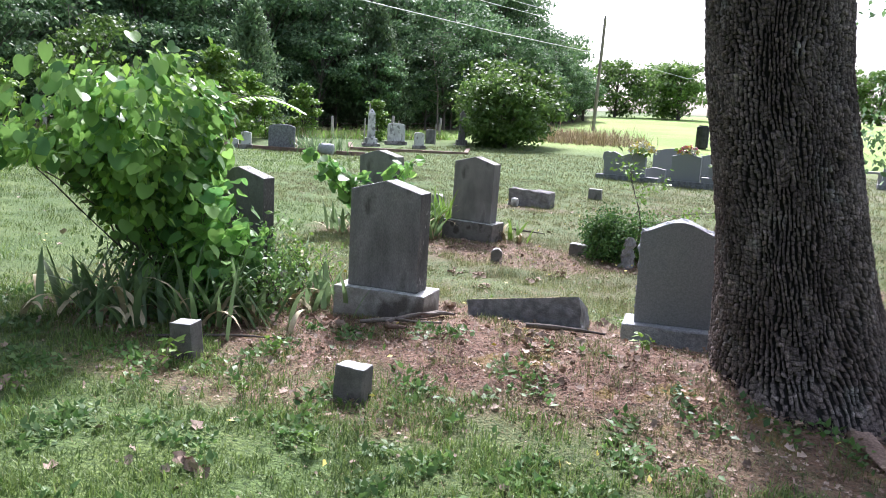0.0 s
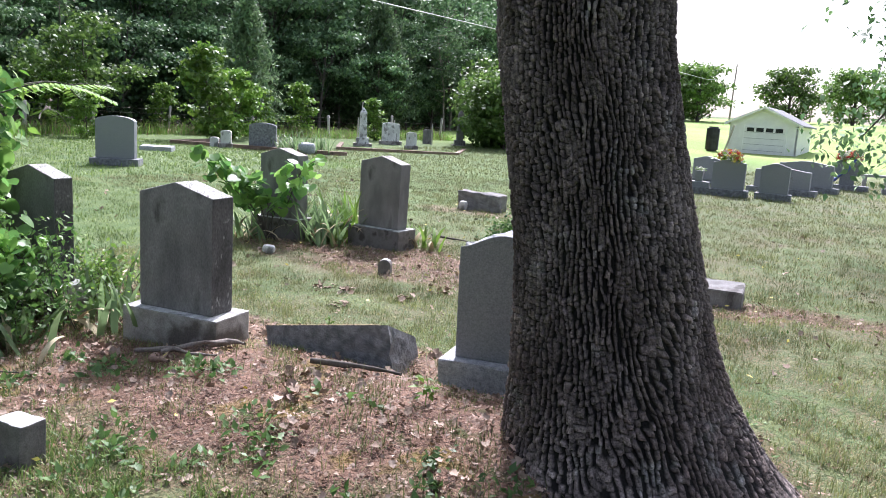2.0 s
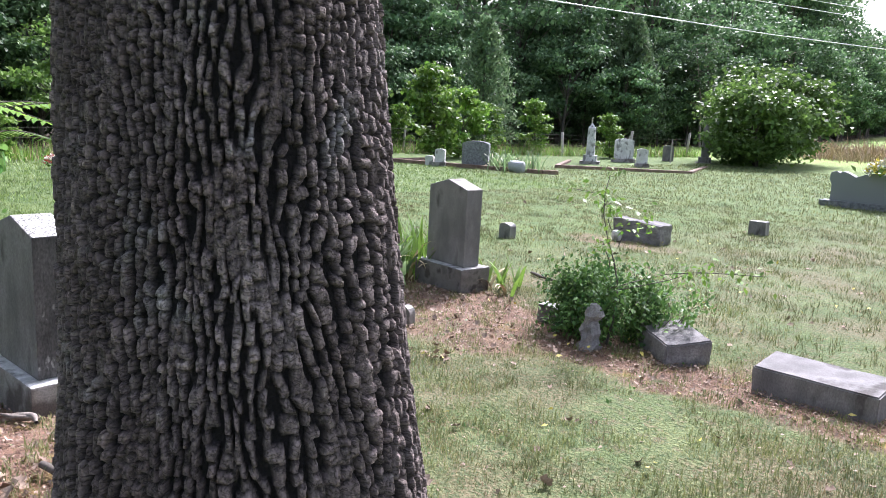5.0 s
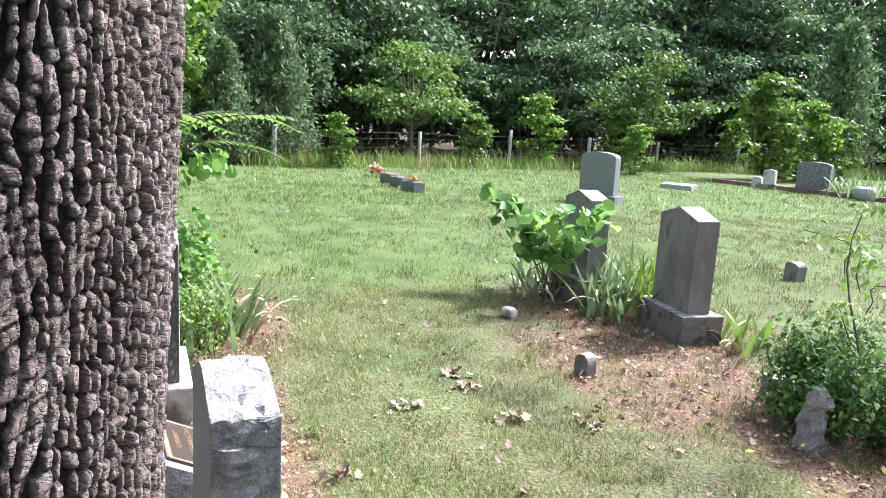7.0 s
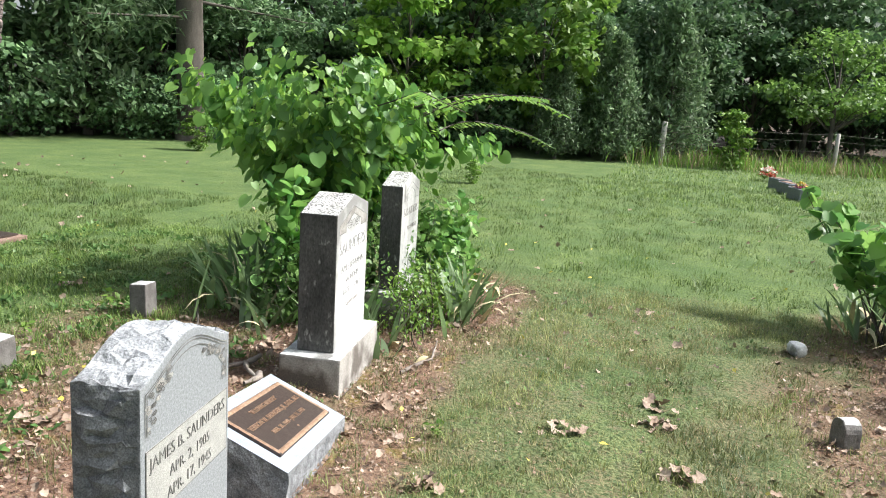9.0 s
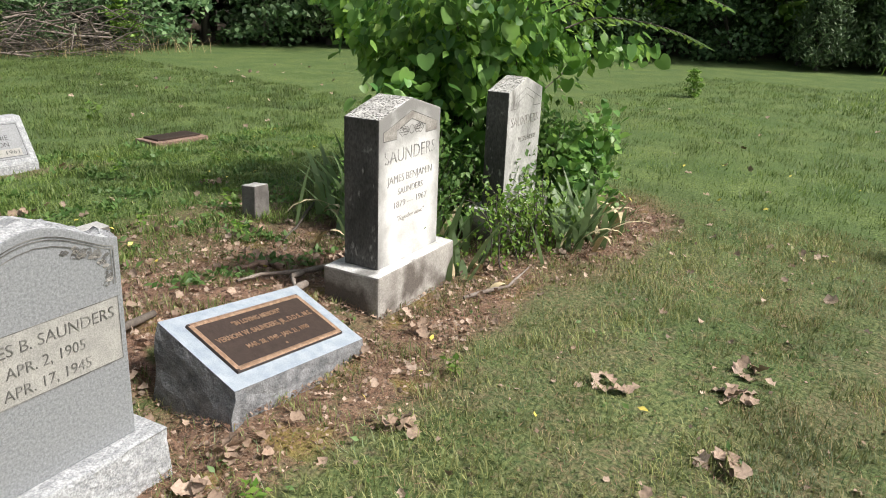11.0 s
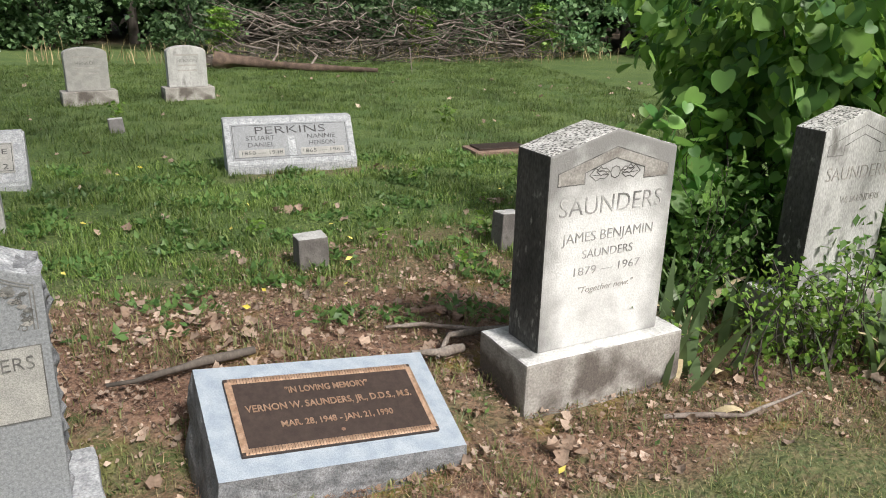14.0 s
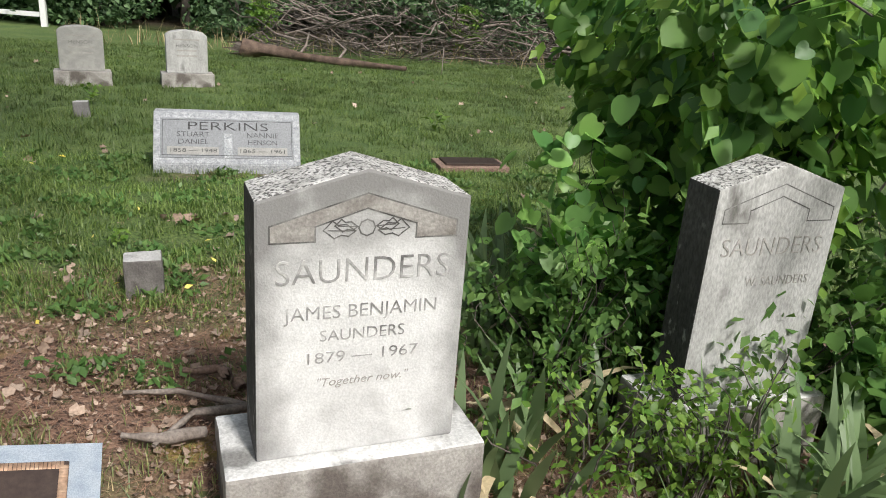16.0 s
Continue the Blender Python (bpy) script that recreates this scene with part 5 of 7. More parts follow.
def heart_shrub():
    sh = thing("redbud_shrub", pose(0.02, 0.20, 0), "spreading shrub with big heart-shaped leaves over a headstone", "shrub")
    rng = np.random.default_rng(23)
    runs, pos, size = [], [], []
    base = (-4.95, 3.85, -0.05)

    def inside(x, y, z):
        """The crown leans away from the marble stone: open on that side, and clear of its face."""
        out = math.hypot(x + 4.95, y - 3.85)
        return y + 0.96 * x < -0.35 and not (y > 4.1 and x > -5.45 and z < 1.22) and not (y > 4.35 and x > -5.5) and z > 1.10 - 1.5 * max(0.0, 0.85 - out) and x + 0.35 * y < -3.25

    for k in range(40):
        a = k * 2.39996
        rad = 1.22 * math.sqrt((k + 0.5) / 40)
        x, y = -5.3 + 1.08 * rad * math.cos(a), 3.6 + 1.08 * rad * math.sin(a)
        z = 1.80 - 0.5 * (math.hypot(x + 4.7, y - 3.5) / 1.4) ** 1.5 + rng.normal(0, 0.16)
        pts, rr = stem_run((base[0] + rng.normal(0, 0.08), base[1] + rng.normal(0, 0.08), base[2]), (x, y, z), 0.18, 0.009, 0.003, 8)
        if k % 2 == 0 and inside(x, y, z) and not any(p.y > 4.08 and p.z < 1.3 for p in pts):
            runs.append((pts, rr))
        for i in range(105):
            u = 0.42 + 0.58 * rng.random()
            j = u * 7
            p = pts[int(j)].lerp(pts[min(int(j) + 1, 7)], j % 1) + Vector(rng.normal(0, (0.09, 0.09, 0.055)))
            s = rng.uniform(0.045, 0.13)
            if inside(*p):
                pos.append(tuple(p))
                size.append(s)
    # skirts of leaves hanging towards the ground
    for k in range(700):
        a = rng.uniform(0, 2 * np.pi)
        r = rng.uniform(0.15, 0.85)
        p = (-5.15 + r * math.cos(a), 3.75 + 0.95 * r * math.sin(a), rng.uniform(0.45, 1.4))
        if inside(*p):
            pos.append(p)
            size.append(rng.uniform(0.06, 0.125))
    # a long spray that reaches out past the stone, leaves in two rows
    spray = []
    for (a, b, lift) in (((-5.1, 4.2, 1.45), (-5.75, 5.35, 1.50), 0.16), ((-5.2, 4.3, 1.4), (-5.3, 5.3, 1.62), 0.10), ((-5.0, 4.5, 1.35), (-5.75, 5.15, 1.25), 0.12), ((-5.4, 4.2, 1.45), (-6.3, 5.0, 1.6), 0.1), ((-4.9, 4.1, 1.5), (-4.6, 4.9, 1.50), 0.12)):
        pts, rr = stem_run(a, b, lift, 0.006, 0.003, 12)
        runs.append((pts, rr))
        spray.append(pts[2:])
    stem_parts("stem", runs, M["twig"], sh)
    pos, size = np.array(pos), np.array(size)
    small = rng.random(len(pos)) < 0.3
    leaves("foliage", HEART, pos[~small], size[~small], M["heart"], rng, sh, 1.0, middle=(-5.1, 3.5))
    leaves("leaflet_mass", OVAL, np.repeat(pos[small], 3, 0) + rng.normal(0, 0.05, (3 * int(small.sum()), 3)), rng.uniform(0.05, 0.10, 3 * int(small.sum())), M["weed"], rng, sh, 0.6, "narrow bright leaflets among the big leaves", (-5.1, 3.5))
    # compound leaves: paired leaflets in two rows along each long stalk
    for pts in spray:
        run, yaw = [], math.atan2(pts[-1].y - pts[0].y, pts[-1].x - pts[0].x)
        for a, b in zip(pts, pts[1:]):
            run += [a.lerp(b, u) for u in (0.0, 0.5)]
        vs, fs = [], []
        for p in run:
            for side in (-1, 1):
                turn = yaw + side * 1.25 + rng.normal(0, 0.12)
                out, across = Vector((math.cos(turn), math.sin(turn), -0.35)), Vector((-math.sin(turn), math.cos(turn), 0.0))
                ln, k = rng.uniform(0.085, 0.12), len(vs)
                vs += [tuple(p + out * ln * u + across * ln * w) for u, w in ((0, 0), (0.35, 0.19), (1.0, 0.0), (0.35, -0.19))]
                fs.append((k, k + 1, k + 2, k + 3))
        array_mesh("spray", vs, fs, M["weed"], sh, "long compound leaf of paired leaflets")


heart_shrub()


def climber(name, cx, cy, cz, rx, ry, rz, n, size, seed, label, mat="vine", stems=26, shape=OVAL):
    """A tangle of thin stems and small leaves."""
    th = thing(name, pose(cx, cy, 0), label, "climber")
    rng = np.random.default_rng(seed)
    runs, pos = [], []
    for k in range(stems):
        a, r = rng.uniform(0, 2 * np.pi), math.sqrt(rng.random())
        foot = (rx * 0.6 * r * math.cos(a), ry * 0.6 * r * math.sin(a), -0.03)
        tip = (rx * r * math.cos(a + 0.3), ry * r * math.sin(a + 0.3), cz + rz * math.sqrt(max(0.05, 1 - r * r)) * rng.uniform(0.5, 1.05))
        pts, rr = stem_run(foot, tip, 0.08, 0.004, 0.0015, 7)
        runs.append((pts, rr))
        m = n // stems
        u = rng.random(m) * 6
        i = np.minimum(u.astype(int), 5)
        P = np.array([tuple(p) for p in pts])
        pos.append(P[i] + (P[i + 1] - P[i]) * (u - i)[:, None] + rng.normal(0, size * 1.3, (m, 3)))
    stem_parts("stem", runs, M["twig"], th, 4)
    pos = np.concatenate(pos)
    pos = pos[pos[:, 2] > 0.01]
    leaves("foliage", shape, pos, rng.uniform(0.55, 1.25, len(pos)) * size, M[mat], rng, th, 0.6)


climber("flowering_weed", -4.30, 4.28, 0.15, 0.42, 0.36, 0.72, 1700, 0.05, 31, "leggy weeds with small leaves between two headstones")
climber("climbing_vine", -4.62, 4.88, 0.1, 0.38, 0.14, 0.62, 520, 0.052, 32, "vine climbing over the lower part of a headstone", "weed", 16)
climber("climbing_vine", -5.15, 4.18, 0.2, 0.75, 0.62, 0.85, 3200, 0.06, 33, "dark tangle of vines and suckers under a shrub")
climber("climbing_vine", -4.35, 3.98, 0.05, 0.55, 0.4, 0.5, 1700, 0.05, 34, "leafy weeds at the back of a headstone")
climber("climbing_vine", -4.62, 3.98, 0.35, 0.36, 0.24, 0.95, 900, 0.095, 39, "broad-leaved vine filling the gap behind two headstones", "heart", 18, HEART)
climber("climbing_vine", -5.50, 4.65, 0.15, 0.3, 0.35, 0.75, 1100, 0.07, 35, "broad-leaved vine beside a headstone", "heart", 16, HEART)
climber("wispy_weed", -4.25, 4.85, 0.1, 0.5, 0.25, 0.45, 900, 0.035, 36, "thin pale weeds in front of a stone", "weed", 20)
climber("wild_rose_bush", -2.90, 8.70, 0.10, 0.52, 0.44, 0.56, 8600, 0.046, 37, "round leafy bush around a small worn stone", "rose", 60)
climber("wild_rose_bush", -2.50, 8.92, 0.26, 0.40, 0.30, 0.36, 1700, 0.045, 38, "bright arching rose shoots beside a low marker", "vine", 22)


def bush_sapling():
    th = thing("young_sapling", pose(-2.62, 8.50, 0), "thin young tree growing out of a bush", "sapling")
    rng = np.random.default_rng(44)
    runs = [stem_run((0, 0, 0), (-0.14, 0.05, 1.30), 0.0, 0.010, 0.003, 9)]
    tips = [(-0.14, 0.05, 1.30), (-0.1, 0.04, 1.1)]
    for a, z, ln in ((0.2, 0.85, 0.28), (2.4, 0.95, 0.25), (4.0, 1.05, 0.22), (5.2, 0.7, 0.3), (0.5, 0.55, 1.1), (0.75, 0.5, 0.95)):
        tip = (math.cos(a) * ln - 0.08, math.sin(a) * ln, z + 0.12)
        runs.append(stem_run((-0.14 * z / 1.3, 0.04 * z, z - 0.1), tip, 0.05, 0.004, 0.002, 6))
        tips += [runs[-1][0][3], runs[-1][0][4], runs[-1][0][5]]
    stem_parts("stem", runs, M["twig"], th)
    pos = np.concatenate([np.array(t)[None] + rng.normal(0, 0.05, (12, 3)) for t in tips])
    leaves("foliage", OVAL, pos, rng.uniform(0.04, 0.07, len(pos)), M["weed"], rng, th, 0.5)


bush_sapling()


def stone_vine():
    """Big-leaved shoots in front of the second dark stone."""
    th = thing("redbud_seedling", pose(-5.95, 7.95, 0), "arching big-leaved shoots growing over a dark headstone", "shrub")
    rng = np.random.default_rng(45)
    runs, pos = [], []
    for dx, dy, z in ((-0.62, -0.62, 1.02), (-0.62, -0.35, 0.95), (-0.35, -0.45, 0.85), (0.0, -0.35, 0.78), (0.42, -0.1, 0.92), (0.30, 0.25, 0.85), (-0.7, 0.05, 0.75), (0.55, 0.15, 0.98), (-0.15, -0.2, 0.65)):
        pts, rr = stem_run((rng.normal(0, 0.05), rng.normal(0, 0.05), 0), (dx, dy, z), 0.14, 0.007, 0.003, 9)
        runs.append((pts, rr))
        for p in pts[3:]:
            for k in range(4):
                pos.append((p.x + rng.normal(0, 0.05), p.y + rng.normal(0, 0.05), p.z + rng.normal(0, 0.04)))
    stem_parts("stem", runs, M["twig"], th)
    leaves("foliage", HEART, pos, rng.uniform(0.09, 0.15, len(pos)), M["heart"], rng, th, 0.6)


stone_vine()


def blade_run(rng, length, lean, width, droop):
    """Vertices of one arching strap leaf along its own plane."""
    a = rng.uniform(0, 2 * math.pi)
    out = Vector((math.cos(a), math.sin(a), 0))
    side = Vector((-math.sin(a), math.cos(a), 0))
    vs, p, ang = [], Vector((0, 0, 0)), lean
    n = 7
    for i in range(n):
        w = width * (1 - (i / (n - 1)) ** 2.2) * (0.75 + 0.5 * math.sin(min(1, i / 3) * 1.57))
        vs += [p - side * w / 2, p + side * w / 2 + out * w * 0.15]
        ang += droop / n * (0.4 + 1.2 * i / n)
        p = p + (out * math.sin(ang) + Vector((0, 0, math.cos(ang)))) * (length / (n - 1))
    return vs


def iris_clump(x, y, n, h, seed, label, dead=5, spread=0.16, leaf="iris"):
    th = thing("iris_clump", pose(x, y, 0), label, "iris", "iris clumps")
    rng = random.Random(seed)
    for name, count, mat in (("blade", n, leaf), ("withered_blade", dead, "iris_dead")):
        for k in range(count):
            o = Vector((rng.gauss(0, spread), rng.gauss(0, spread * 0.7), -0.02))
            strip = blade_run(rng, h * rng.uniform(0.7, 1.15), rng.uniform(0.05, 0.62), rng.uniform(0.032, 0.052), rng.uniform(0.2, 1.3) if mat == leaf else rng.uniform(1.8, 2.9))
            fs = [(2 * i, 2 * i + 1, 2 * i + 3, 2 * i + 2) for i in range(len(strip) // 2 - 1)]
            array_mesh(name, [tuple(o + v) for v in strip], fs, M[mat], th, smooth=True)


for i, (x, y, n, h) in enumerate(((-4.25, 3.64, 36, 0.58), (-4.65, 3.38, 34, 0.58), (-5.05, 3.3, 26, 0.56), (-4.0, 3.95, 18, 0.42), (-3.98, 4.66, 28, 0.44), (-4.86, 5.04, 32, 0.50), (-5.12, 4.98, 20, 0.44), (-5.45, 8.28, 40, 0.58), (-5.75, 8.38, 34, 0.58), (-6.25, 7.85, 22, 0.45), (-5.35, 8.62, 40, 0.72), (-5.55, 8.85, 26, 0.6), (-4.42, 8.98, 14, 0.4), (-6.0, 8.5, 22, 0.5), (-18.7, 21.2, 46, 0.85), (-18.2, 21.7, 46, 0.85), (-19.2, 21.4, 40, 0.8), (-3.75, 4.85, 8, 0.2))):
    lily = x < -4.4 and 8.55 < y < 9.1
    iris_clump(x, y, n, h, 100 + i, "clump of yellow-green daylily leaves between dark stones" if lily else "clump of grey-green iris blades with withered tips", 6, 0.16 if x > -10 else 0.4, "weed" if lily else "iris")


# ---- far graves ----
def kerb(x0, y0, x1, y1):
    d = math.hypot(x1 - x0, y1 - y0)
    bm = roughen(block(d, 0.18, 0.20, 0, 0, -0.06, 0.01), 0.006, 3)
    ob = part("plot_kerb", bm, M["root"])
    ob.matrix_world = Matrix.Translation(((x0 + x1) / 2, (y0 + y1) / 2, 0)) @ pose(0, 0, 0, 0, 0, math.degrees(math.atan2(y1 - y0, x1 - x0)))
    tagged(ob, "low weathered cement kerb of a family plot", "kerb", "plot kerbs")


for c in ((-22.9, 19.3, -17.2, 21.6), (-17.2, 21.6, -16.9, 22.0), (-22.9, 19.3, -24.0, 22.5), (-19.6, 24.6, -16.2, 28.1), (-16.2, 28.1, -18.6, 32.5), (-19.6, 24.6, -22.8, 28.5)):
    kerb(*c)


def granite_stone(x, y, turn, w, h, d, shape, label, mat="granite", base=True, text="", wide=0.4, group="far graves"):
    st = thing("headstone", pose(x, y, float(rise(x, y)), 0, 0, turn), label, "headstone", group)
    hb = 0.16 if base else 0.0
    if base:
        part("base", roughen(block(w * 1.25, d * 1.9, hb + 0.06, 0, 0, -0.06, 0.012), 0.008, 3), M["granite_rough" if "granite" in mat else "base"], st)
    outline = {"gable": gable, "arch": arch, "serp": serp}[shape](w, (h - hb) * 0.88, h - hb)
    part("die", slab(outline, d, hb, 0.01), M[mat], st)
    if text:
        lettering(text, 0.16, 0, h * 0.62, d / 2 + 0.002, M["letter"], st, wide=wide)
    return st


granite_stone(-15.3, 12.1, 42, 0.85, 1.12, 0.26, "arch", "tall grey granite monument on a reddish base", "granite")
granite_stone(-19.9, 20.9, 40, 0.95, 0.95, 0.35, "arch", "square rough grey granite monument in a kerbed plot", "granite_rough", False)
granite_stone(-20.8, 20.0, 40, 0.36, 0.62, 0.2, "arch", "small pale stone in a kerbed plot", "marble")
granite_stone(-21.3, 19.9, 40, 0.3, 0.35, 0.2, "arch", "small pale footstone in a kerbed plot", "marble", False)
granite_stone(-21.9, 31.0, 45, 0.85, 1.05, 0.25, "arch", "round-topped grey marble stone on a base", "marble")
granite_stone(-19.2, 29.0, 45, 0.45, 0.75, 0.2, "arch", "small grey marble stone by a kerb", "marble")
granite_stone(-22.0, 34.3, 45, 0.5, 0.75, 0.18, "arch", "dark weathered stone by the fence", "cement", False)
rock("pale_boulder", pose(-17.85, 21.0, 0, 0, 0, 30), 0.6, 0.4, 0.42, "pale rounded boulder beside irises", "rock", "granite_pale", 4.0, 0.06)
bevel_marker(pose(-19.6, 16.3, 0, 0, 0, 40), 0.95, 0.5, 0.16, "flat pale granite marker on the lawn", M["granite_pale"])


def obelisk(x, y, w, h, mat, label):
    st = thing("obelisk", pose(x, y, 0, 0, 0, 40), label, "obelisk")
    part("base", block(w * 2.3, w * 2.3, 0.22, 0, 0, -0.05, 0.012), M["base"], st)
    part("plinth", block(w * 1.6, w * 1.6, 0.25, 0, 0, 0.17, 0.01), M[mat], st)
    part("shaft", block(w, w, h - 0.62, 0, 0, 0.42, 0.01, 0.86), M[mat], st)
    part("point", block(w * 0.86, w * 0.86, 0.2, 0, 0, h - 0.2, 0.0, 0.15), M[mat], st)


obelisk(-21.4, 28.3, 0.36, 1.75, "marble", "white marble obelisk in a kerbed plot")
obelisk(-20.6, 35.2, 0.34, 1.95, "cement", "grey weathered obelisk beside a dark shrub")

granite_stone(-6.35, 23.9, 178, 1.25, 1.0, 0.22, "serp", "grey granite headstone seen from the back", "granite")
granite_stone(-5.55, 25.8, 178, 0.8, 0.85, 0.2, "serp", "grey granite headstone with cut letters", "granite", text="")
granite_stone(-3.15, 24.6, 178, 1.45, 0.72, 0.22, "serp", "long grey granite headstone with a family name", "granite", text="FAIR", wide=0.62)
granite_stone(-2.85, 26.6, 178, 1.5, 0.9, 0.22, "serp", "wide grey granite headstone behind others", "granite")
granite_stone(-2.93, 22.15, 5, 0.68, 0.92, 0.2, "serp", "dark grey granite headstone on a small base", "granite")
granite_stone(-0.35, 28.6, 5, 0.95, 0.85, 0.22, "serp", "grey granite headstone with a garland", "granite")
granite_stone(-6.6, 22.9, 5, 0.62, 0.42, 0.2, "serp", "low grey granite marker", "granite", False)


def double_stone():
    st = thing("double_headstone", pose(-4.72, 21.85, 0, 0, 0, 6), "pair of grey granite dies on one long base", "headstone", "far graves")
    part("base", roughen(block(2.45, 0.42, 0.24, 0, 0, -0.06, 0.012), 0.008, 3), M["granite_rough"], st)
    for s in (-1, 1):
        part("die", slab(serp(0.80, 0.68, 0.76), 0.2, 0.18, 0.01), M["granite"], st).location.x = s * 0.72
    part("step", block(0.55, 0.3, 0.14, 0, 0, 0.18, 0.008), M["granite"], st)
    part("vase", block(0.17, 0.17, 0.28, 0, 0, 0.32, 0.01, 1.3), M["granite"], st)


double_stone()


def heart_stone(x, y, turn, w, label):
    st = thing("heart_headstone", pose(x, y, float(rise(x, y)), 0, 0, turn), label, "headstone", "far graves")
    part("base", roughen(block(w * 1.5, 0.4, 0.22, 0, 0, -0.06, 0.012), 0.006, 3), M["granite_rough"], st)
    pts = []
    for i in range(40):
        t = 2 * math.pi * i / 40
        pts.append((w / 2 * math.sin(t) ** 3, 0.62 + w * 0.47 * (13 * math.cos(t) - 5 * math.cos(2 * t) - 2 * math.cos(3 * t) - math.cos(4 * t)) / 15))
    part("heart", slab(pts[::-1], 0.16, 0.0, 0.008), M["granite_dark"], st)
    part("foot", block(w * 0.5, 0.2, 0.35, 0, 0, 0.14, 0.01), M["granite_dark"], st)


heart_stone(-1.95, 28.8, 5, 0.85, "dark granite heart-shaped headstone with a blue ribbon")


def companion_stone():
    st = thing("companion_headstone", pose(-7.35, 22.3, 0, 0, 0, 5), "wide grey granite headstone with a heart at its shoulder", "headstone", "far graves")
    part("base", roughen(block(1.85, 0.42, 0.2, 0.1, 0, -0.05, 0.012), 0.006, 3), M["granite_rough"], st)
    out = [(-0.62, 0), (0.62, 0), (0.60, 0.58), (0.52, 0.68), (0.30, 0.70), (0.1, 0.66), (-0.1, 0.58), (-0.25, 0.66), (-0.38, 0.70), (-0.46, 0.66), (-0.54, 0.70), (-0.66, 0.66), (-0.68, 0.5), (-0.62, 0.38)]
    part("die", slab(out, 0.2, 0.14, 0.008), M["granite"], st)


companion_stone()


def bench():
    st = thing("stone_bench", pose(-1.25, 30.3, float(rise(0, 30.3)), 0, 0, 8), "small pale stone memorial bench", "bench")
    part("seat", block(0.9, 0.32, 0.08, 0, 0, 0.4, 0.01), M["panel"], st)
    for s in (-1, 1):
        part("leg", block(0.12, 0.26, 0.42, s * 0.32, 0, -0.02, 0.01), M["panel"], st)


bench()


def bouquet(x, y, z, r, colours, seed, label):
    """Silk flowers: petals in small rosettes over a green underlay."""
    th = thing("flower_arrangement", pose(x, y, z), label, "flowers")
    rng = np.random.default_rng(seed)
    g = rng.normal(size=(40, 3)) * (r * 0.5, r * 0.35, r * 0.3)
    g[:, 2] = np.abs(g[:, 2])
    leaves("greenery", OVAL, g, np.full(40, r * 0.55), M["weed"], rng, th, 0.0)
    for c in colours:
        n = 26
        d = rng.normal(size=(n, 3))
        d[:, 2] = np.abs(d[:, 2])
        d /= np.linalg.norm(d, axis=1)[:, None]
        heads = d * (r, r * 0.7, r * 0.75)
        pos = np.repeat(heads, 7, 0) + rng.normal(0, r * 0.05, (n * 7, 3))
        leaves("blooms", OVAL, pos, np.full(len(pos), r * 0.28), M[c], rng, th, -0.5)


bouquet(-6.85, 22.25, 0.84, 0.38, ("petal_w", "petal_y"), 1, "white and yellow silk flowers on a headstone")
bouquet(-5.42, 21.8, 0.92, 0.27, ("petal_p", "petal_y", "petal_w"), 2, "pink and yellow silk flowers on a headstone")
bouquet(-4.0, 21.9, 0.92, 0.30, ("petal_r", "petal_w", "petal_y"), 3, "red and cream silk flowers on a headstone")
bouquet(-4.72, 21.85, 0.60, 0.12, ("petal_w",), 9, "white silk flowers in a granite vase")
bouquet(-4.6, 25.0, 0.72, 0.24, ("petal_b", "petal_w"), 4, "blue silk flowers on a headstone")
bouquet(-1.95, 28.8, 1.0, 0.36, ("petal_w", "petal_r"), 5, "white and red silk flowers on a heart stone")
bouquet(-0.4, 28.6, 0.86, 0.34, ("petal_w", "petal_y"), 6, "pale silk flowers on a headstone")
bouquet(-20.2, 7.5, 0.12, 0.26, ("petal_r", "petal_w"), 7, "red and white silk flowers on a child's grave")
bouquet(-16.2, 8.0, 0.24, 0.13, ("petal_y", "petal_p"), 8, "small faded silk flowers in a planter")
tubes("ribbon", [([(-1.75, 28.62, 1.05), (-1.95, 28.55, 0.7), (-2.25, 28.5, 0.4), (-2.7, 28.45, 0.08)], [0.04, 0.06, 0.06, 0.05])], M["ribbon"])
tagged(bpy.data.objects["ribbon"], "blue ribbon garland hanging from a heart stone", "ribbon")


def planter(x, y, turn, w):
    th = thing("planter_box", pose(x, y, 0, 0, 0, turn), "low dark stone planter on a grave", "planter", "planters")
    part("box", roughen(block(w, 0.28, 0.28, 0, 0, -0.05, 0.015), 0.01, 3), M["granite_dark"], th)
    part("soil", block(w * 0.8, 0.18, 0.02, 0, 0, 0.222, 0.004), M["root"], th)


planter(-16.2, 8.0, 20, 0.62)
planter(-17.3, 7.85, 20, 0.6)
planter(-18.3, 7.7, 20, 0.6)


# ---- fence, poles, garage ----
FENCE = [(-23.0, 4.6), (-24.9, 9.4), (-26.4, 13.0), (-27.8, 16.6), (-29.2, 20.2), (-29.4, 24.0), (-28.2, 28.0), (-26.8, 32.0), (-25.4, 35.6), (-24.4, 39.0)]


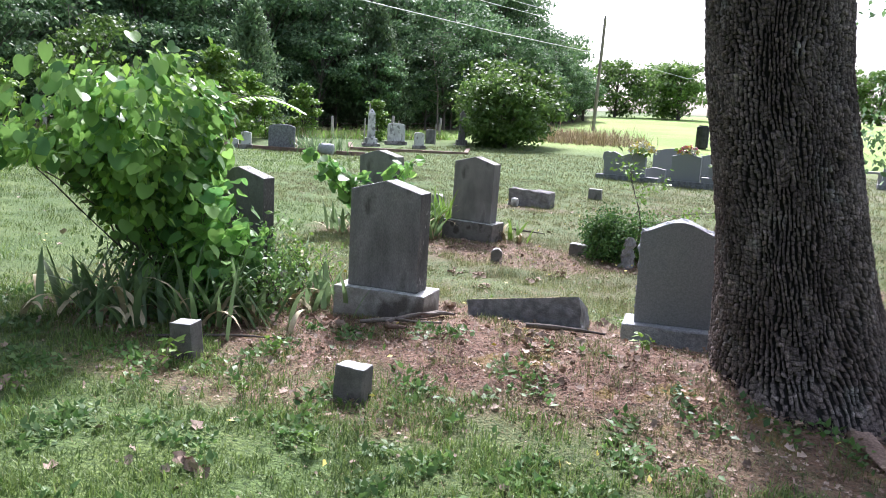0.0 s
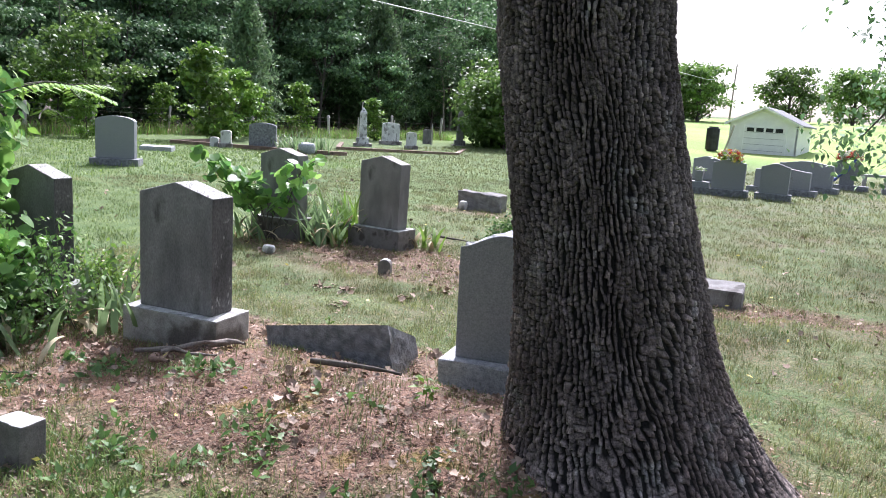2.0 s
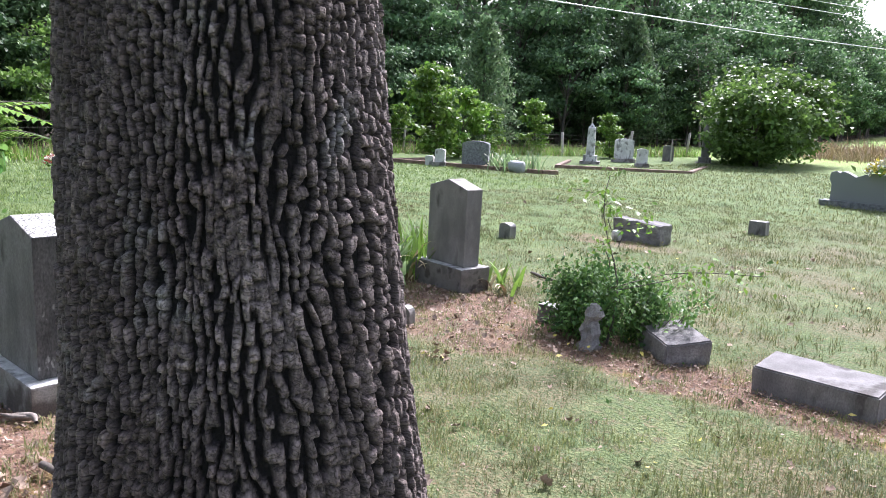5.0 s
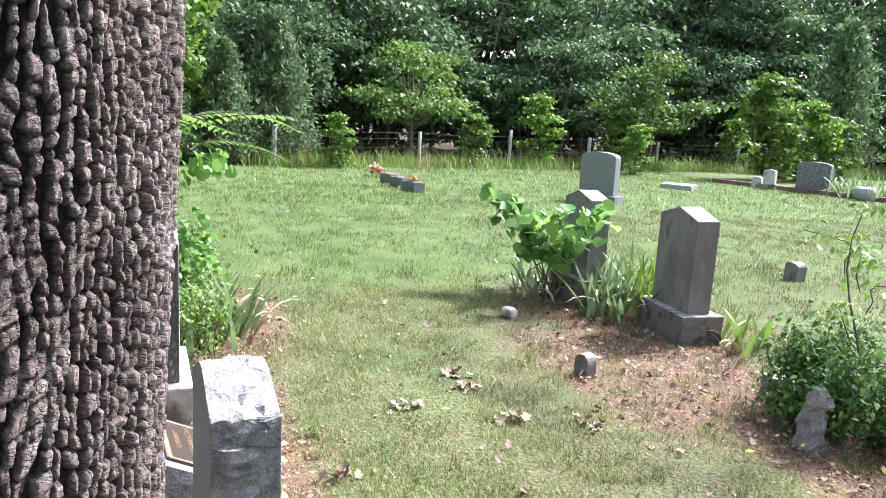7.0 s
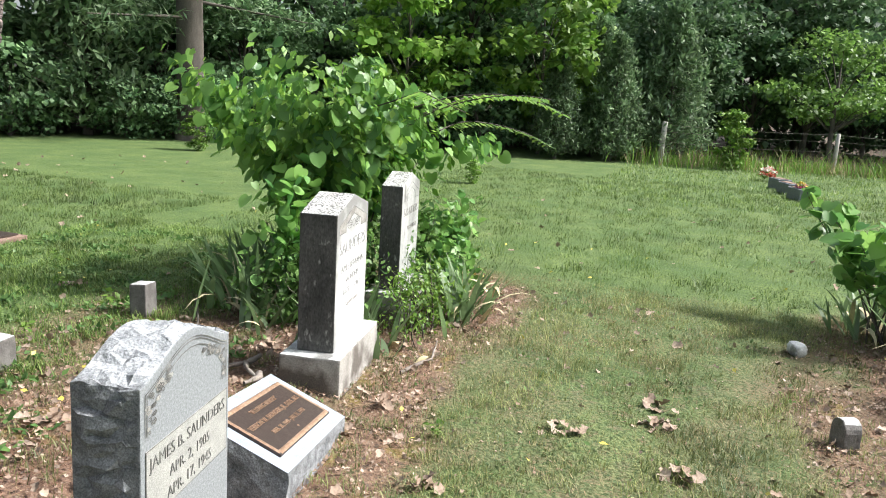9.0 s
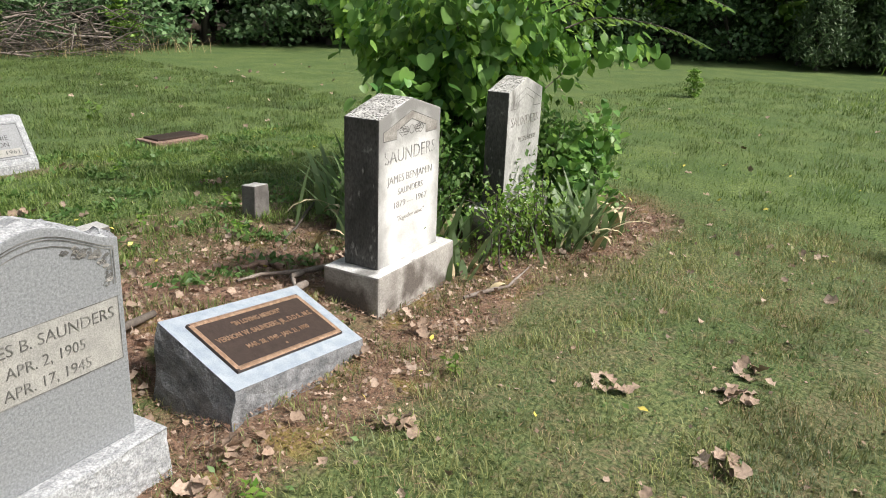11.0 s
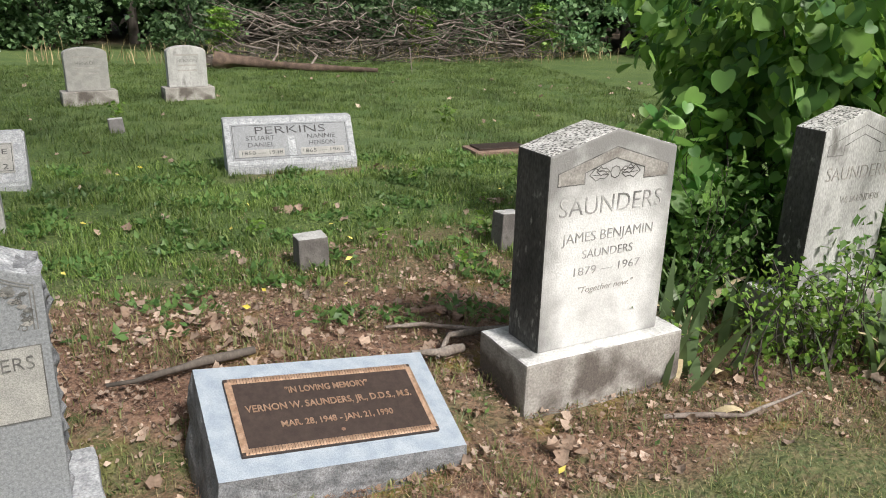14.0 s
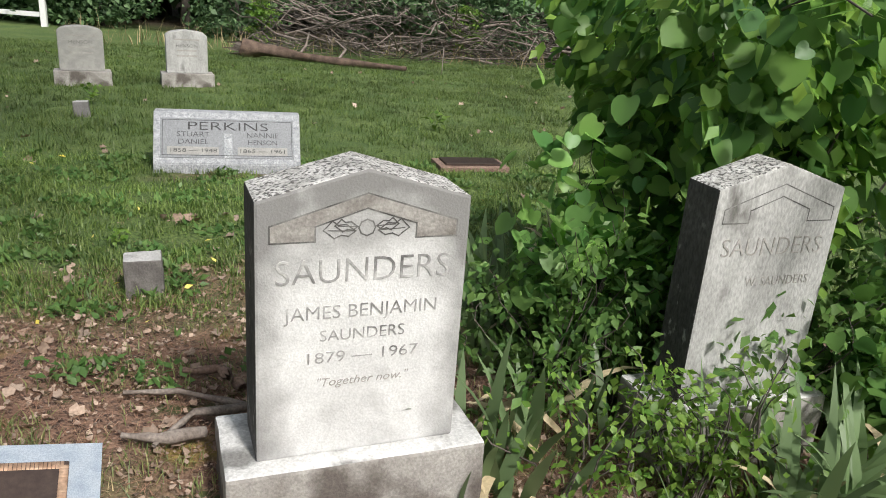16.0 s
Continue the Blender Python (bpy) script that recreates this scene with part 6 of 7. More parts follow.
def wire_fence():
    fe = thing("wire_fence", pose(0, 0, 0), "old wire fence on weathered wooden posts", "fence")
    rng = random.Random(8)
    for x, y in FENCE:
        h, r = rng.uniform(1.15, 1.5), rng.uniform(0.05, 0.085)
        lx, ly = rng.gauss(0, 0.04), rng.gauss(0, 0.04)
        tubes("post", [([(x, y, -0.2), (x + lx * 0.5, y + ly * 0.5, h * 0.6), (x + lx, y + ly, h), (x + lx, y + ly, h + 0.01)], [r * 1.05, r, r * 0.92, 0.01])], M["post"], fe, sides=8)
    for z in (0.35, 0.65, 0.95, 1.15):
        runs = []
        for a, b in zip(FENCE, FENCE[1:]):
            pts = [(a[0] + (b[0] - a[0]) * u, a[1] + (b[1] - a[1]) * u, z - 0.05 * math.sin(u * math.pi)) for u in (0, 0.25, 0.5, 0.75, 1)]
            runs.append((pts, [0.006] * 5))
        tubes("strand", runs, M["pole"], fe, sides=4)


wire_fence()
for x, y, h in ((-22.8, 29.6, 1.3), (-22.5, 32.0, 1.25), (-21.0, 33.2, 1.2), (-22.0, 28.9, 2.0)):
    tubes("stake", [([(x, y, -0.1), (x + 0.02, y, h)], [0.035, 0.03])], M["post"])
for o in [o for o in scene.objects if o.name.startswith("stake")]:
    tagged(o, "thin pale stake standing near the old plot", "stake", "stakes")


def utility_pole(x, y, h, label):
    z = float(rise(x, y))
    th = thing("utility_pole", pose(x, y, z, 0, 1.2, 0), label, "utility pole")
    tubes("pole", [([(0, 0, -0.3), (0, 0, h)], [0.17, 0.11])], M["pole"], th, sides=10)
    part("insulator", block(0.1, 0.1, 0.18, 0, 0, h, 0.01), M["pole"], th)


utility_pole(-24.4, 64.7, 9.7, "leaning grey wooden utility pole in the meadow")
for x, y in ((-34, 150), (-31, 175), (-28, 205)):
    utility_pole(x, y, 10, "far wooden utility pole by the road")
for k, (z, dx) in enumerate(((7.8, 0), (9.7, -0.5), (10.2, 0.0), (10.7, 0.5))):
    a, b = Vector((-24.4 + dx * 0.3, 64.7, z)), Vector((-26.2 + dx, 30.0, z * 0.95))
    c = b + (b - a)
    d = Vector((-31, 150, z + 3.5))
    pts = [d, a.lerp(d, 0.5) - Vector((0, 0, 0.8)), a, a.lerp(b, 0.5) - Vector((0, 0, 0.12)), b, c]
    tubes("power_line", [(pts, [0.02 if k else 0.028] * 6)], M["wire"], sides=5)
for o in [o for o in scene.objects if o.name.startswith("power_line")]:
    tagged(o, "thin pale overhead power line", "power line", "power lines")


def garage():
    z = float(rise(-8.3, 51)) - 0.02
    g = thing("garage", pose(-8.85, 50.9, z - 0.12, 0, 0, 1), "small white garage with a grey gabled roof", "garage")
    g.scale = (0.91, 0.91, 0.91)
    w, d, e, r = 4.3, 6.5, 2.15, 3.15
    part("wall", block(0.12, d, e, -w / 2 + 0.06, d / 2, 0, 0), M["white"], g)
    part("wall", block(0.12, d, e, w / 2 - 0.06, d / 2, 0, 0), M["white"], g)
    for y in (0.06, d - 0.06):
        part("gable_wall", slab([(-w / 2, 0), (w / 2, 0), (w / 2, e), (0, r), (-w / 2, e)], 0.12, 0, 0), M["white"], g).location.y = y
    for s in (-1, 1):
        bm = bmesh.new()
        pts = [(0, -0.35, r + 0.03), (s * (w / 2 + 0.3), -0.35, e - 0.12), (s * (w / 2 + 0.3), d + 0.3, e - 0.12), (0, d + 0.3, r + 0.03)]
        f = bm.faces.new([bm.verts.new(p) for p in pts])
        ext = bmesh.ops.extrude_face_region(bm, geom=[f])
        bmesh.ops.translate(bm, verts=[q for q in ext["geom"] if isinstance(q, bmesh.types.BMVert)], vec=(0, 0, 0.1))
        bmesh.ops.recalc_face_normals(bm, faces=bm.faces[:])
        part("roof", bm, M["roof"], g)
        part("fascia", slab([(0, r - 0.03), (s * (w / 2 + 0.3), e - 0.2), (s * (w / 2 + 0.3), e - 0.05), (0, r + 0.12)][::s], 0.03, 0, 0), M["white"], g).location.y = -0.37
    door = part("garage_door", block(2.6, 0.05, 1.95, 0.1, -0.03, 0.02, 0.01), M["white"], g, "white panelled garage door")
    for s in (-1.25, 1.45):
        part("door_trim", block(0.1, 0.06, 2.05, s, -0.035, 0, 0.005), M["white"], g)
    for i in range(4):
        part("door_rail", block(2.5, 0.02, 0.02, 0.1, -0.062, 0.4 * i + 0.35, 0.002), M["roof"], door)
        part("door_window", block(0.46, 0.03, 0.26, -0.8 + 0.6 * i, -0.058, 1.6, 0.004), M["dark"], door, "dark glazed door window")


garage()


def propane_tank():
    th = thing("oil_tank", pose(-11.6, 50.2, float(rise(0, 50.2)), 0, 0, 10), "dark upright tank leaning beside the garage", "tank")
    bm = bmesh.new()
    bmesh.ops.create_cone(bm, cap_ends=True, segments=16, radius1=0.4, radius2=0.4, depth=1.5)
    bmesh.ops.translate(bm, verts=bm.verts, vec=(0, 0, 0.75))
    bmesh.ops.bevel(bm, geom=[e for e in bm.edges if e.calc_face_angle(0) > 1], offset=0.1, segments=3, affect="EDGES")
    part("body", bm, M["dark"], th)
    part("plank", block(0.12, 0.05, 2.0, 0.75, -0.2, -0.02, 0.01), M["post"], th).rotation_euler = (0.2, 0.25, 0)


propane_tank()


def board_fence():
    fe = thing("board_fence", pose(0, 0, 0), "white painted board fence at the wood's edge", "fence")
    pts = [(2.5, -11.5), (4.6, -12.0), (6.7, -12.5)]
    for x, y in pts:
        part("post", block(0.12, 0.12, 1.0, x, y, -0.1, 0.008), M["white"], fe)
    for a, b in zip(pts, pts[1:]):
        d = math.hypot(b[0] - a[0], b[1] - a[1])
        for z in (0.2, 0.6):
            o = part("rail", block(d - 0.14, 0.04, 0.10, 0, 0, 0, 0.004), M["white"], fe)
            o.matrix_basis = pose((a[0] + b[0]) / 2, (a[1] + b[1]) / 2, z, 0, 0, math.degrees(math.atan2(b[1] - a[1], b[0] - a[0])))


board_fence()


# ---- brush pile, logs, roots, sticks ----
def stick_runs(rng, n, area, length, r, up=0.25, z0=0.03):
    runs = []
    for _ in range(n):
        x, y = rng.uniform(area[0], area[1]), rng.uniform(area[2], area[3])
        a, ln = rng.uniform(0, 2 * math.pi), rng.uniform(*length)
        z = z0 + rng.random() ** 2 * up
        pts = []
        for i in range(5):
            u = i / 4
            pts.append((x + math.cos(a) * ln * u + 0.06 * ln * math.sin(5 * u + a), y + math.sin(a) * ln * u + 0.06 * ln * math.cos(4 * u + a), max(0.02, z + ln * u * rng.uniform(-0.05, 0.3) * (up > 0.3) + 0.04 * ln * math.sin(3 * u) * (up > 0.3))))
        k = rng.uniform(*r)
        runs.append((pts, [k, k * 0.85, k * 0.7, k * 0.5, k * 0.25]))
    return runs


def brush_pile():
    th = thing("brush_pile", pose(0, 0, 0), "long heap of dead branches at the wood's edge", "brush pile", kind="stuff")
    rng = random.Random(4)
    tubes("branches", stick_runs(rng, 200, (-9.0, -2.6, -10.8, -8.8), (0.9, 2.4), (0.010, 0.03), 0.9), M["branch"], th, sides=5)
    tubes("twigs", stick_runs(rng, 620, (-9.5, -2.2, -10.8, -8.2), (0.5, 1.6), (0.004, 0.010), 1.0), M["twig"], th, sides=4)


brush_pile()


def fallen_log():
    th = thing("fallen_log", pose(0, 0, 0), "broken rotting log in front of the brush pile", "log")
    line = ((-2.0, -7.7, 0.16, 0.17), (-2.2, -7.68, 0.15, 0.15), (-2.4, -7.6, 0.13, 0.10), (-2.8, -7.52, 0.11, 0.085), (-3.1, -7.3, 0.10, 0.09), (-3.4, -7.24, 0.07, 0.07), (-3.8, -7.02, 0.08, 0.065), (-4.3, -6.9, 0.05, 0.05), (-4.9, -6.75, 0.04, 0.03))
    vs, fs = tube([p[:3] for p in line], [p[3] for p in line], 12)
    vs = [v + 0.05 * Vector((noise.noise(v * 5), noise.noise(v * 5 + Vector((3, 0, 0))), noise.noise(v * 9))) for v in vs]
    array_mesh("wood", [tuple(v) for v in vs], fs, M["log"], th)
    for k, (x, y) in enumerate(((-3.0, -7.35), (-3.7, -7.05), (-2.5, -7.6))):
        tubes("broken_limb", [([(x, y, 0.08), (x - 0.15, y - 0.12, 0.28), (x - 0.2 + 0.25 * k, y - 0.3, 0.5 - 0.08 * k)], [0.03, 0.022, 0.01])], M["branch"], th)
    rng = random.Random(2)
    bm = bmesh.new()
    for k in range(14):
        a = rng.uniform(0, 6.28)
        v = [bm.verts.new((-2.0 + dx, -7.70 + 0.15 * math.cos(a + da), 0.16 + 0.15 * math.sin(a + da))) for dx, da in ((0, 0), (0, 0.5), (rng.uniform(0.1, 0.35), 0.25))]
        bm.faces.new(v)
    bmesh.ops.solidify(bm, geom=bm.faces[:], thickness=0.01)
    part("splinters", bm, M["branch"], th)


fallen_log()


def stick(name, pts, r, label, mat="branch"):
    fine = []
    for p, q in zip(pts, pts[1:]):
        fine += [Vector(p).lerp(Vector(q), u) for u in (0.0, 0.33, 0.67)]
    pts = [v + 0.9 * r * Vector((noise.noise(v * 11), noise.noise(v * 11 + Vector((7, 0, 0))), 0.3)) for v in fine + [Vector(pts[-1])]]
    pts = [(v.x, v.y, v.z + float(rise(v.x, v.y))) for v in pts]
    n = len(pts)
    ob = tubes(name, [(pts, [r * (1 - 0.6 * i / (n - 1)) * (0.8 + 0.4 * ((i * 7) % 5) / 4) for i in range(n)])], M[mat], sides=7, smooth=False)
    tagged(ob, label, "stick", "fallen sticks")


stick("stick", [(-3.35, 4.36, 0.03), (-3.1, 4.44, 0.045), (-2.88, 4.38, 0.03), (-2.7, 4.43, 0.02)], 0.017, "crooked grey dead branch behind a headstone")
stick("stick", [(-2.98, 4.62, 0.03), (-2.86, 4.70, 0.04), (-2.76, 4.69, 0.03)], 0.024, "short broken chunk of grey dead wood")
stick("stick", [(-3.08, 4.30, 0.03), (-2.98, 4.22, 0.045), (-2.86, 4.24, 0.03)], 0.027, "short piece of rotten pinkish bark wood", "root")
stick("stick", [(-2.15, 4.62, 0.03), (-1.9, 4.72, 0.035), (-1.66, 4.78, 0.03)], 0.02, "dark stick behind a low marker", "twig")
stick("stick", [(-3.15, 4.40, 0.03), (-2.95, 4.55, 0.06), (-2.85, 4.72, 0.03)], 0.018, "forked pale stick beside a headstone")
stick("stick", [(-3.6, 5.15, 0.015), (-3.9, 5.22, 0.02), (-4.25, 5.12, 0.015)], 0.012, "thin pale root lying in front of a headstone")
stick("stick", [(-4.2, 3.2, 0.02), (-3.8, 3.55, 0.03), (-3.5, 3.75, 0.02)], 0.012, "thin brown twig on bare earth", "twig")
stick("stick", [(0.6, 7.6, 0.02), (0.9, 7.4, 0.03), (1.2, 7.1, 0.02)], 0.012, "thin pale twig on the lawn")
stick("stick", [(-4.9, 9.8, 0.02), (-4.6, 9.7, 0.03), (-4.3, 9.75, 0.02)], 0.02, "dark stick on the lawn", "twig")


def tree_roots():
    runs = []
    for pts, r in (([(-1.0, 4.55, 0.10), (-1.25, 4.45, 0.035), (-1.5, 4.42, -0.03)], 0.11), ([(-0.15, 4.35, 0.12), (0.05, 4.0, 0.04), (0.28, 3.7, -0.02)], 0.12), ([(0.1, 4.6, 0.12), (0.5, 4.3, 0.05), (0.95, 4.15, -0.02)], 0.13),
                   ([(-0.6, 4.35, 0.1), (-0.7, 4.1, 0.03), (-0.95, 3.85, -0.03)], 0.07), ([(0.05, 4.95, 0.12), (0.45, 5.05, 0.03), (0.8, 5.3, -0.04)], 0.10), ([(-0.9, 5.3, 0.08), (-0.95, 5.6, 0.02), (-0.85, 5.9, -0.03)], 0.06)):
        runs.append((pts, [r, r * 0.8, r * 0.45]))
    for pts, rad in runs:
        fine = [Vector(pts[0]).lerp(Vector(pts[1]), u) for u in (0, 0.25, 0.5, 0.75)] + [Vector(pts[1]).lerp(Vector(pts[2]), u) for u in (0, 0.25, 0.5, 0.75, 1)]
        vs, fs = tube(fine, [0.7 * rad[0] * (1 - 0.09 * i) for i in range(9)], 14)
        vs = [Vector((v.x, v.y, v.z * 0.42 - 0.030 + 0.8 * float(rise(v.x, v.y)))) + 0.03 * Vector((noise.noise(v * 9), noise.noise(v * 9 + Vector((5, 0, 0))), noise.noise(v * 14))) for v in vs]
        array_mesh("surface_root", [tuple(v) for v in vs], fs, M["root"], bpy.data.objects["oak_tree"], "bare reddish surface root", True)


tree_roots()


# ---- grass and litter ----
def blades(name, n, box, length, width, mat, label, seed, keep, category="grass", flat=False, simple=False):
    """Grass as one object: arched blades of three triangles, thinned by keep(x, y)."""
    rng = np.random.default_rng(seed)
    x, y = rng.uniform(box[0], box[1], n), rng.uniform(box[2], box[3], n)
    ok = rng.random(n) < keep(x, y)
    x, y = x[ok], y[ok]
    n = len(x)
    ln, w = rng.uniform(*length, n), rng.uniform(*width, n)
    ln *= 1 + 0.35 * wobble(x, y, 0.8, 12)
    a, lean = rng.uniform(0, 2 * np.pi, n), np.abs(rng.normal(0.45, 0.3, n))
    if flat:
        lean = rng.normal(1.5, 0.06, n)
    bend = rng.uniform(0.2, 0.9, n) * (0 if flat else 1)
    ox, oy, sx, sy = np.cos(a), np.sin(a), -np.sin(a), np.cos(a)
    z = rise(x, y) - 0.008 + (0.016 if flat else 0)
    m1, h1 = np.sin(lean) * ln * 0.55, np.cos(lean) * ln * 0.55
    m2, h2 = m1 + np.sin(lean + bend) * ln * 0.45, h1 + np.cos(lean + bend) * ln * 0.45
    P = np.empty((n, 5, 3))
    for k, (o, h, s) in enumerate(((0, 0, -0.5), (0, 0, 0.5), (m1, h1, -0.4), (m1, h1, 0.4), (m2, h2, 0))):
        P[:, k, 0], P[:, k, 1], P[:, k, 2] = x + ox * o + sx * s * w, y + oy * o + sy * s * w, z + h
    if simple:
        P = P[:, [0, 1, 4]]
        F = (np.arange(n) * 3)[:, None] + np.arange(3)[None]
    else:
        F = np.array([(0, 1, 2), (1, 3, 2), (2, 3, 4)])[None] + (np.arange(n) * 5)[:, None, None]
    ob = array_mesh(name, P.reshape(-1, 3), F.reshape(-1, 3), M[mat])
    return tagged(ob, label, category, kind="stuff")


def lush(x, y):
    patch = np.clip(0.42 + 0.95 * wobble(x, y, 0.42, 21) + 0.65 * wobble(x, y, 1.9, 22), 0.05, 1)
    tufts = np.clip((wobble(x, y, 0.36, 27) - 0.12) * 4, 0, 1) * 0.8
    return np.clip(np.maximum(patch * (1 - 0.88 * bareness(x, y)), tufts), 0.02, 1)


def dry(x, y):
    patch = np.clip(0.40 + 1.0 * wobble(x, y, 1.0, 23) + 0.4 * wobble(x, y, 0.3, 24), 0.03, 1)
    return np.clip(patch * (1 - 0.8 * bareness(x, y)) * np.clip((y - 2.5) / 3, 0.15, 1), 0.03, 1)


def pale(x, y):
    patch = np.clip(1.3 * wobble(x, y, 1.1, 51) + 0.5 * wobble(x, y, 0.35, 52) - 0.25, 0, 1)
    return patch * (1 - bareness(x, y)) * np.clip((y - 3.8) / 1.2, 0, 1)


def only_bare(x, y):
    return np.clip(bareness(x, y) + 0.04, 0, 1)


blades("lawn_grass", 215000, (-6.5, 2.6, 0.4, 3.6), (0.025, 0.08), (0.0035, 0.0075), "grass_lush", "lush green grass near the path", 1, lush)
blades("lawn_grass", 240000, (-6.5, 2.6, 3.6, 9.5), (0.025, 0.07), (0.0028, 0.0055), "grass", "thin mown grass among bare patches", 2, lush)
blades("lawn_grass", 200000, (-13.0, 3.0, 9.5, 19.0), (0.04, 0.09), (0.006, 0.011), "grass", "mown lawn grass further off", 3, lush, simple=True)
blades("lawn_grass", 110000, (-17.0, -6.5, 1.0, 9.5), (0.04, 0.09), (0.006, 0.011), "grass_lush", "mown lawn grass towards the wood", 4, lush, simple=True)
blades("lawn_grass", 270000, (-8.5, 3.0, -8.5, 0.4), (0.04, 0.10), (0.005, 0.010), "grass_lush", "green mown grass towards the brush pile", 5, lush, simple=True)
blades("lawn_grass", 90000, (-20.0, 3.5, 19.0, 34.0), (0.06, 0.13), (0.012, 0.025), "grass", "lawn grass between the far graves", 13, lush, simple=True)
blades("lawn_grass", 70000, (-27.0, -13.0, 4.0, 20.0), (0.06, 0.13), (0.012, 0.025), "grass_lush", "lawn grass towards the fence", 14, lush, simple=True)
blades("fescue_grass", 150000, (-6.5, 2.6, 4.5, 10.5), (0.03, 0.075), (0.0025, 0.005), "fescue", "pale blue-green fescue patches in the lawn", 16, pale, simple=True)
blades("dry_grass", 290000, (-6.5, 2.6, 1.5, 9.5), (0.02, 0.06), (0.002, 0.004), "straw", "dry straw-coloured grass", 6, dry, simple=True)
blades("dry_grass", 70000, (-13.0, 3.0, 9.5, 19.0), (0.03, 0.08), (0.004, 0.008), "straw", "dry straw-coloured grass further off", 7, dry, simple=True)
blades("needle_litter", 190000, (-6.6, 1.2, 2.4, 9.6), (0.03, 0.08), (0.0018, 0.003), "needle", "red-brown needle litter on bare earth", 8, only_bare, "litter", True, True)
blades("tall_dry_weeds", 9000, (-24.0, -14.5, 43.0, 52.0), (0.6, 1.3), (0.02, 0.05), "tan", "tall tan dead weeds in the meadow", 9, lambda x, y: np.exp(-((x + 19) / 4) ** 2 - ((y - 47.5) / 2.2) ** 2), "weeds")


def along_fence(x, y):
    d = np.full_like(x, 99.0)
    for (ax, ay), (bx, by) in zip(FENCE, FENCE[1:]):
        u = np.clip(((x - ax) * (bx - ax) + (y - ay) * (by - ay)) / ((bx - ax) ** 2 + (by - ay) ** 2), 0, 1)
        d = np.minimum(d, np.hypot(x - ax - u * (bx - ax), y - ay - u * (by - ay)))
    return np.exp(-(d / 0.9) ** 2)


blades("tall_grass", 50000, (-32, -20, 3, 41), (0.3, 0.8), (0.012, 0.028), "weed", "tall unmown grass along the fence", 10, along_fence)
blades("tall_dry_grass", 30000, (-32, -20, 3, 41), (0.3, 0.85), (0.01, 0.02), "straw", "tall dry grass along the fence", 11, along_fence)
blades("tall_dry_grass", 3500, (-11, 1.5, -11.5, -8.2), (0.25, 0.7), (0.008, 0.016), "straw", "dead grass along the brush pile", 12, lambda x, y: np.exp(-((y + 9.2 + 0.25 * np.sin(x)) / 0.8) ** 2) * 0.4)


def scatter(name, shape, n, box, size, mat, label, seed, keep, category, droop=0.0, lift=0.012):
    rng = np.random.default_rng(seed)
    x, y = rng.uniform(box[0], box[1], n), rng.uniform(box[2], box[3], n)
    ok = rng.random(n) < keep(x, y)
    x, y = x[ok], y[ok]
    ob = leaves(name, shape, np.stack([x, y, rise(x, y) + lift], -1), rng.uniform(*size, len(x)), M[mat], rng, None, droop)
    return tagged(ob, label, category, kind="stuff")


scatter("broad_weeds", OVAL, 75000, (-6.0, 2.6, 0.4, 4.4), (0.02, 0.065), "clover", "low broad-leaved lawn weeds", 41, lambda x, y: np.clip(1.1 * wobble(x, y, 0.6, 31) - 0.05, 0, 1) * (1 - 0.3 * bareness(x, y)), "weeds", -0.45, 0.015)
scatter("broad_weeds", OVAL, 16000, (-6.5, 2.6, 4.6, 9.0), (0.015, 0.04), "clover", "sparse broad-leaved lawn weeds", 42, lambda x, y: np.clip(0.9 * wobble(x, y, 0.6, 32) - 0.35, 0, 1), "weeds", -0.4)
scatter("leaf_crumbs", SPRAY, 60000, (-6.0, 1.5, 2.0, 9.5), (0.006, 0.026), "dry", "crumbled bits of dead leaves on the earth", 46, only_bare, "litter", 0.0, 0.008)
scatter("fallen_leaves", CURL, 7000, (-6.0, 1.5, 2.0, 9.5), (0.015, 0.055), "dry", "curled brown fallen leaves", 43, lambda x, y: 0.07 + 0.8 * bareness(x, y), "leaves", 0.0)
scatter("fallen_leaves", CURL, 900, (-12, 3, -7, 16), (0.03, 0.08), "dry", "scattered brown fallen leaves on the lawn", 44, lambda x, y: np.full_like(x, 0.5), "leaves", 0.0)
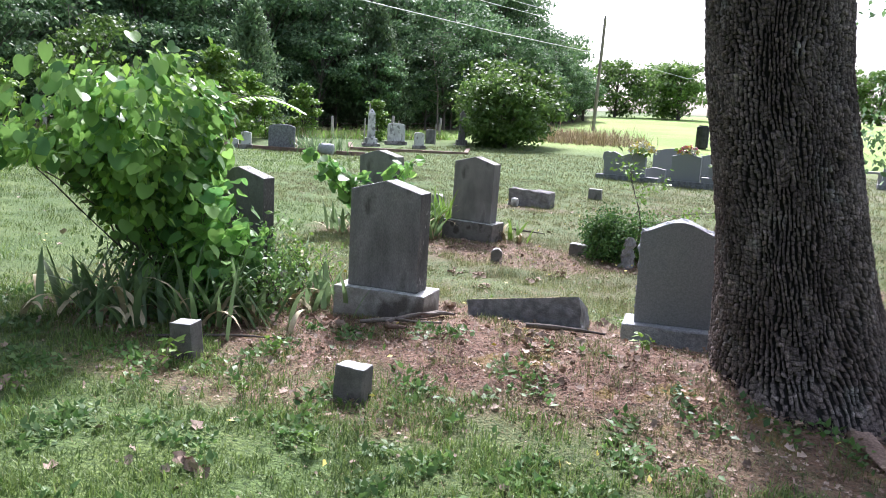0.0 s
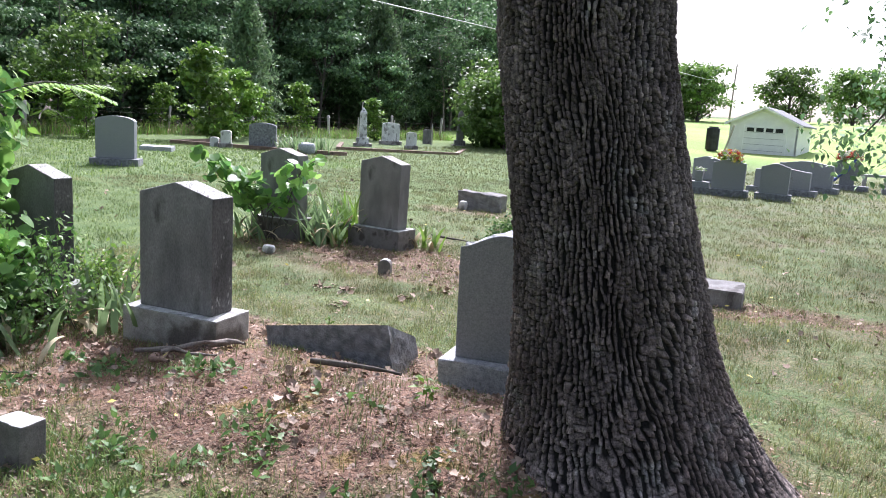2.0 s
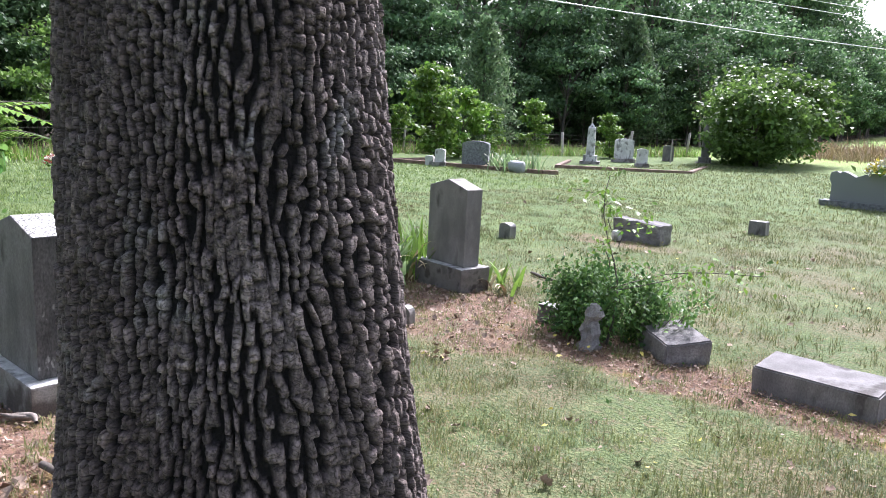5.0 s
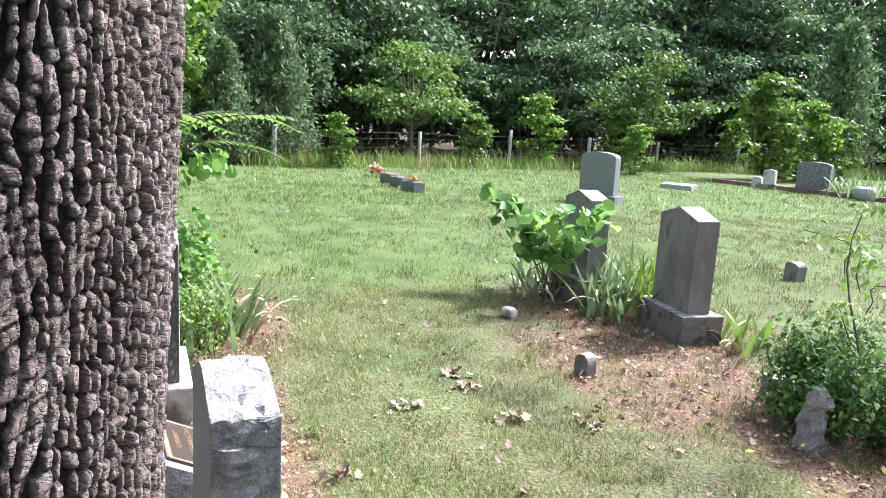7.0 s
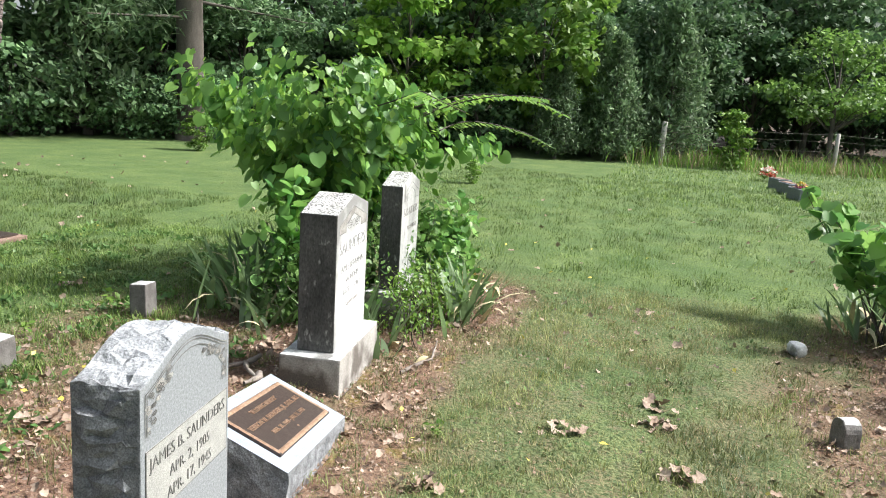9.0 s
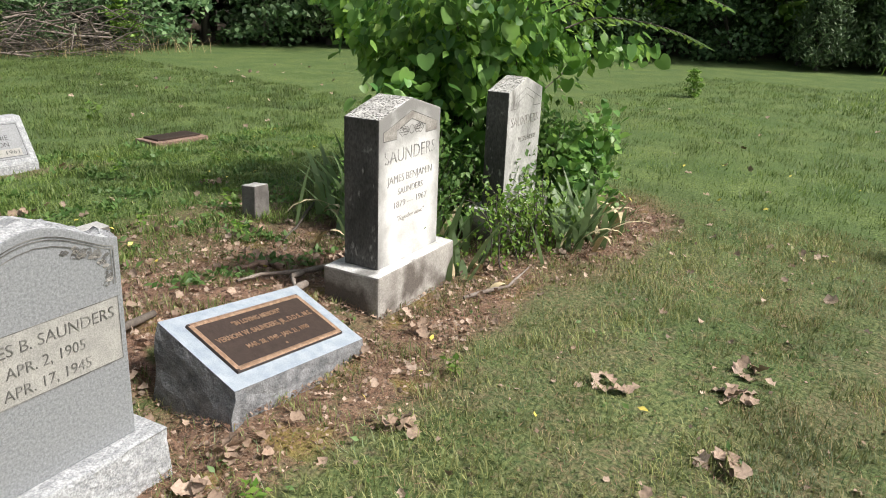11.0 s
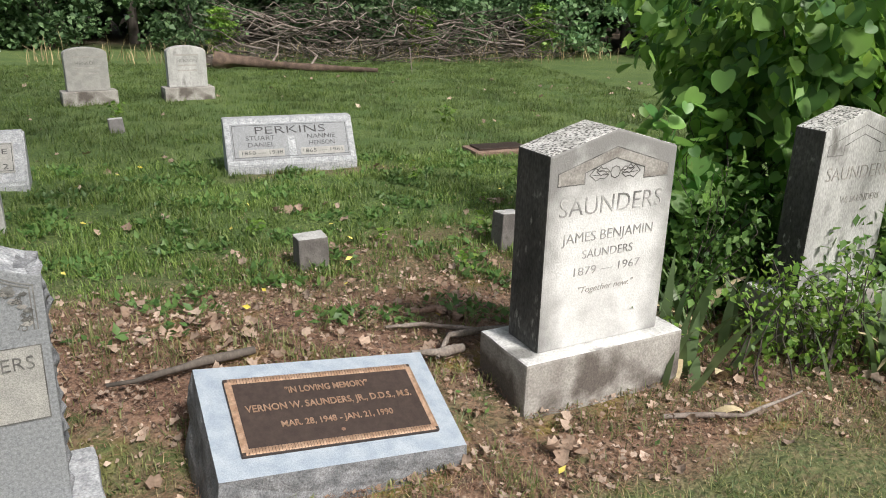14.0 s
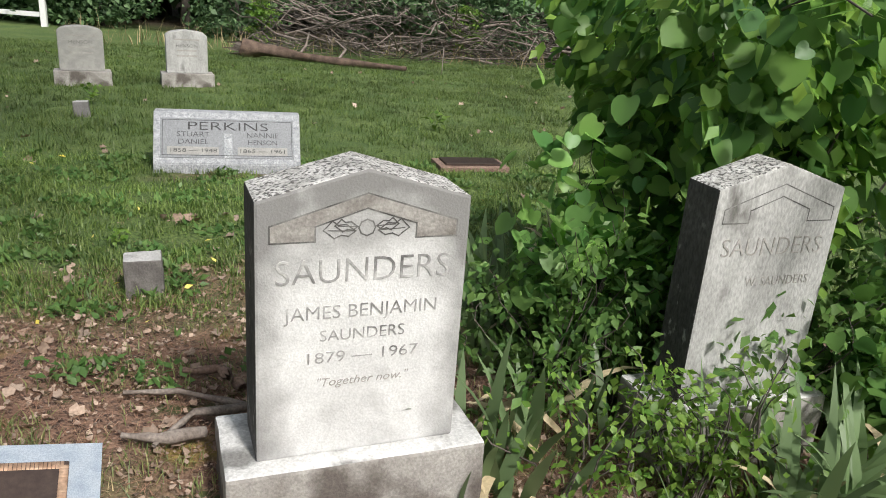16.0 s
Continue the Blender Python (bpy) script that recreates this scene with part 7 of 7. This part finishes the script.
scatter("yellow_leaves", OVAL, 420, (-8, 3, 0.5, 14), (0.03, 0.055), "yellow", "yellow fallen leaves", 45, lambda x, y: np.full_like(x, 0.6), "leaves", -0.05, 0.04)

# heaps of curled oak leaves
for i, (x, y, r) in enumerate(((-3.30, 6.18, 0.13), (-3.1, 6.75, 0.12), (-3.85, 6.55, 0.1), (-3.0, 7.2, 0.12), (-2.05, 4.42, 0.14), (-1.95, 4.25, 0.1), (-3.15, 5.25, 0.07), (-2.5, 5.75, 0.08), (-1.75, 5.62, 0.06), (-3.55, 4.25, 0.09), (-2.55, 2.15, 0.12), (-3.6, 6.6, 0.09), (-4.05, 2.2, 0.11), (-1.9, 5.5, 0.05))):
    rng = np.random.default_rng(300 + i)
    th = thing("leaf_heap", pose(x, y, float(rise(x, y))), "small heap of curled brown oak leaves on the ground", "leaf heap", "leaf heaps")
    for k in range(11):
        p = np.array([[rng.normal(0, r * 0.4), rng.normal(0, r * 0.4), rng.uniform(0.005, 0.03)]])
        leaves("leaf", CURL, p, rng.uniform(0.045, 0.075, 1), M["dry"], rng, th, 0.0)

# small bright seedlings in the lawn
for i, (x, y, h) in enumerate(((-2.25, 2.6, 0.12), (-3.0, 2.9, 0.10), (-3.35, 3.5, 0.12), (-1.85, 5.75, 0.09), (-2.95, 5.65, 0.08), (-1.6, 5.95, 0.10), (-3.6, 1.4, 0.12), (-4.4, 1.6, 0.12), (-0.95, -1.9, 0.2), (-4.6, -1.2, 0.22), (-3.9, 2.2, 0.1), (-1.35, 4.55, 0.12), (-3.66, 2.98, 0.16))):
    th = thing("seedling", pose(x, y, float(rise(x, y))), "small bright green seedling in thin grass", "seedling", "seedlings")
    rng = np.random.default_rng(400 + i)
    tubes("stem", [([(0, 0, -0.01), (0.005, 0.0, h)], [0.003, 0.0015])], M["weed"], th, sides=4)
    n = 22
    p = np.stack([rng.normal(0, h * 0.22, n), rng.normal(0, h * 0.22, n), rng.uniform(0.3, 1.05, n) * h], -1)
    leaves("foliage", OVAL, p, rng.uniform(0.3, 0.5, n) * h, M["weed"], rng, th, 0.0)
